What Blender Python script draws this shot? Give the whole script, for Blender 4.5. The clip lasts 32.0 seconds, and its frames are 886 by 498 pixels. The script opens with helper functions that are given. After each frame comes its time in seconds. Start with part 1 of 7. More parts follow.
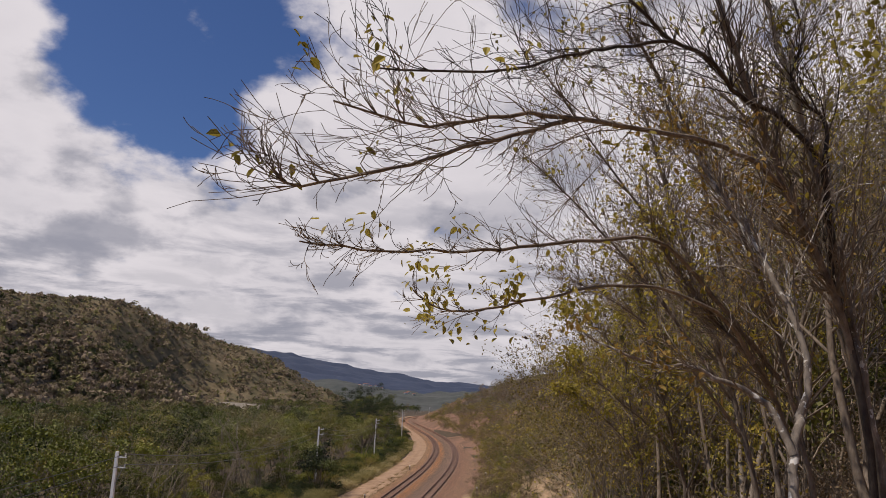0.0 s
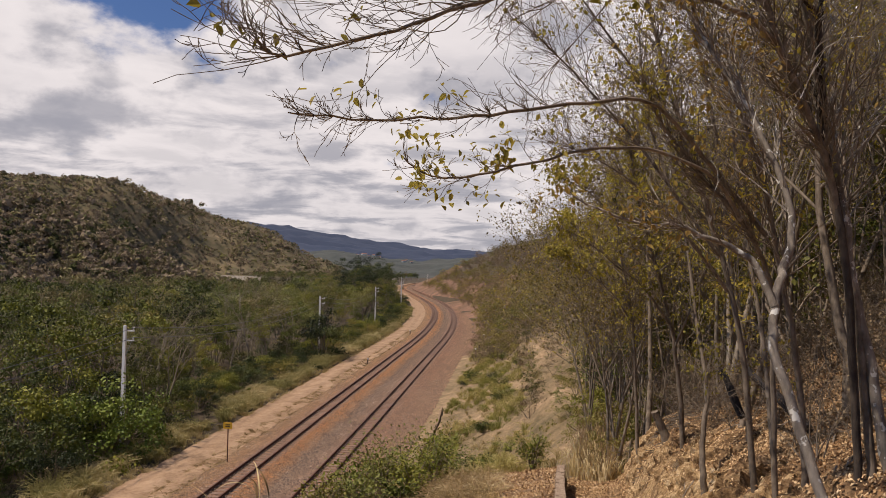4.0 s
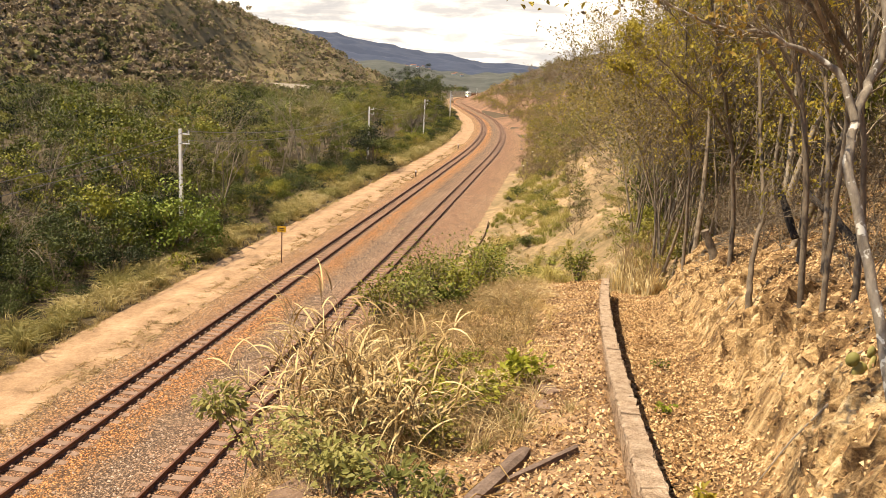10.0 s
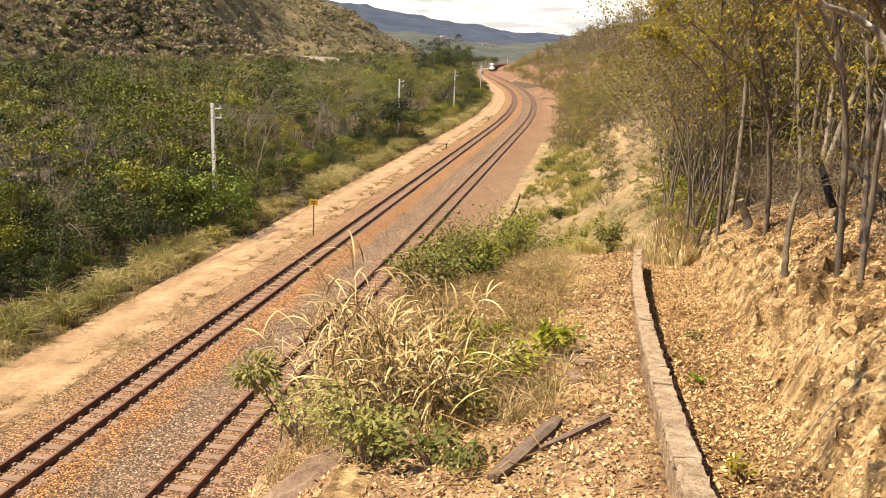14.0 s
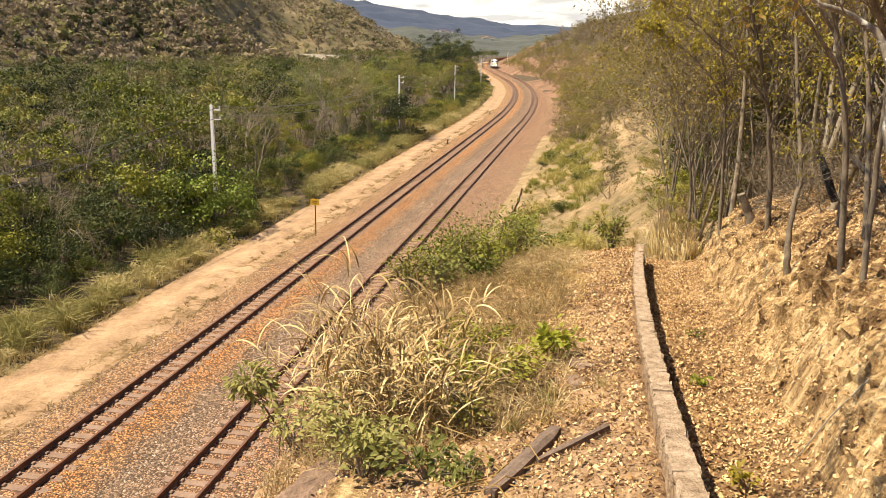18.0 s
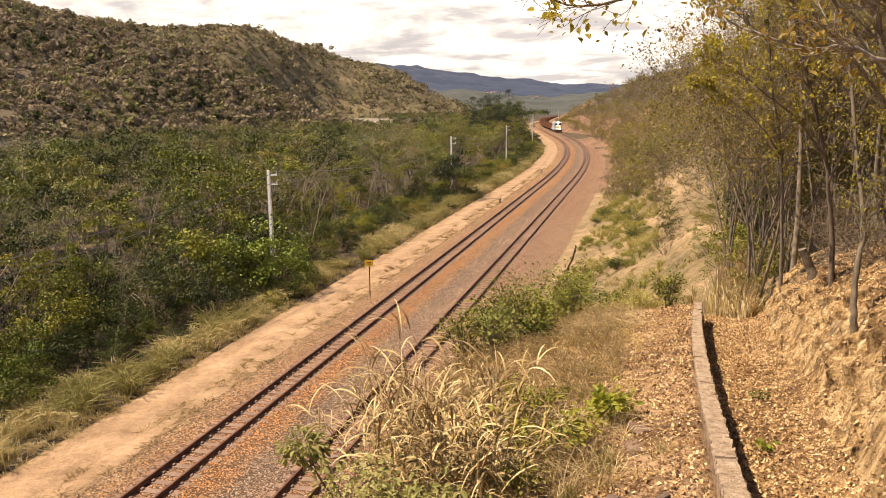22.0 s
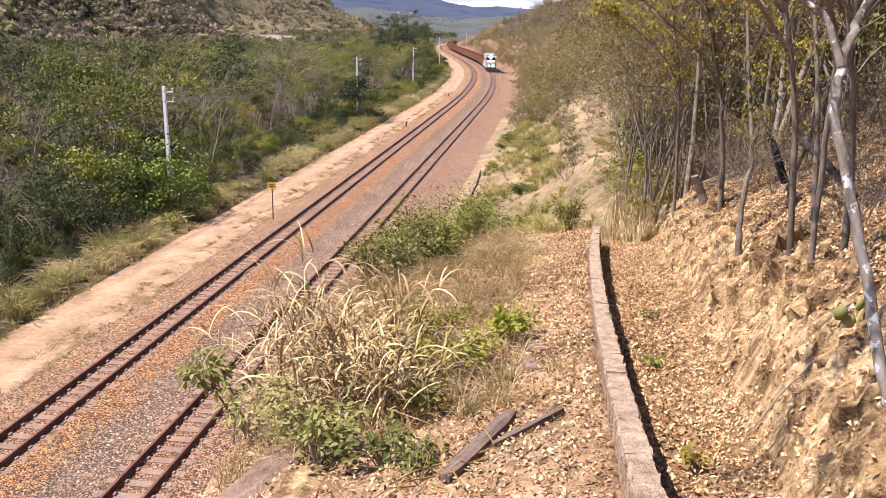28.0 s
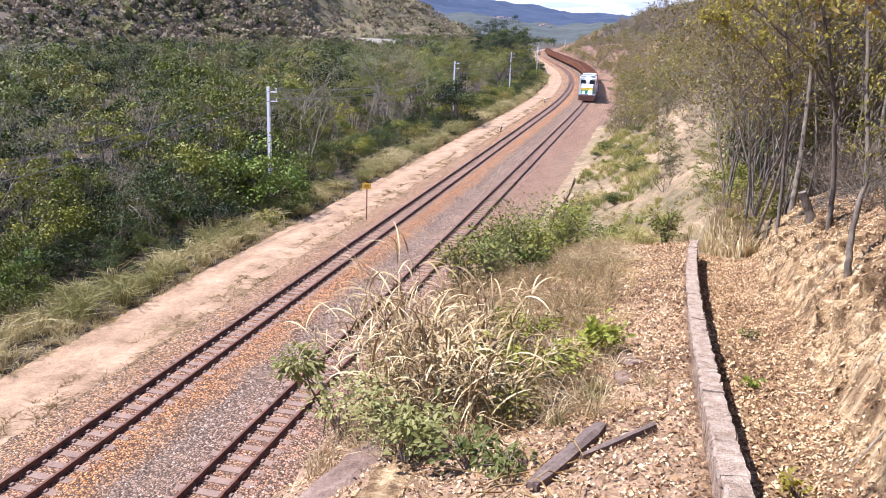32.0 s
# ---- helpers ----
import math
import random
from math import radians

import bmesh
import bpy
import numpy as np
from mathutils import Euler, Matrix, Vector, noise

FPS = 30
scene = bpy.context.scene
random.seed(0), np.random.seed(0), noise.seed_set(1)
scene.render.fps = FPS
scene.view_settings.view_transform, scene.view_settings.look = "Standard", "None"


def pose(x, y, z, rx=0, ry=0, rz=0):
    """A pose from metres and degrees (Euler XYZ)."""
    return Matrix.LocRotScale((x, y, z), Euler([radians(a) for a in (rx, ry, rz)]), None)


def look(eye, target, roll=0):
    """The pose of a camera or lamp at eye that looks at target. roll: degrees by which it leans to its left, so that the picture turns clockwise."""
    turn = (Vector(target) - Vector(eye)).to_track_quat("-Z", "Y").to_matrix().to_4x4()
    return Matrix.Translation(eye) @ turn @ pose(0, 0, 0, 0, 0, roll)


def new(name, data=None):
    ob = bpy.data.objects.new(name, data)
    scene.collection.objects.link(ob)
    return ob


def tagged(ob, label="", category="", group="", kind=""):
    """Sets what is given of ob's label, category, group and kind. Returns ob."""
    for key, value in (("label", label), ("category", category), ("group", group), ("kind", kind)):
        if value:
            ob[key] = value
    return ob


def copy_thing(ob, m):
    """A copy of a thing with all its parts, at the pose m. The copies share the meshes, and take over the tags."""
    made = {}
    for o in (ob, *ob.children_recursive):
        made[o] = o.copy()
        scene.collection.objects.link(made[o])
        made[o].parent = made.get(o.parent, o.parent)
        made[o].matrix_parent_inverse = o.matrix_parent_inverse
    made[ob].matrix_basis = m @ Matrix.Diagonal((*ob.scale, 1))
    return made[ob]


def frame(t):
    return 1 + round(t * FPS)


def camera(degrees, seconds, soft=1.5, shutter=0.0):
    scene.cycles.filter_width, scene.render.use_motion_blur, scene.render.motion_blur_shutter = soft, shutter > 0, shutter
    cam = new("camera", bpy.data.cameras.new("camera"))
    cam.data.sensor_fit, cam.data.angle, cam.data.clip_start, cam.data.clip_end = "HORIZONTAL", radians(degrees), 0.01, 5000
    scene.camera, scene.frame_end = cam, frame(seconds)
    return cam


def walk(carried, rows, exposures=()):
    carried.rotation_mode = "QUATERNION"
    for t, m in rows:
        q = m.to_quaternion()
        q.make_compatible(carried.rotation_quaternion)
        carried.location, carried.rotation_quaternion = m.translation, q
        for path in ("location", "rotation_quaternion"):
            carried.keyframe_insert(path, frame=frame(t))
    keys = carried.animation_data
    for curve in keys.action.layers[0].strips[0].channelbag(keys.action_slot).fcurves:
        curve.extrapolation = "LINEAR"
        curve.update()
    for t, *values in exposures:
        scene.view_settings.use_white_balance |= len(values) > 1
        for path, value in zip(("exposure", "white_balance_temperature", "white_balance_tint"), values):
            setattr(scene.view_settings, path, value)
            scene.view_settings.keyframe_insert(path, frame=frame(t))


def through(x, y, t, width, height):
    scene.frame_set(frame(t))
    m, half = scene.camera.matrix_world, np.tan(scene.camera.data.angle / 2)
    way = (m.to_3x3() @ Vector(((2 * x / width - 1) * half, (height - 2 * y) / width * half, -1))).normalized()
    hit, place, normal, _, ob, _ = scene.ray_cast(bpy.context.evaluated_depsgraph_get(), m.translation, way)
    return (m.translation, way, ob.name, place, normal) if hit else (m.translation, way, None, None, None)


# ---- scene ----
cam = camera(57.98, 32.0, soft=0.8)
PATH = [
    (0, pose(0.070, -0.011, 11.417, 100.762, -2.942, -8.627)),
    (0.5, pose(0.077, -0.065, 11.398, 102.370, -3.355, -8.986)),
    (1, pose(0.077, -0.056, 11.409, 103.514, -3.417, -9.277)),
    (1.5, pose(0.076, -0.071, 11.404, 104.335, -3.227, -8.902)),
    (2, pose(0.076, -0.059, 11.407, 101.831, -2.886, -8.808)),
    (2.5, pose(0.074, -0.034, 11.408, 98.929, -2.364, -8.867)),
    (3, pose(0.077, -0.051, 11.410, 97.525, -2.207, -8.513)),
    (3.5, pose(0.082, -0.092, 11.401, 94.515, -1.694, -8.723)),
    (4, pose(0.081, -0.080, 11.403, 91.353, -1.191, -8.805)),
    (4.5, pose(0.082, -0.090, 11.398, 87.190, -0.914, -8.437)),
    (6.5, pose(-0.050, -0.069, 11.385, 81.222, -1.574, -9.018)),
    (7, pose(-0.055, -0.092, 11.383, 81.004, -1.429, -8.782)),
    (7.5, pose(-0.070, -0.098, 11.373, 79.642, -1.898, -8.255)),
    (8, pose(-0.077, -0.114, 11.355, 78.276, -3.045, -7.953)),
    (8.5, pose(-0.075, -0.134, 11.347, 77.927, -2.682, -7.179)),
    (9, pose(-0.081, -0.131, 11.341, 78.421, -3.161, -6.652)),
    (9.5, pose(-0.089, -0.151, 11.326, 78.444, -3.305, -5.409)),
    (10, pose(-0.088, -0.163, 11.317, 78.036, -3.033, -5.281)),
    (10.5, pose(-0.094, -0.181, 11.313, 77.356, -2.926, -4.744)),
    (11, pose(-0.097, -0.176, 11.312, 76.772, -2.841, -4.909)),
    (11.5, pose(-0.089, -0.165, 11.311, 76.672, -2.492, -4.651)),
    (12, pose(-0.098, -0.178, 11.315, 76.172, -2.075, -4.158)),
    (12.5, pose(-0.097, -0.177, 11.314, 76.127, -2.064, -4.219)),
    (13, pose(-0.088, -0.170, 11.312, 76.045, -2.039, -3.722)),
    (13.5, pose(-0.077, -0.163, 11.303, 76.129, -2.039, -3.492)),
    (14, pose(-0.087, -0.165, 11.300, 75.964, -2.231, -3.175)),
    (14.5, pose(-0.084, -0.157, 11.308, 76.152, -2.102, -3.112)),
    (16.5, pose(0.044, -0.002, 11.403, 76.589, -2.072, -3.295)),
    (17, pose(0.077, 0.026, 11.387, 77.746, -1.388, -3.269)),
    (17.5, pose(0.044, 0.028, 11.396, 76.586, -1.020, -3.747)),
    (18, pose(0.032, -0.001, 11.389, 75.592, -0.882, -3.175)),
    (18.5, pose(0.014, -0.005, 11.385, 73.945, 0.309, -3.723)),
    (19, pose(-0.000, 0.000, 11.400, 73.092, 1.780, -0.541)),
    (19.5, pose(0.046, -0.007, 11.394, 76.060, 2.576, -0.128)),
    (20, pose(0.062, 0.013, 11.422, 77.281, 4.093, 0.042)),
    (20.5, pose(0.057, 0.026, 11.430, 78.596, 4.797, -0.105)),
    (21, pose(0.088, 0.064, 11.425, 80.694, 1.616, -1.976)),
    (21.5, pose(0.100, 0.058, 11.400, 80.143, 0.459, -1.862)),
    (22, pose(0.075, 0.053, 11.414, 79.804, 0.787, 0.422)),
    (22.5, pose(0.104, 0.078, 11.420, 80.584, 1.047, -0.296)),
    (23, pose(0.081, 0.083, 11.417, 80.968, 0.266, -0.187)),
    (23.5, pose(0.089, 0.105, 11.403, 80.984, -1.466, -0.950)),
    (24, pose(0.096, 0.094, 11.395, 80.917, -1.735, -0.906)),
    (24.5, pose(0.094, 0.083, 11.371, 78.362, -1.728, -1.409)),
    (25, pose(0.103, 0.060, 11.382, 76.548, -0.818, -1.834)),
    (25.5, pose(0.092, 0.058, 11.388, 75.599, -0.279, -2.577)),
    (27.5, pose(0.131, 0.065, 11.369, 74.977, 0.241, -3.657)),
    (28, pose(0.095, 0.068, 11.385, 74.405, -1.171, -6.058)),
    (28.5, pose(0.108, 0.082, 11.363, 74.071, -0.465, -6.093)),
    (29, pose(0.086, 0.066, 11.356, 73.088, -0.229, -3.570)),
    (29.5, pose(0.087, 0.063, 11.371, 71.967, 1.733, -2.258)),
    (30, pose(0.095, 0.075, 11.378, 71.593, 2.237, -2.368)),
    (30.5, pose(0.037, 0.021, 11.399, 72.297, 0.651, -0.374)),
    (31, pose(0.045, 0.049, 11.386, 72.385, -0.150, -1.519)),
    (31.5, pose(0.046, 0.056, 11.414, 73.483, -1.292, -0.241)),
    (32, pose(0.026, 0.042, 11.399, 74.559, -1.912, 0.746)),
]
EXPOSURES = [(0, -0.36, 6500, 19), (2.5, -0.29, 6300, 18), (4.5, -0.04, 7100, 18), (6.5, 0.69, 8300, 12), (8.5, 0.87, 8400, 14), (12, 0.96, 8000, 8), (18, 0.96, 7900, 8), (19, 1.06, 5800, 27), (19.9, 1.04, 6250, 13), (20.8, 0.76, 8200, 16), (23, 0.72, 8150, 15), (24.2, 0.71, 8500, 18), (25.5, 0.86, 8500, 12), (27.5, 1.04, 6150, 19), (29, 1.07, 6250, 21), (30, 1.05, 5450, 13), (31, 1.09, 5250, 5), (32, 1.14, 5350, 19)]
walk(cam, PATH, EXPOSURES)

# ---- world, sun ----
SUN_AZ, SUN_EL = -97.0, 59.5   # degrees clockwise from +y, and above the horizon
sun = new("sun", bpy.data.lights.new("sun", "SUN"))
sun.data.energy, sun.data.angle, sun.data.color = 5.0, radians(0.53), (1.0, 0.93, 0.82)
sun_dir = Vector((math.sin(radians(SUN_AZ)) * math.cos(radians(SUN_EL)), math.cos(radians(SUN_AZ)) * math.cos(radians(SUN_EL)), math.sin(radians(SUN_EL))))
sun.matrix_basis = look(sun_dir * 100, (0, 0, 0))


class Nodes:
    """Short hand for node trees."""

    def __init__(self, tree):
        self.t = tree
        tree.nodes.clear()

    def n(self, kind, props=None, **ins):
        node = self.t.nodes.new(kind)
        props = props or {}
        if "operation" in props:
            node.operation = props["operation"]
        if "use_clamp" in props:
            node.use_clamp = props["use_clamp"]
        if "interpolation_type" in props:
            node.interpolation_type = props["interpolation_type"]
        if "data_type" in props:
            node.data_type, node.blend_type = props["data_type"], props["blend_type"]
        if "feature" in props:
            node.feature = props["feature"]
        for k, v in ins.items():
            key = int(k[1:]) if k[0] == "i" and k[1:].isdigit() else k.replace("_", " ")
            self.put(node.inputs[key], v)
        return node

    def put(self, sock, v):
        if isinstance(v, bpy.types.NodeSocket):
            self.t.links.new(v, sock)
        elif isinstance(v, tuple) and len(v) == 3 and sock.type == "RGBA":
            sock.default_value = (*v, 1)
        else:
            sock.default_value = v

    def math(self, op, a, b=0.0, c=0.0, clamp=False):
        return self.n("ShaderNodeMath", {"operation": op, "use_clamp": clamp}, i0=a, i1=b, i2=c).outputs[0]

    def vmath(self, op, a, b=(0, 0, 0)):
        return self.n("ShaderNodeVectorMath", {"operation": op}, i0=a, i1=b).outputs[0]

    def noise(self, vec, scale, detail=4.0, rough=0.55, warp=0.0):
        return self.n("ShaderNodeTexNoise", Vector=vec, Scale=scale, Detail=detail, Roughness=rough, Distortion=warp).outputs[0]

    def span(self, x, a, b, c=0.0, d=1.0, smooth=True):
        return self.n("ShaderNodeMapRange", {"interpolation_type": "SMOOTHSTEP" if smooth else "LINEAR"}, i0=x, i1=a, i2=b, i3=c, i4=d).outputs[0]

    def mix(self, fac, a, b, blend="MIX"):
        m = self.n("ShaderNodeMix", {"data_type": "RGBA", "blend_type": blend})
        self.put(m.inputs[0], fac), self.put(m.inputs[6], a), self.put(m.inputs[7], b)
        return m.outputs[2]

    def ramp(self, fac, stops):
        r = self.n("ShaderNodeValToRGB", Fac=fac)
        el = r.color_ramp.elements
        while len(el) < len(stops):
            el.new(0.5)
        for e, (p, c) in zip(el, stops):
            e.position, e.color = p, (*c, 1)
        return r.outputs[0]


world = bpy.data.worlds.new("sky")
scene.world = world
world.use_nodes = True
N = Nodes(world.node_tree)
sky = N.n("ShaderNodeTexSky")
sky.sky_type, sky.sun_disc, sky.sun_elevation, sky.sun_rotation = "NISHITA", False, radians(SUN_EL), radians(SUN_AZ)
sky.air_density, sky.dust_density, sky.ozone_density = 1.0, 0.6, 2.0
way = N.n("ShaderNodeTexCoord").outputs["Generated"]
sep = N.n("ShaderNodeSeparateXYZ", Vector=way)
up = N.math("MAXIMUM", sep.outputs[2], 0.0)
# cloud deck: the way meets a level sheet overhead, so the clouds shrink towards the horizon
high = N.math("ADD", up, 0.55)
deck = N.n("ShaderNodeVectorMath", {"operation": "DIVIDE"}, i0=way, i1=N.n("ShaderNodeCombineXYZ", X=high, Y=high, Z=high).outputs[0]).outputs[0]
spot = N.vmath("ADD", deck, (4.30, 2.10, 0.35))
billow = N.noise(spot, 3.9, 9.0, 0.53, 0.1)
above = N.noise(N.vmath("ADD", spot, (-0.02, -0.015, 0.055)), 3.9, 9.0, 0.53, 0.1)
broad = N.noise(spot, 1.2, 2.0, 0.5)
# the open blue lies to the left of the valley and high up
hole = N.n("ShaderNodeVectorMath", {"operation": "DISTANCE"}, i0=N.vmath("MULTIPLY", way, (0.70, 1, 1.25)), i1=(-0.120, 0.90, 0.500)).outputs["Value"]
cover = N.math("ADD", billow, N.span(hole, 0.03, 0.22, -0.155, 0.15))
cover = N.math("ADD", cover, N.math("MULTIPLY", N.math("SUBTRACT", broad, 0.5), 0.16))
cover = N.math("ADD", cover, N.span(up, 0.0, 0.28, 0.10, 0.0))
# the cloud bank stands over the valley ahead; behind, the sky clears
cover = N.math("ADD", cover, N.span(sep.outputs[1], 0.15, 0.62, -0.34, 0.0))
cover = N.math("ADD", cover, N.span(up, 0.52, 0.75, 0.0, -0.22))
mask = N.span(cover, 0.44, 0.545)
lit = N.span(N.math("SUBTRACT", billow, above), -0.13, 0.005)
thin = N.span(cover, 0.54, 0.88, 1.0, 0.72)
white = N.mix(N.math("MULTIPLY", lit, thin), (11.8, 12.2, 13.2), (22.0, 21.8, 21.7))
# low over the valley the clouds draw out into level banks with grey undersides
level = N.math("ADD", up, 0.10)
sheet = N.n("ShaderNodeVectorMath", {"operation": "DIVIDE"}, i0=way, i1=N.n("ShaderNodeCombineXYZ", X=level, Y=level, Z=level).outputs[0]).outputs[0]
banks = N.noise(N.vmath("ADD", N.vmath("MULTIPLY", sheet, (0.9, 0.9, 0.0)), (1.7, 0.4, 0.0)), 1.5, 7.0, 0.58, 0.3)
low = N.span(up, 0.10, 0.34, 0.85, 0.0)
white = N.mix(N.math("MULTIPLY", N.span(banks, 0.46, 0.62), low), white, (8.6, 9.2, 10.6))
white = N.mix(N.math("MULTIPLY", N.span(banks, 0.47, 0.33), low), white, (17.0, 17.1, 17.4))
blue = N.mix(1.0, sky.outputs[0], (1.10, 1.48, 2.10), "MULTIPLY")
N.n("ShaderNodeOutputWorld", Surface=N.n("ShaderNodeBackground", Color=N.mix(mask, blue, white), Strength=0.041).outputs[0])


# ---- materials ----
def material(name):
    m = bpy.data.materials.new(name)
    m.use_nodes = True
    return m, Nodes(m.node_tree)


def finish(m, N, color, rough=0.85, bump=None, dist=0.02, metal=0.0, strength=0.6, spec=0.3):
    b = N.n("ShaderNodeBsdfPrincipled", Base_Color=color, Roughness=rough, Metallic=metal)
    b.inputs["Specular IOR Level"].default_value = spec
    if bump is not None:
        N.put(b.inputs["Normal"], N.n("ShaderNodeBump", Height=bump, Distance=dist, Strength=strength).outputs[0])
    N.n("ShaderNodeOutputMaterial", Surface=b.outputs[0])
    return m


def place(N):
    return N.n("ShaderNodeNewGeometry").outputs["Position"]


def earthy(name, tones, scale=0.8, fine=22.0, bump=0.03, rough=0.95):
    """Soil, litter and the like: tones from dark to light, mottled at two scales."""
    m, N = material(name)
    p = place(N)
    a, b, c = N.noise(p, scale, 5), N.noise(p, fine, 4, 0.65), N.noise(p, scale * 6, 4)
    f = N.math("ADD", N.math("MULTIPLY", a, 0.45), N.math("ADD", N.math("MULTIPLY", b, 0.35), N.math("MULTIPLY", c, 0.3)))
    k = len(tones) - 1
    col = N.ramp(N.span(f, 0.36, 0.76, smooth=False), [(i / k, t) for i, t in enumerate(tones)])
    return finish(m, N, col, rough, N.math("ADD", b, N.math("MULTIPLY", c, 1.5)), bump)


def leafy(name, tones, through=0.35, rough=0.6, rnd="Random Per Island"):
    m, N = material(name)
    g = N.n("ShaderNodeNewGeometry")
    f = N.math("ADD", N.math("MULTIPLY", g.outputs["Random Per Island"], 0.22), N.math("MULTIPLY", N.noise(g.outputs["Position"], 0.13, 3), 0.75))
    ob = N.n("ShaderNodeObjectInfo").outputs["Random"]
    f = N.math("ADD", f, N.math("MULTIPLY", ob, 0.42))
    cell = N.n("ShaderNodeTexVoronoi", {"feature": "F1"}, Vector=g.outputs["Position"], Scale=0.21)
    f = N.math("ADD", f, N.math("MULTIPLY", N.math("SUBTRACT", N.n("ShaderNodeSeparateColor", Color=cell.outputs["Color"]).outputs[0], 0.5), 0.40))
    k = len(tones) - 1
    col = N.ramp(N.span(f, 0.26, 1.0, smooth=False), [(i / k, t) for i, t in enumerate(tones)])
    b = N.n("ShaderNodeBsdfPrincipled", Base_Color=col, Roughness=rough)
    b.inputs["Specular IOR Level"].default_value = 0.25
    tr = N.n("ShaderNodeBsdfTranslucent", Color=col)
    N.n("ShaderNodeOutputMaterial", Surface=N.n("ShaderNodeMixShader", Fac=through, i1=b.outputs[0], i2=tr.outputs[0]).outputs[0])
    return m


def bark(name, dark, light, lichen=0.0, scale=6.0):
    m, N = material(name)
    p = place(N)
    ob = N.n("ShaderNodeObjectInfo").outputs["Random"]
    a, b = N.noise(p, scale, 5), N.noise(N.vmath("MULTIPLY", p, (1, 1, 0.25)), scale * 6, 4, 0.7)
    col = N.mix(N.span(N.math("ADD", N.math("MULTIPLY", a, 0.6), N.math("MULTIPLY", b, 0.5)), 0.35, 0.75), dark, light)
    col = N.mix(N.math("MULTIPLY", ob, 0.35), col, dark)
    if lichen:
        col = N.mix(N.span(N.noise(p, 14.0, 3), 0.58, 0.63, 0.0, lichen), col, (0.62, 0.60, 0.52))
    return finish(m, N, col, 0.9, b, 0.01)


def pieces(name, tones, patch=0.35, scale=0.9, rough=0.85):
    """Leaves and stones of a loose layer: every piece has its own tone, and patches differ."""
    m, N = material(name)
    g = N.n("ShaderNodeNewGeometry")
    f = N.math("ADD", N.math("MULTIPLY", g.outputs["Random Per Island"], 1.0 - patch * 0.5), N.math("MULTIPLY", N.math("SUBTRACT", N.noise(g.outputs["Position"], scale, 3), 0.30), patch))
    k = len(tones) - 1
    return finish(m, N, N.ramp(f, [(i / k, t) for i, t in enumerate(tones)]), rough, N.noise(g.outputs["Position"], 60.0, 3), 0.004)


def bank_material():
    """Bare cut earth: washed streaks that run down the face, shade of roots' hollows painted as dark tones, pale sand.
    """
    m, N = material("eroded_bank")
    p = place(N)
    streak = N.noise(N.vmath("MULTIPLY", p, (2.6, 2.6, 0.55)), 2.2, 6, 0.62, 0.4)
    blot, fine, grit = N.noise(p, 1.3, 5, 0.6), N.noise(p, 9.0, 5, 0.65), N.noise(p, 42.0, 4, 0.7)
    f = N.math("ADD", N.math("MULTIPLY", streak, 0.40), N.math("ADD", N.math("MULTIPLY", blot, 0.28), N.math("ADD", N.math("MULTIPLY", fine, 0.22), N.math("MULTIPLY", grit, 0.16))))
    col = N.ramp(N.span(f, 0.42, 0.635, smooth=False), [(0.0, (0.075, 0.042, 0.020)), (0.28, (0.20, 0.118, 0.052)), (0.58, (0.42, 0.275, 0.13)), (0.82, (0.60, 0.435, 0.235)), (1.0, (0.72, 0.56, 0.35))])
    return finish(m, N, col, 0.95, N.math("ADD", fine, N.math("MULTIPLY", grit, 0.6)), 0.07, strength=0.9)


M = {}
M["litter"] = earthy("leaf_litter_soil", [(0.045, 0.026, 0.014), (0.16, 0.095, 0.050), (0.38, 0.245, 0.138), (0.64, 0.48, 0.31)], 0.9, 34.0, 0.05)
M["gully"] = earthy("gully_litter", [(0.050, 0.028, 0.014), (0.15, 0.088, 0.042), (0.30, 0.19, 0.092), (0.48, 0.33, 0.18)], 1.1, 30.0, 0.06)
M["bank"] = bank_material()
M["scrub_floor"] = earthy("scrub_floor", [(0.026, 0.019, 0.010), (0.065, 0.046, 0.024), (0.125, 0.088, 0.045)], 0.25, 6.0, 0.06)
M["bench"] = earthy("sparse_bench", [(0.075, 0.060, 0.026), (0.155, 0.112, 0.055), (0.31, 0.21, 0.115), (0.56, 0.41, 0.25)], 0.22, 5.0, 0.12)
M["sand"] = earthy("sandy_track", [(0.15, 0.092, 0.050), (0.28, 0.175, 0.098), (0.40, 0.262, 0.155), (0.52, 0.37, 0.245)], 0.55, 14.0, 0.06)
M["sandbar"] = earthy("river_sand", [(0.17, 0.145, 0.11), (0.24, 0.205, 0.155), (0.30, 0.26, 0.20)], 0.02, 0.3, 0.05)
M["red_earth"] = earthy("red_eroded_soil", [(0.06, 0.036, 0.020), (0.13, 0.078, 0.045), (0.26, 0.140, 0.085), (0.42, 0.25, 0.16)], 0.12, 3.0, 0.15)
M["hill"] = earthy("dry_hillside", [(0.060, 0.048, 0.030), (0.100, 0.078, 0.050), (0.140, 0.106, 0.068), (0.20, 0.148, 0.094)], 0.010, 0.12, 0.6)
M["rust"] = earthy("rusty_steel", [(0.060, 0.027, 0.018), (0.125, 0.056, 0.036), (0.21, 0.098, 0.062)], 3.0, 40.0, 0.004, 0.7)
M["sleeper"] = earthy("dusty_sleeper", [(0.14, 0.085, 0.060), (0.225, 0.148, 0.106), (0.31, 0.215, 0.16)], 2.0, 30.0, 0.01)

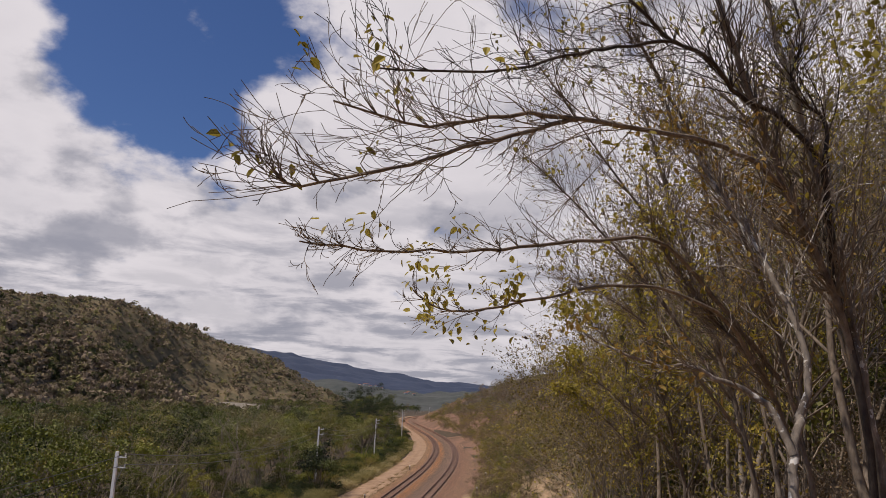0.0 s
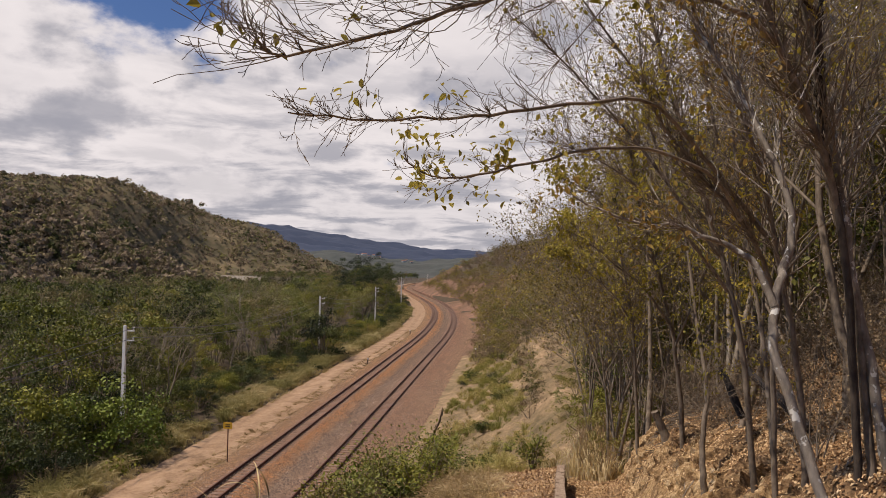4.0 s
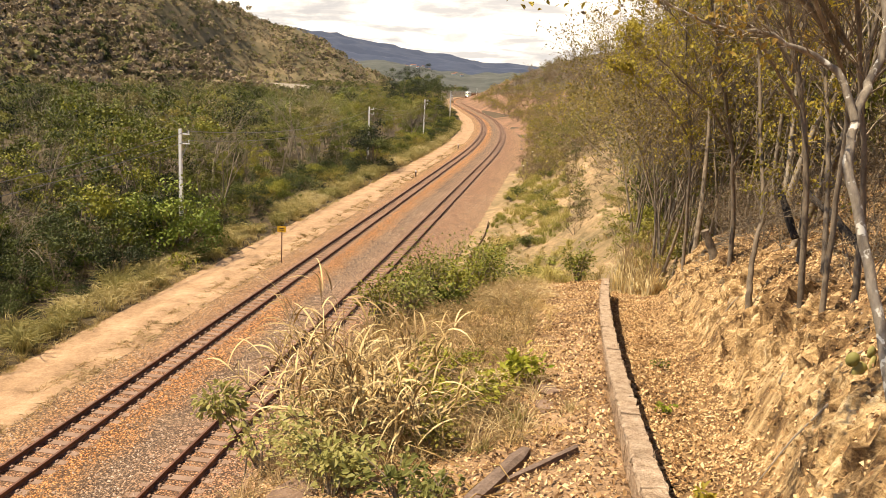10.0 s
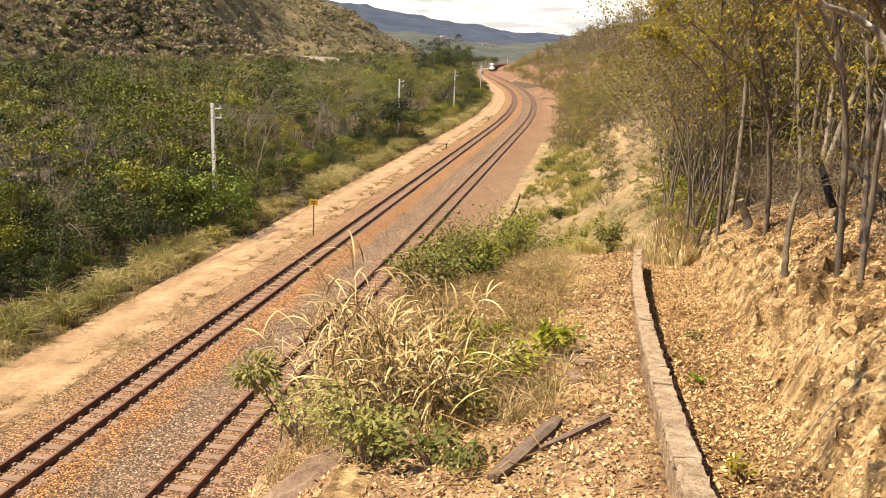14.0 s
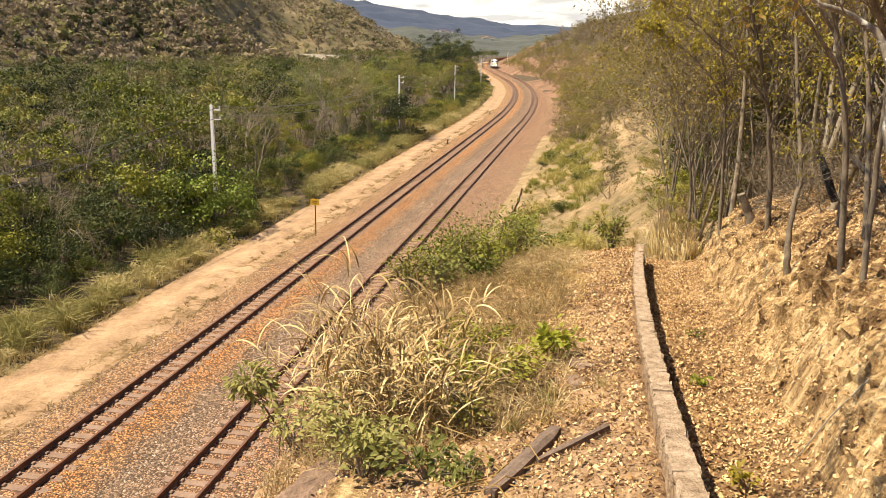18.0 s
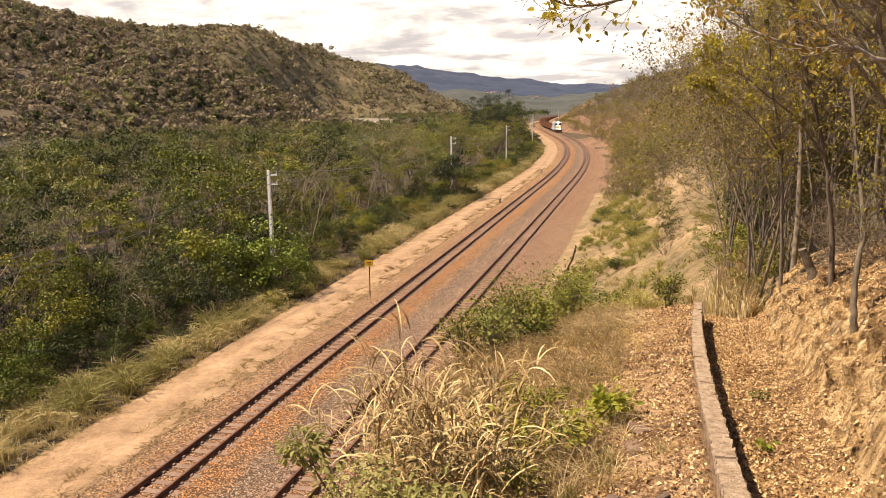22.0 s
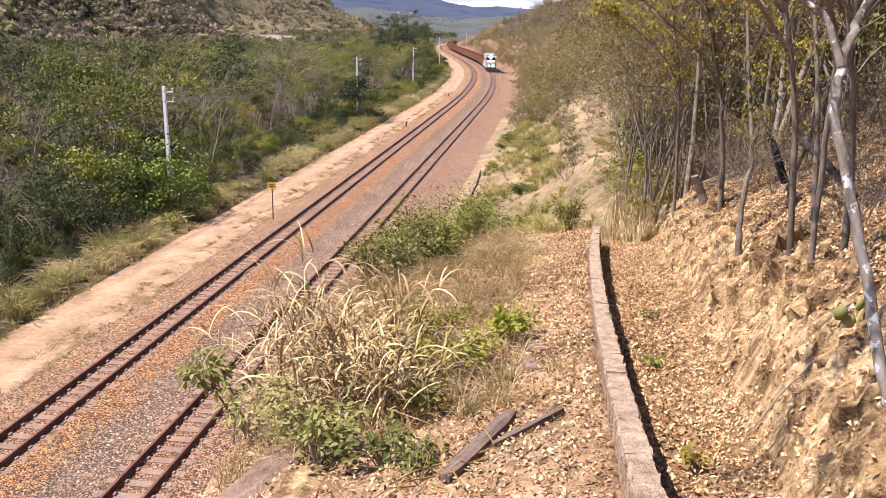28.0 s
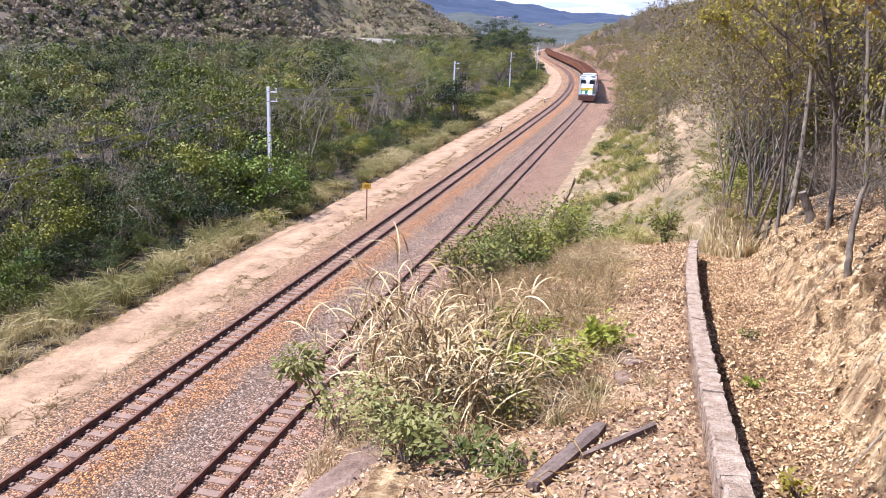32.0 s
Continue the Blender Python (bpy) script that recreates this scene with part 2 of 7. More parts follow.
M["coping"] = earthy("mottled_coping", [(0.10, 0.064, 0.040), (0.28, 0.195, 0.128), (0.44, 0.335, 0.24), (0.60, 0.49, 0.375)], 9.0, 60.0, 0.05)
M["masonry"] = earthy("rough_masonry", [(0.085, 0.050, 0.030), (0.32, 0.215, 0.135), (0.58, 0.44, 0.31)], 7.0, 40.0, 0.09)
M["pole"] = earthy("pale_concrete_pole", [(0.70, 0.69, 0.64), (0.82, 0.81, 0.78), (0.86, 0.85, 0.83)], 1.2, 12.0, 0.004)
M["plank"] = earthy("weathered_plank", [(0.07, 0.046, 0.034), (0.15, 0.105, 0.08), (0.26, 0.19, 0.15)], 4.0, 50.0, 0.008)
M["rock"] = earthy("slab_rock", [(0.10, 0.062, 0.042), (0.20, 0.130, 0.092), (0.34, 0.24, 0.17)], 2.6, 24.0, 0.04)
M["char"] = earthy("charred_log", [(0.012, 0.010, 0.009), (0.03, 0.024, 0.02), (0.07, 0.055, 0.045)], 4.0, 30.0, 0.02)
M["bark"] = bark("grey_brown_bark", (0.100, 0.076, 0.053), (0.31, 0.25, 0.18))
M["bark_pale"] = bark("pale_bark", (0.16, 0.125, 0.085), (0.40, 0.34, 0.26))
M["bark_lichen"] = bark("lichen_bark", (0.13, 0.105, 0.078), (0.36, 0.31, 0.24), 0.9)
M["bark_dark"] = bark("dark_bark", (0.030, 0.023, 0.018), (0.10, 0.078, 0.058))
M["leaf_green"] = leafy("green_leaves", [(0.011, 0.015, 0.003), (0.046, 0.060, 0.009), (0.125, 0.138, 0.017), (0.25, 0.24, 0.034)], 0.14)
M["leaf_deep"] = leafy("deep_green_leaves", [(0.009, 0.014, 0.005), (0.022, 0.032, 0.009), (0.046, 0.062, 0.014), (0.085, 0.100, 0.023)], 0.12)
M["leaf_lime"] = leafy("yellow_green_leaves", [(0.040, 0.050, 0.006), (0.11, 0.125, 0.014), (0.21, 0.205, 0.026), (0.32, 0.28, 0.04)], 0.14)
M["leaf_olive"] = leafy("olive_leaves", [(0.020, 0.022, 0.005), (0.075, 0.080, 0.014), (0.16, 0.15, 0.028), (0.28, 0.22, 0.05)], 0.14)
M["leaf_yellow"] = leafy("yellowing_leaves", [(0.095, 0.082, 0.020), (0.24, 0.20, 0.032), (0.42, 0.345, 0.058), (0.32, 0.205, 0.055)], 0.38)
M["leaf_brown"] = leafy("brown_leaves", [(0.048, 0.032, 0.018), (0.110, 0.076, 0.042), (0.180, 0.126, 0.070), (0.25, 0.185, 0.10)], 0.22)
M["leaf_sage"] = leafy("sage_leaves", [(0.050, 0.064, 0.014), (0.115, 0.132, 0.027), (0.185, 0.195, 0.044), (0.27, 0.255, 0.075)], 0.14)
M["leaf_fresh"] = leafy("fresh_green_leaves", [(0.030, 0.050, 0.010), (0.075, 0.115, 0.018), (0.135, 0.185, 0.026), (0.20, 0.24, 0.04)], 0.14)
M["leaf_buff"] = leafy("buff_leaves", [(0.075, 0.060, 0.026), (0.15, 0.125, 0.050), (0.23, 0.19, 0.075), (0.30, 0.24, 0.10)], 0.25)
M["leaf_amber"] = leafy("amber_leaves", [(0.11, 0.080, 0.018), (0.24, 0.175, 0.030), (0.40, 0.29, 0.042), (0.48, 0.36, 0.06)], 0.42)
M["leaf_dull"] = leafy("dull_yellow_leaves", [(0.080, 0.064, 0.022), (0.17, 0.132, 0.040), (0.29, 0.22, 0.060), (0.42, 0.33, 0.080)], 0.35)
M["leaf_bright"] = leafy("bright_green_leaves", [(0.10, 0.15, 0.018), (0.20, 0.25, 0.03), (0.36, 0.36, 0.055)], 0.4)
M["leaf_pale"] = leafy("pale_green_leaves", [(0.12, 0.13, 0.034), (0.24, 0.235, 0.068), (0.42, 0.38, 0.15)], 0.35)
M["leaf_dry"] = pieces("dry_fallen_leaves", [(0.065, 0.032, 0.015), (0.15, 0.078, 0.034), (0.29, 0.165, 0.072), (0.47, 0.30, 0.145), (0.64, 0.46, 0.255), (0.76, 0.61, 0.41)], 0.55, 0.8)
M["straw"] = leafy("dry_grass_blades", [(0.17, 0.095, 0.036), (0.38, 0.245, 0.092), (0.58, 0.43, 0.19), (0.76, 0.64, 0.39)], 0.25, 0.55)
M["grass_tan"] = leafy("tan_grass", [(0.11, 0.10, 0.03), (0.24, 0.19, 0.07), (0.38, 0.29, 0.12), (0.46, 0.37, 0.19)], 0.3)
M["grass_olive"] = leafy("olive_grass", [(0.08, 0.095, 0.02), (0.15, 0.16, 0.035), (0.26, 0.23, 0.07)], 0.35)


def scrub_leaves(name, tones):
    """Leaf masses of far scrub: whole bushes differ, in patches."""
    m, N = material(name)
    g = N.n("ShaderNodeNewGeometry")
    p = g.outputs["Position"]
    f = N.math("ADD", N.math("MULTIPLY", N.noise(p, 0.016, 3), 0.75), N.math("MULTIPLY", N.noise(p, 0.11, 2), 0.70))
    cell = N.n("ShaderNodeTexVoronoi", {"feature": "F1"}, Vector=p, Scale=0.16)
    f = N.math("ADD", f, N.math("MULTIPLY", N.math("SUBTRACT", N.n("ShaderNodeSeparateColor", Color=cell.outputs["Color"]).outputs[0], 0.45), 0.50))
    f = N.math("ADD", f, N.math("MULTIPLY", g.outputs["Random Per Island"], 0.08))
    k = len(tones) - 1
    col = N.ramp(N.span(f, 0.42, 1.05, smooth=False), [(i / k, t) for i, t in enumerate(tones)])
    b, tr = N.n("ShaderNodeBsdfDiffuse", Color=col), N.n("ShaderNodeBsdfTranslucent", Color=col)
    N.n("ShaderNodeOutputMaterial", Surface=N.n("ShaderNodeMixShader", Fac=0.22, i1=b.outputs[0], i2=tr.outputs[0]).outputs[0])
    return m


M["hill_scrub"] = scrub_leaves("hillside_scrub", [(0.060, 0.074, 0.028), (0.115, 0.118, 0.050), (0.205, 0.165, 0.100), (0.275, 0.212, 0.145), (0.32, 0.25, 0.172), (0.25, 0.235, 0.092)])
# ochre soil of the back ridge, its sunlit look put into paler tones
M["hill_lit"] = earthy("sunlit_ochre_hillside", [(0.070, 0.066, 0.030), (0.115, 0.094, 0.046), (0.18, 0.135, 0.070), (0.40, 0.265, 0.14)], 0.014, 0.10, 0.6)


def plain(name, color, rough=0.5, metal=0.0, glow=0.0):
    m, N = material(name)
    p = place(N)
    tint = N.mix(N.span(N.noise(p, 2.5, 4), 0.3, 0.75, 0.0, 0.35), color, tuple(c * 0.6 for c in color))
    b = N.n("ShaderNodeBsdfPrincipled", Base_Color=tint, Roughness=rough, Metallic=metal)
    if glow:
        b.inputs["Emission Color"].default_value, b.inputs["Emission Strength"].default_value = (1, 0.95, 0.85, 1), glow
    N.n("ShaderNodeOutputMaterial", Surface=b.outputs[0])
    return m


M["yellow"] = plain("sign_yellow", (0.62, 0.36, 0.02))
M["white"] = plain("white_paint", (0.80, 0.80, 0.76), 0.4)
M["grey"] = plain("grey_paint", (0.30, 0.31, 0.32), 0.5)
M["green"] = plain("green_paint", (0.04, 0.22, 0.12), 0.45)
M["gold"] = plain("yellow_paint", (0.70, 0.50, 0.05), 0.45)
M["black"] = plain("black_iron", (0.018, 0.017, 0.016), 0.6)
M["glass"] = plain("dark_glass", (0.015, 0.02, 0.025), 0.06)
M["lamp"] = plain("lit_headlight", (0.9, 0.9, 0.85), 0.3, 0.0, 9.0)
M["loco_white"] = plain("dusty_white_paint", (0.52, 0.52, 0.49), 0.5)
M["wagon"] = earthy("ore_stained_steel", [(0.18, 0.080, 0.040), (0.31, 0.150, 0.078), (0.44, 0.245, 0.145)], 0.8, 8.0, 0.01, 0.8)
M["roof"] = earthy("clay_roof_tiles", [(0.22, 0.10, 0.06), (0.36, 0.17, 0.10)], 0.5, 4.0, 0.05)
M["wire"] = plain("weathered_cable", (0.17, 0.165, 0.155), 0.6)


def ballast_material():
    m, N = material("ballast_stones")
    p = place(N)
    lat = N.n("ShaderNodeSeparateXYZ", Vector=N.n("ShaderNodeUVMap").outputs[0]).outputs[0]
    wob = N.math("ADD", lat, N.math("MULTIPLY", N.math("SUBTRACT", N.noise(p, 0.7, 4), 0.5), 0.13))
    zone = N.ramp(wob, [(0.0, (0.30, 0.189, 0.097)), (0.12, (0.32, 0.176, 0.078)), (0.185, (0.30, 0.162, 0.089)), (0.30, (0.29, 0.154, 0.086)), (0.34, (0.40, 0.180, 0.063)), (0.395, (0.32, 0.167, 0.074)), (0.45, (0.19, 0.131, 0.087)), (0.56, (0.24, 0.149, 0.093)), (0.60, (0.27, 0.144, 0.078)), (0.69, (0.27, 0.144, 0.078)), (0.74, (0.28, 0.154, 0.089)), (1.0, (0.31, 0.189, 0.108))])
    vor = N.n("ShaderNodeTexVoronoi", {"feature": "F1"}, Vector=p, Scale=15.0)
    gap = N.span(vor.outputs["Distance"], 0.35, 0.72)
    tone = N.n("ShaderNodeSeparateColor", Color=vor.outputs["Color"]).outputs[0]
    col = N.mix(1.0, zone, N.mix(tone, (0.30, 0.30, 0.31), (1.9, 1.82, 1.76)), "MULTIPLY")
    col = N.mix(N.math("MULTIPLY", gap, 0.9), col, (0.05, 0.03, 0.02))
    col = N.mix(N.span(N.noise(p, 0.35, 5, 0.6), 0.5, 0.75, 0.0, 0.2), col, (0.40, 0.27, 0.16))
    return finish(m, N, col, 0.9, vor.outputs["Distance"], 0.05, strength=1.0)


M["ballast"] = ballast_material()


def water_material():
    m, N = material("river_water")
    return finish(m, N, N.mix(N.noise(place(N), 0.02, 3), (0.10, 0.10, 0.085), (0.16, 0.15, 0.12)), 0.12, N.noise(place(N), 0.6, 3), 0.05)


M["water"] = water_material()


# ---- geometry kit ----
class Geo:
    """Vertices and faces gathered for one mesh."""

    def __init__(self):
        self.v, self.f, self.m = [], [], []

    def add(self, verts, faces, m=0):
        o = len(self.v)
        self.v.extend(verts)
        self.f.extend([tuple(i + o for i in f) for f in faces])
        self.m.extend([m] * len(faces))

    def box(self, lo, hi, m=0, tilt=None, bevel=0.0):
        (x0, y0, z0), (x1, y1, z1) = lo, hi
        if bevel:
            b = bevel
            vs = [(x0, y0, z0), (x1, y0, z0), (x1, y1, z0), (x0, y1, z0), (x0, y0, z1 - b), (x1, y0, z1 - b), (x1, y1, z1 - b), (x0, y1, z1 - b), (x0 + b, y0 + b, z1), (x1 - b, y0 + b, z1), (x1 - b, y1 - b, z1), (x0 + b, y1 - b, z1)]
            fs = [(3, 2, 1, 0), (0, 1, 5, 4), (1, 2, 6, 5), (2, 3, 7, 6), (3, 0, 4, 7), (4, 5, 9, 8), (5, 6, 10, 9), (6, 7, 11, 10), (7, 4, 8, 11), (8, 9, 10, 11)]
        else:
            vs = [(x0, y0, z0), (x1, y0, z0), (x1, y1, z0), (x0, y1, z0), (x0, y0, z1), (x1, y0, z1), (x1, y1, z1), (x0, y1, z1)]
            fs = [(3, 2, 1, 0), (0, 1, 5, 4), (1, 2, 6, 5), (2, 3, 7, 6), (3, 0, 4, 7), (4, 5, 6, 7)]
        if tilt is not None:
            vs = [tuple(tilt @ Vector(p)) for p in vs]
        self.add(vs, fs, m)

    def prism(self, outline, axis, a, b, m=0):
        """An outline of 2D points swept from a to b along x or y."""
        n = len(outline)
        if axis == "x":
            vs = [(a, p, q) for p, q in outline] + [(b, p, q) for p, q in outline]
        elif axis == "y":
            vs = [(p, a, q) for p, q in outline] + [(p, b, q) for p, q in outline]
        else:
            vs = [(p, q, a) for p, q in outline] + [(p, q, b) for p, q in outline]
        fs = [tuple(range(n - 1, -1, -1)), tuple(range(n, 2 * n))] + [(i, (i + 1) % n, n + (i + 1) % n, n + i) for i in range(n)]
        self.add(vs, fs, m)

    def disc(self, c, r, axis, a, b, n=16, m=0):
        pts = [(r * math.cos(2 * math.pi * i / n), r * math.sin(2 * math.pi * i / n)) for i in range(n)]
        k = {"x": (1, 2), "y": (0, 2), "z": (0, 1)}[axis]
        self.prism([(c[k[0]] + p, c[k[1]] + q) for p, q in pts], axis, a, b, m)

    def tube(self, pts, radii, sides=5, m=0, cap=True):
        pts = [Vector(p) for p in pts]
        n = len(pts)
        vs = []
        ref = Vector((0.31, 0.87, 0.38))
        for i, p in enumerate(pts):
            t = (pts[min(i + 1, n - 1)] - pts[max(i - 1, 0)]).normalized()
            a = t.cross(ref)
            a = a.normalized() if a.length > 1e-4 else t.orthogonal().normalized()
            b = t.cross(a)
            r = radii[i]
            for k in range(sides):
                w = 2 * math.pi * k / sides
                vs.append(tuple(p + (a * math.cos(w) + b * math.sin(w)) * r))
        fs = [(i * sides + k, i * sides + (k + 1) % sides, (i + 1) * sides + (k + 1) % sides, (i + 1) * sides + k) for i in range(n - 1) for k in range(sides)]
        if cap:
            fs += [tuple(range(sides - 1, -1, -1)), tuple((n - 1) * sides + k for k in range(sides))]
        self.add(vs, fs, m)

    def tris(self, arr):
        o, n = len(self.v), len(arr)
        self.v.extend(map(tuple, np.asarray(arr).reshape(-1, 3).tolist()))
        self.f.extend((np.arange(3 * n).reshape(n, 3) + o).tolist())
        self.m.extend([0] * n)

    def quads(self, P, m=0):
        """P: an array (n, 4, 3) of loose quads."""
        o, n = len(self.v), len(P)
        self.v.extend(map(tuple, P.reshape(-1, 3).tolist()))
        self.f.extend([(o + 4 * i, o + 4 * i + 1, o + 4 * i + 2, o + 4 * i + 3) for i in range(n)])
        self.m.extend([m] * n)


def build(name, geo, mats, parent=None, label="", smooth=False, at=None):
    me = bpy.data.meshes.new(name)
    me.from_pydata(geo.v, [], geo.f)
    for m in mats if isinstance(mats, (list, tuple)) else [mats]:
        me.materials.append(m)
    if isinstance(mats, (list, tuple)) and len(mats) > 1:
        me.polygons.foreach_set("material_index", geo.m)
    if smooth:
        me.polygons.foreach_set("use_smooth", [True] * len(me.polygons))
    me.update()
    ob = new(name, me)
    if parent is not None:
        ob.parent = parent
    if label:
        ob["label"] = label
    if at is not None:
        ob.matrix_basis = at
    return ob


def part(name, geo, mat, parent, label="", smooth=False):
    return build(name, geo, mat, parent, label, smooth)


def thing(name, label, category, group="", kind=""):
    return tagged(new(name), label, category, group, kind)


def leaf_quads(rng, pts, length, width, droop=0.3, flat=0.0):
    """Loose leaf blades at pts, turned at random."""
    n = len(pts)
    a = rng.normal(size=(n, 3))
    a[:, 2] -= droop
    a /= np.linalg.norm(a, axis=1, keepdims=True)
    nrm = rng.normal(size=(n, 3))
    nrm[:, 2] = np.abs(nrm[:, 2]) + 0.4 + flat
    b = np.cross(nrm, a)
    b /= np.linalg.norm(b, axis=1, keepdims=True) + 1e-9
    L = (length * rng.uniform(0.6, 1.3, (n, 1)))
    Wd = (width * rng.uniform(0.6, 1.3, (n, 1)))
    p = np.asarray(pts)
    return np.stack([p, p + a * L * 0.5 + b * Wd * 0.5, p + a * L, p + a * L * 0.45 - b * Wd * 0.5], axis=1)


# ---- the lie of the land ----
# centre line of the left-hand track: distance s along it, v metres to its right
STEP = 2.0
_s = np.arange(-80.0, 1200.0, STEP)
HEAD = np.radians(np.interp(_s, [-80, 118, 278, 390, 560, 700, 900, 1200], [13.5, 13.5, 3.0, 2.8, 13.0, 30.0, 60.0, 75.0]))
_dx, _dy = np.sin(HEAD) * STEP, np.cos(HEAD) * STEP
CX, CY = np.concatenate([[0], np.cumsum(_dx)[:-1]]), np.concatenate([[0], np.cumsum(_dy)[:-1]])
_i = int(80 / STEP)
CX, CY = CX - CX[_i] - 14.14, CY - CY[_i] + 1.90


def W(s, v):
    """World x, y of the point v metres right of the centre line at s."""
    h = np.interp(s, _s, HEAD)
    return np.interp(s, _s, CX) + v * np.cos(h), np.interp(s, _s, CY) - v * np.sin(h)


def to_sv(x, y):
    x, y = np.atleast_1d(np.asarray(x, float)), np.atleast_1d(np.asarray(y, float))
    s, v = np.empty_like(x), np.empty_like(x)
    for a in range(0, len(x), 4000):
        xs, ys = x[a:a + 4000, None], y[a:a + 4000, None]
        k = ((xs - CX) ** 2 + (ys - CY) ** 2).argmin(1)
        dx, dy = xs[:, 0] - CX[k], ys[:, 0] - CY[k]
        s[a:a + 4000] = _s[k] + dx * np.sin(HEAD[k]) + dy * np.cos(HEAD[k])
        v[a:a + 4000] = dx * np.cos(HEAD[k]) - dy * np.sin(HEAD[k])
    return s, v


def wall_z(s):
    return 8.83 - 0.136 * (np.clip(s, -14, 26) - 5.45)


def wall_v(s):
    return 14.99 + 0.0027 * np.clip(s - 5.4, 0, 40) ** 2


def bank_foot(s):
    """How far right of the wall the cut bank begins."""
    return np.interp(s, [4, 6, 7.5, 9, 11, 15.5, 17, 22, 26], [0.75, 0.85, 1.05, 1.15, 1.40, 1.42, 1.30, 1.50, 2.20])


def smooth(a, b, x):
    t = np.clip((x - a) / (b - a), 0, 1)
    return t * t * (3 - 2 * t)


def land(s, v):
    """Height of the ground, before its roughness."""
    zw, d = wall_z(s), v - wall_v(s)
    rise = np.interp(d, [-4.3, -3.4, -2.4, -1.2, -0.1, 0.1, 0.3], [-1.95, -1.48, -1.02, -0.60, -0.24, -0.52, -0.50])
    bank = np.interp(d - bank_foot(s), [-0.6, -0.15, 0.05, 0.22, 0.48, 0.8, 1.3, 2.3, 6.5, 18.5, 58, 198], [-0.50, -0.44, -0.24, 0.20, 0.66, 1.0, 1.32, 1.85, 4.5, 10, 28, 45])
    rise = np.where(d > 0.3, bank, rise)
    rise = np.where(d < 0, rise * np.interp(s, [9, 15], [1.0, 0.45]), rise)
    near = zw + rise
    fall = np.clip((d + 6.4) / 2.1, 0, 1)
    edge = zw - 1.95 * np.interp(s, [9, 15], [1.0, 0.45])
    near = np.where(d < -4.3, edge * fall ** 0.8 - 0.3 * (1 - fall), near)
    far = np.interp(v, [8.2, 9.3, 9.6, 12, 14.5, 17, 21, 30, 60, 200], [-0.3, -0.15, 0.25, 0.9, 2.2, 4.6, 7.4, 12.0, 26, 45])
    k = smooth(20, 40, s)
    right = near * (1 - k) + far * k
    left = np.interp(v, [-900, -400, -200, -60, -20, -6], [-6.5, -6.5, -5.5, -2.6, -1.0, -0.32])
    z = np.where(v > 8.2, right, np.where(v < -6, left, -0.43))
    away = smooth(900, 1500, np.abs(s))
    return z * (1 - away)


def rough(x, y, s, v):
    """Roughness of the ground: strong on the bank, none under the tracks."""
    e = v - wall_v(s) - bank_foot(s)
    amp = np.interp(v, [8.5, 11, 14.6, 15.0, 15.7], [0.0, 0.10, 0.05, 0.03, 0.03])
    amp = np.where(e > -0.1, np.interp(e, [-0.1, 0.3, 2, 14, 60], [0.02, 0.05, 0.08, 0.35, 1.5]), amp)
    amp = np.where((s > 30) & (v > 10), np.interp(v, [10, 14, 18, 30, 80], [0.08, 0.3, 0.4, 0.5, 1.5]), amp)
    amp = np.where(v < -6, np.interp(v, [-60, -12, -6], [0.6, 0.25, 0.02]), amp)
    out = np.zeros(len(x))
    for i in np.nonzero(amp > 0)[0]:
        px, py = x[i], y[i]
        out[i] = amp[i] * (noise.fractal((px * 1.7, py * 1.7, 0.3), 0.9, 2.1, 4) + 0.5 * noise.noise((px * 0.4, py * 0.4, 7.0)))
    return out


def ground_z(x, y):
    x, y = np.atleast_1d(np.asarray(x, float)), np.atleast_1d(np.asarray(y, float))
    s, v = to_sv(x, y)
    return land(s, v) + rough(x, y, s, v)


def geometric(a, b, n, first):
    """n growing steps from a to b, the first about that long."""
    t = np.linspace(0, 1, n + 1)[1:]
    p = math.log(abs(b - a) / first) / math.log(n)
    return a + (b - a) * t ** max(p, 1.0)


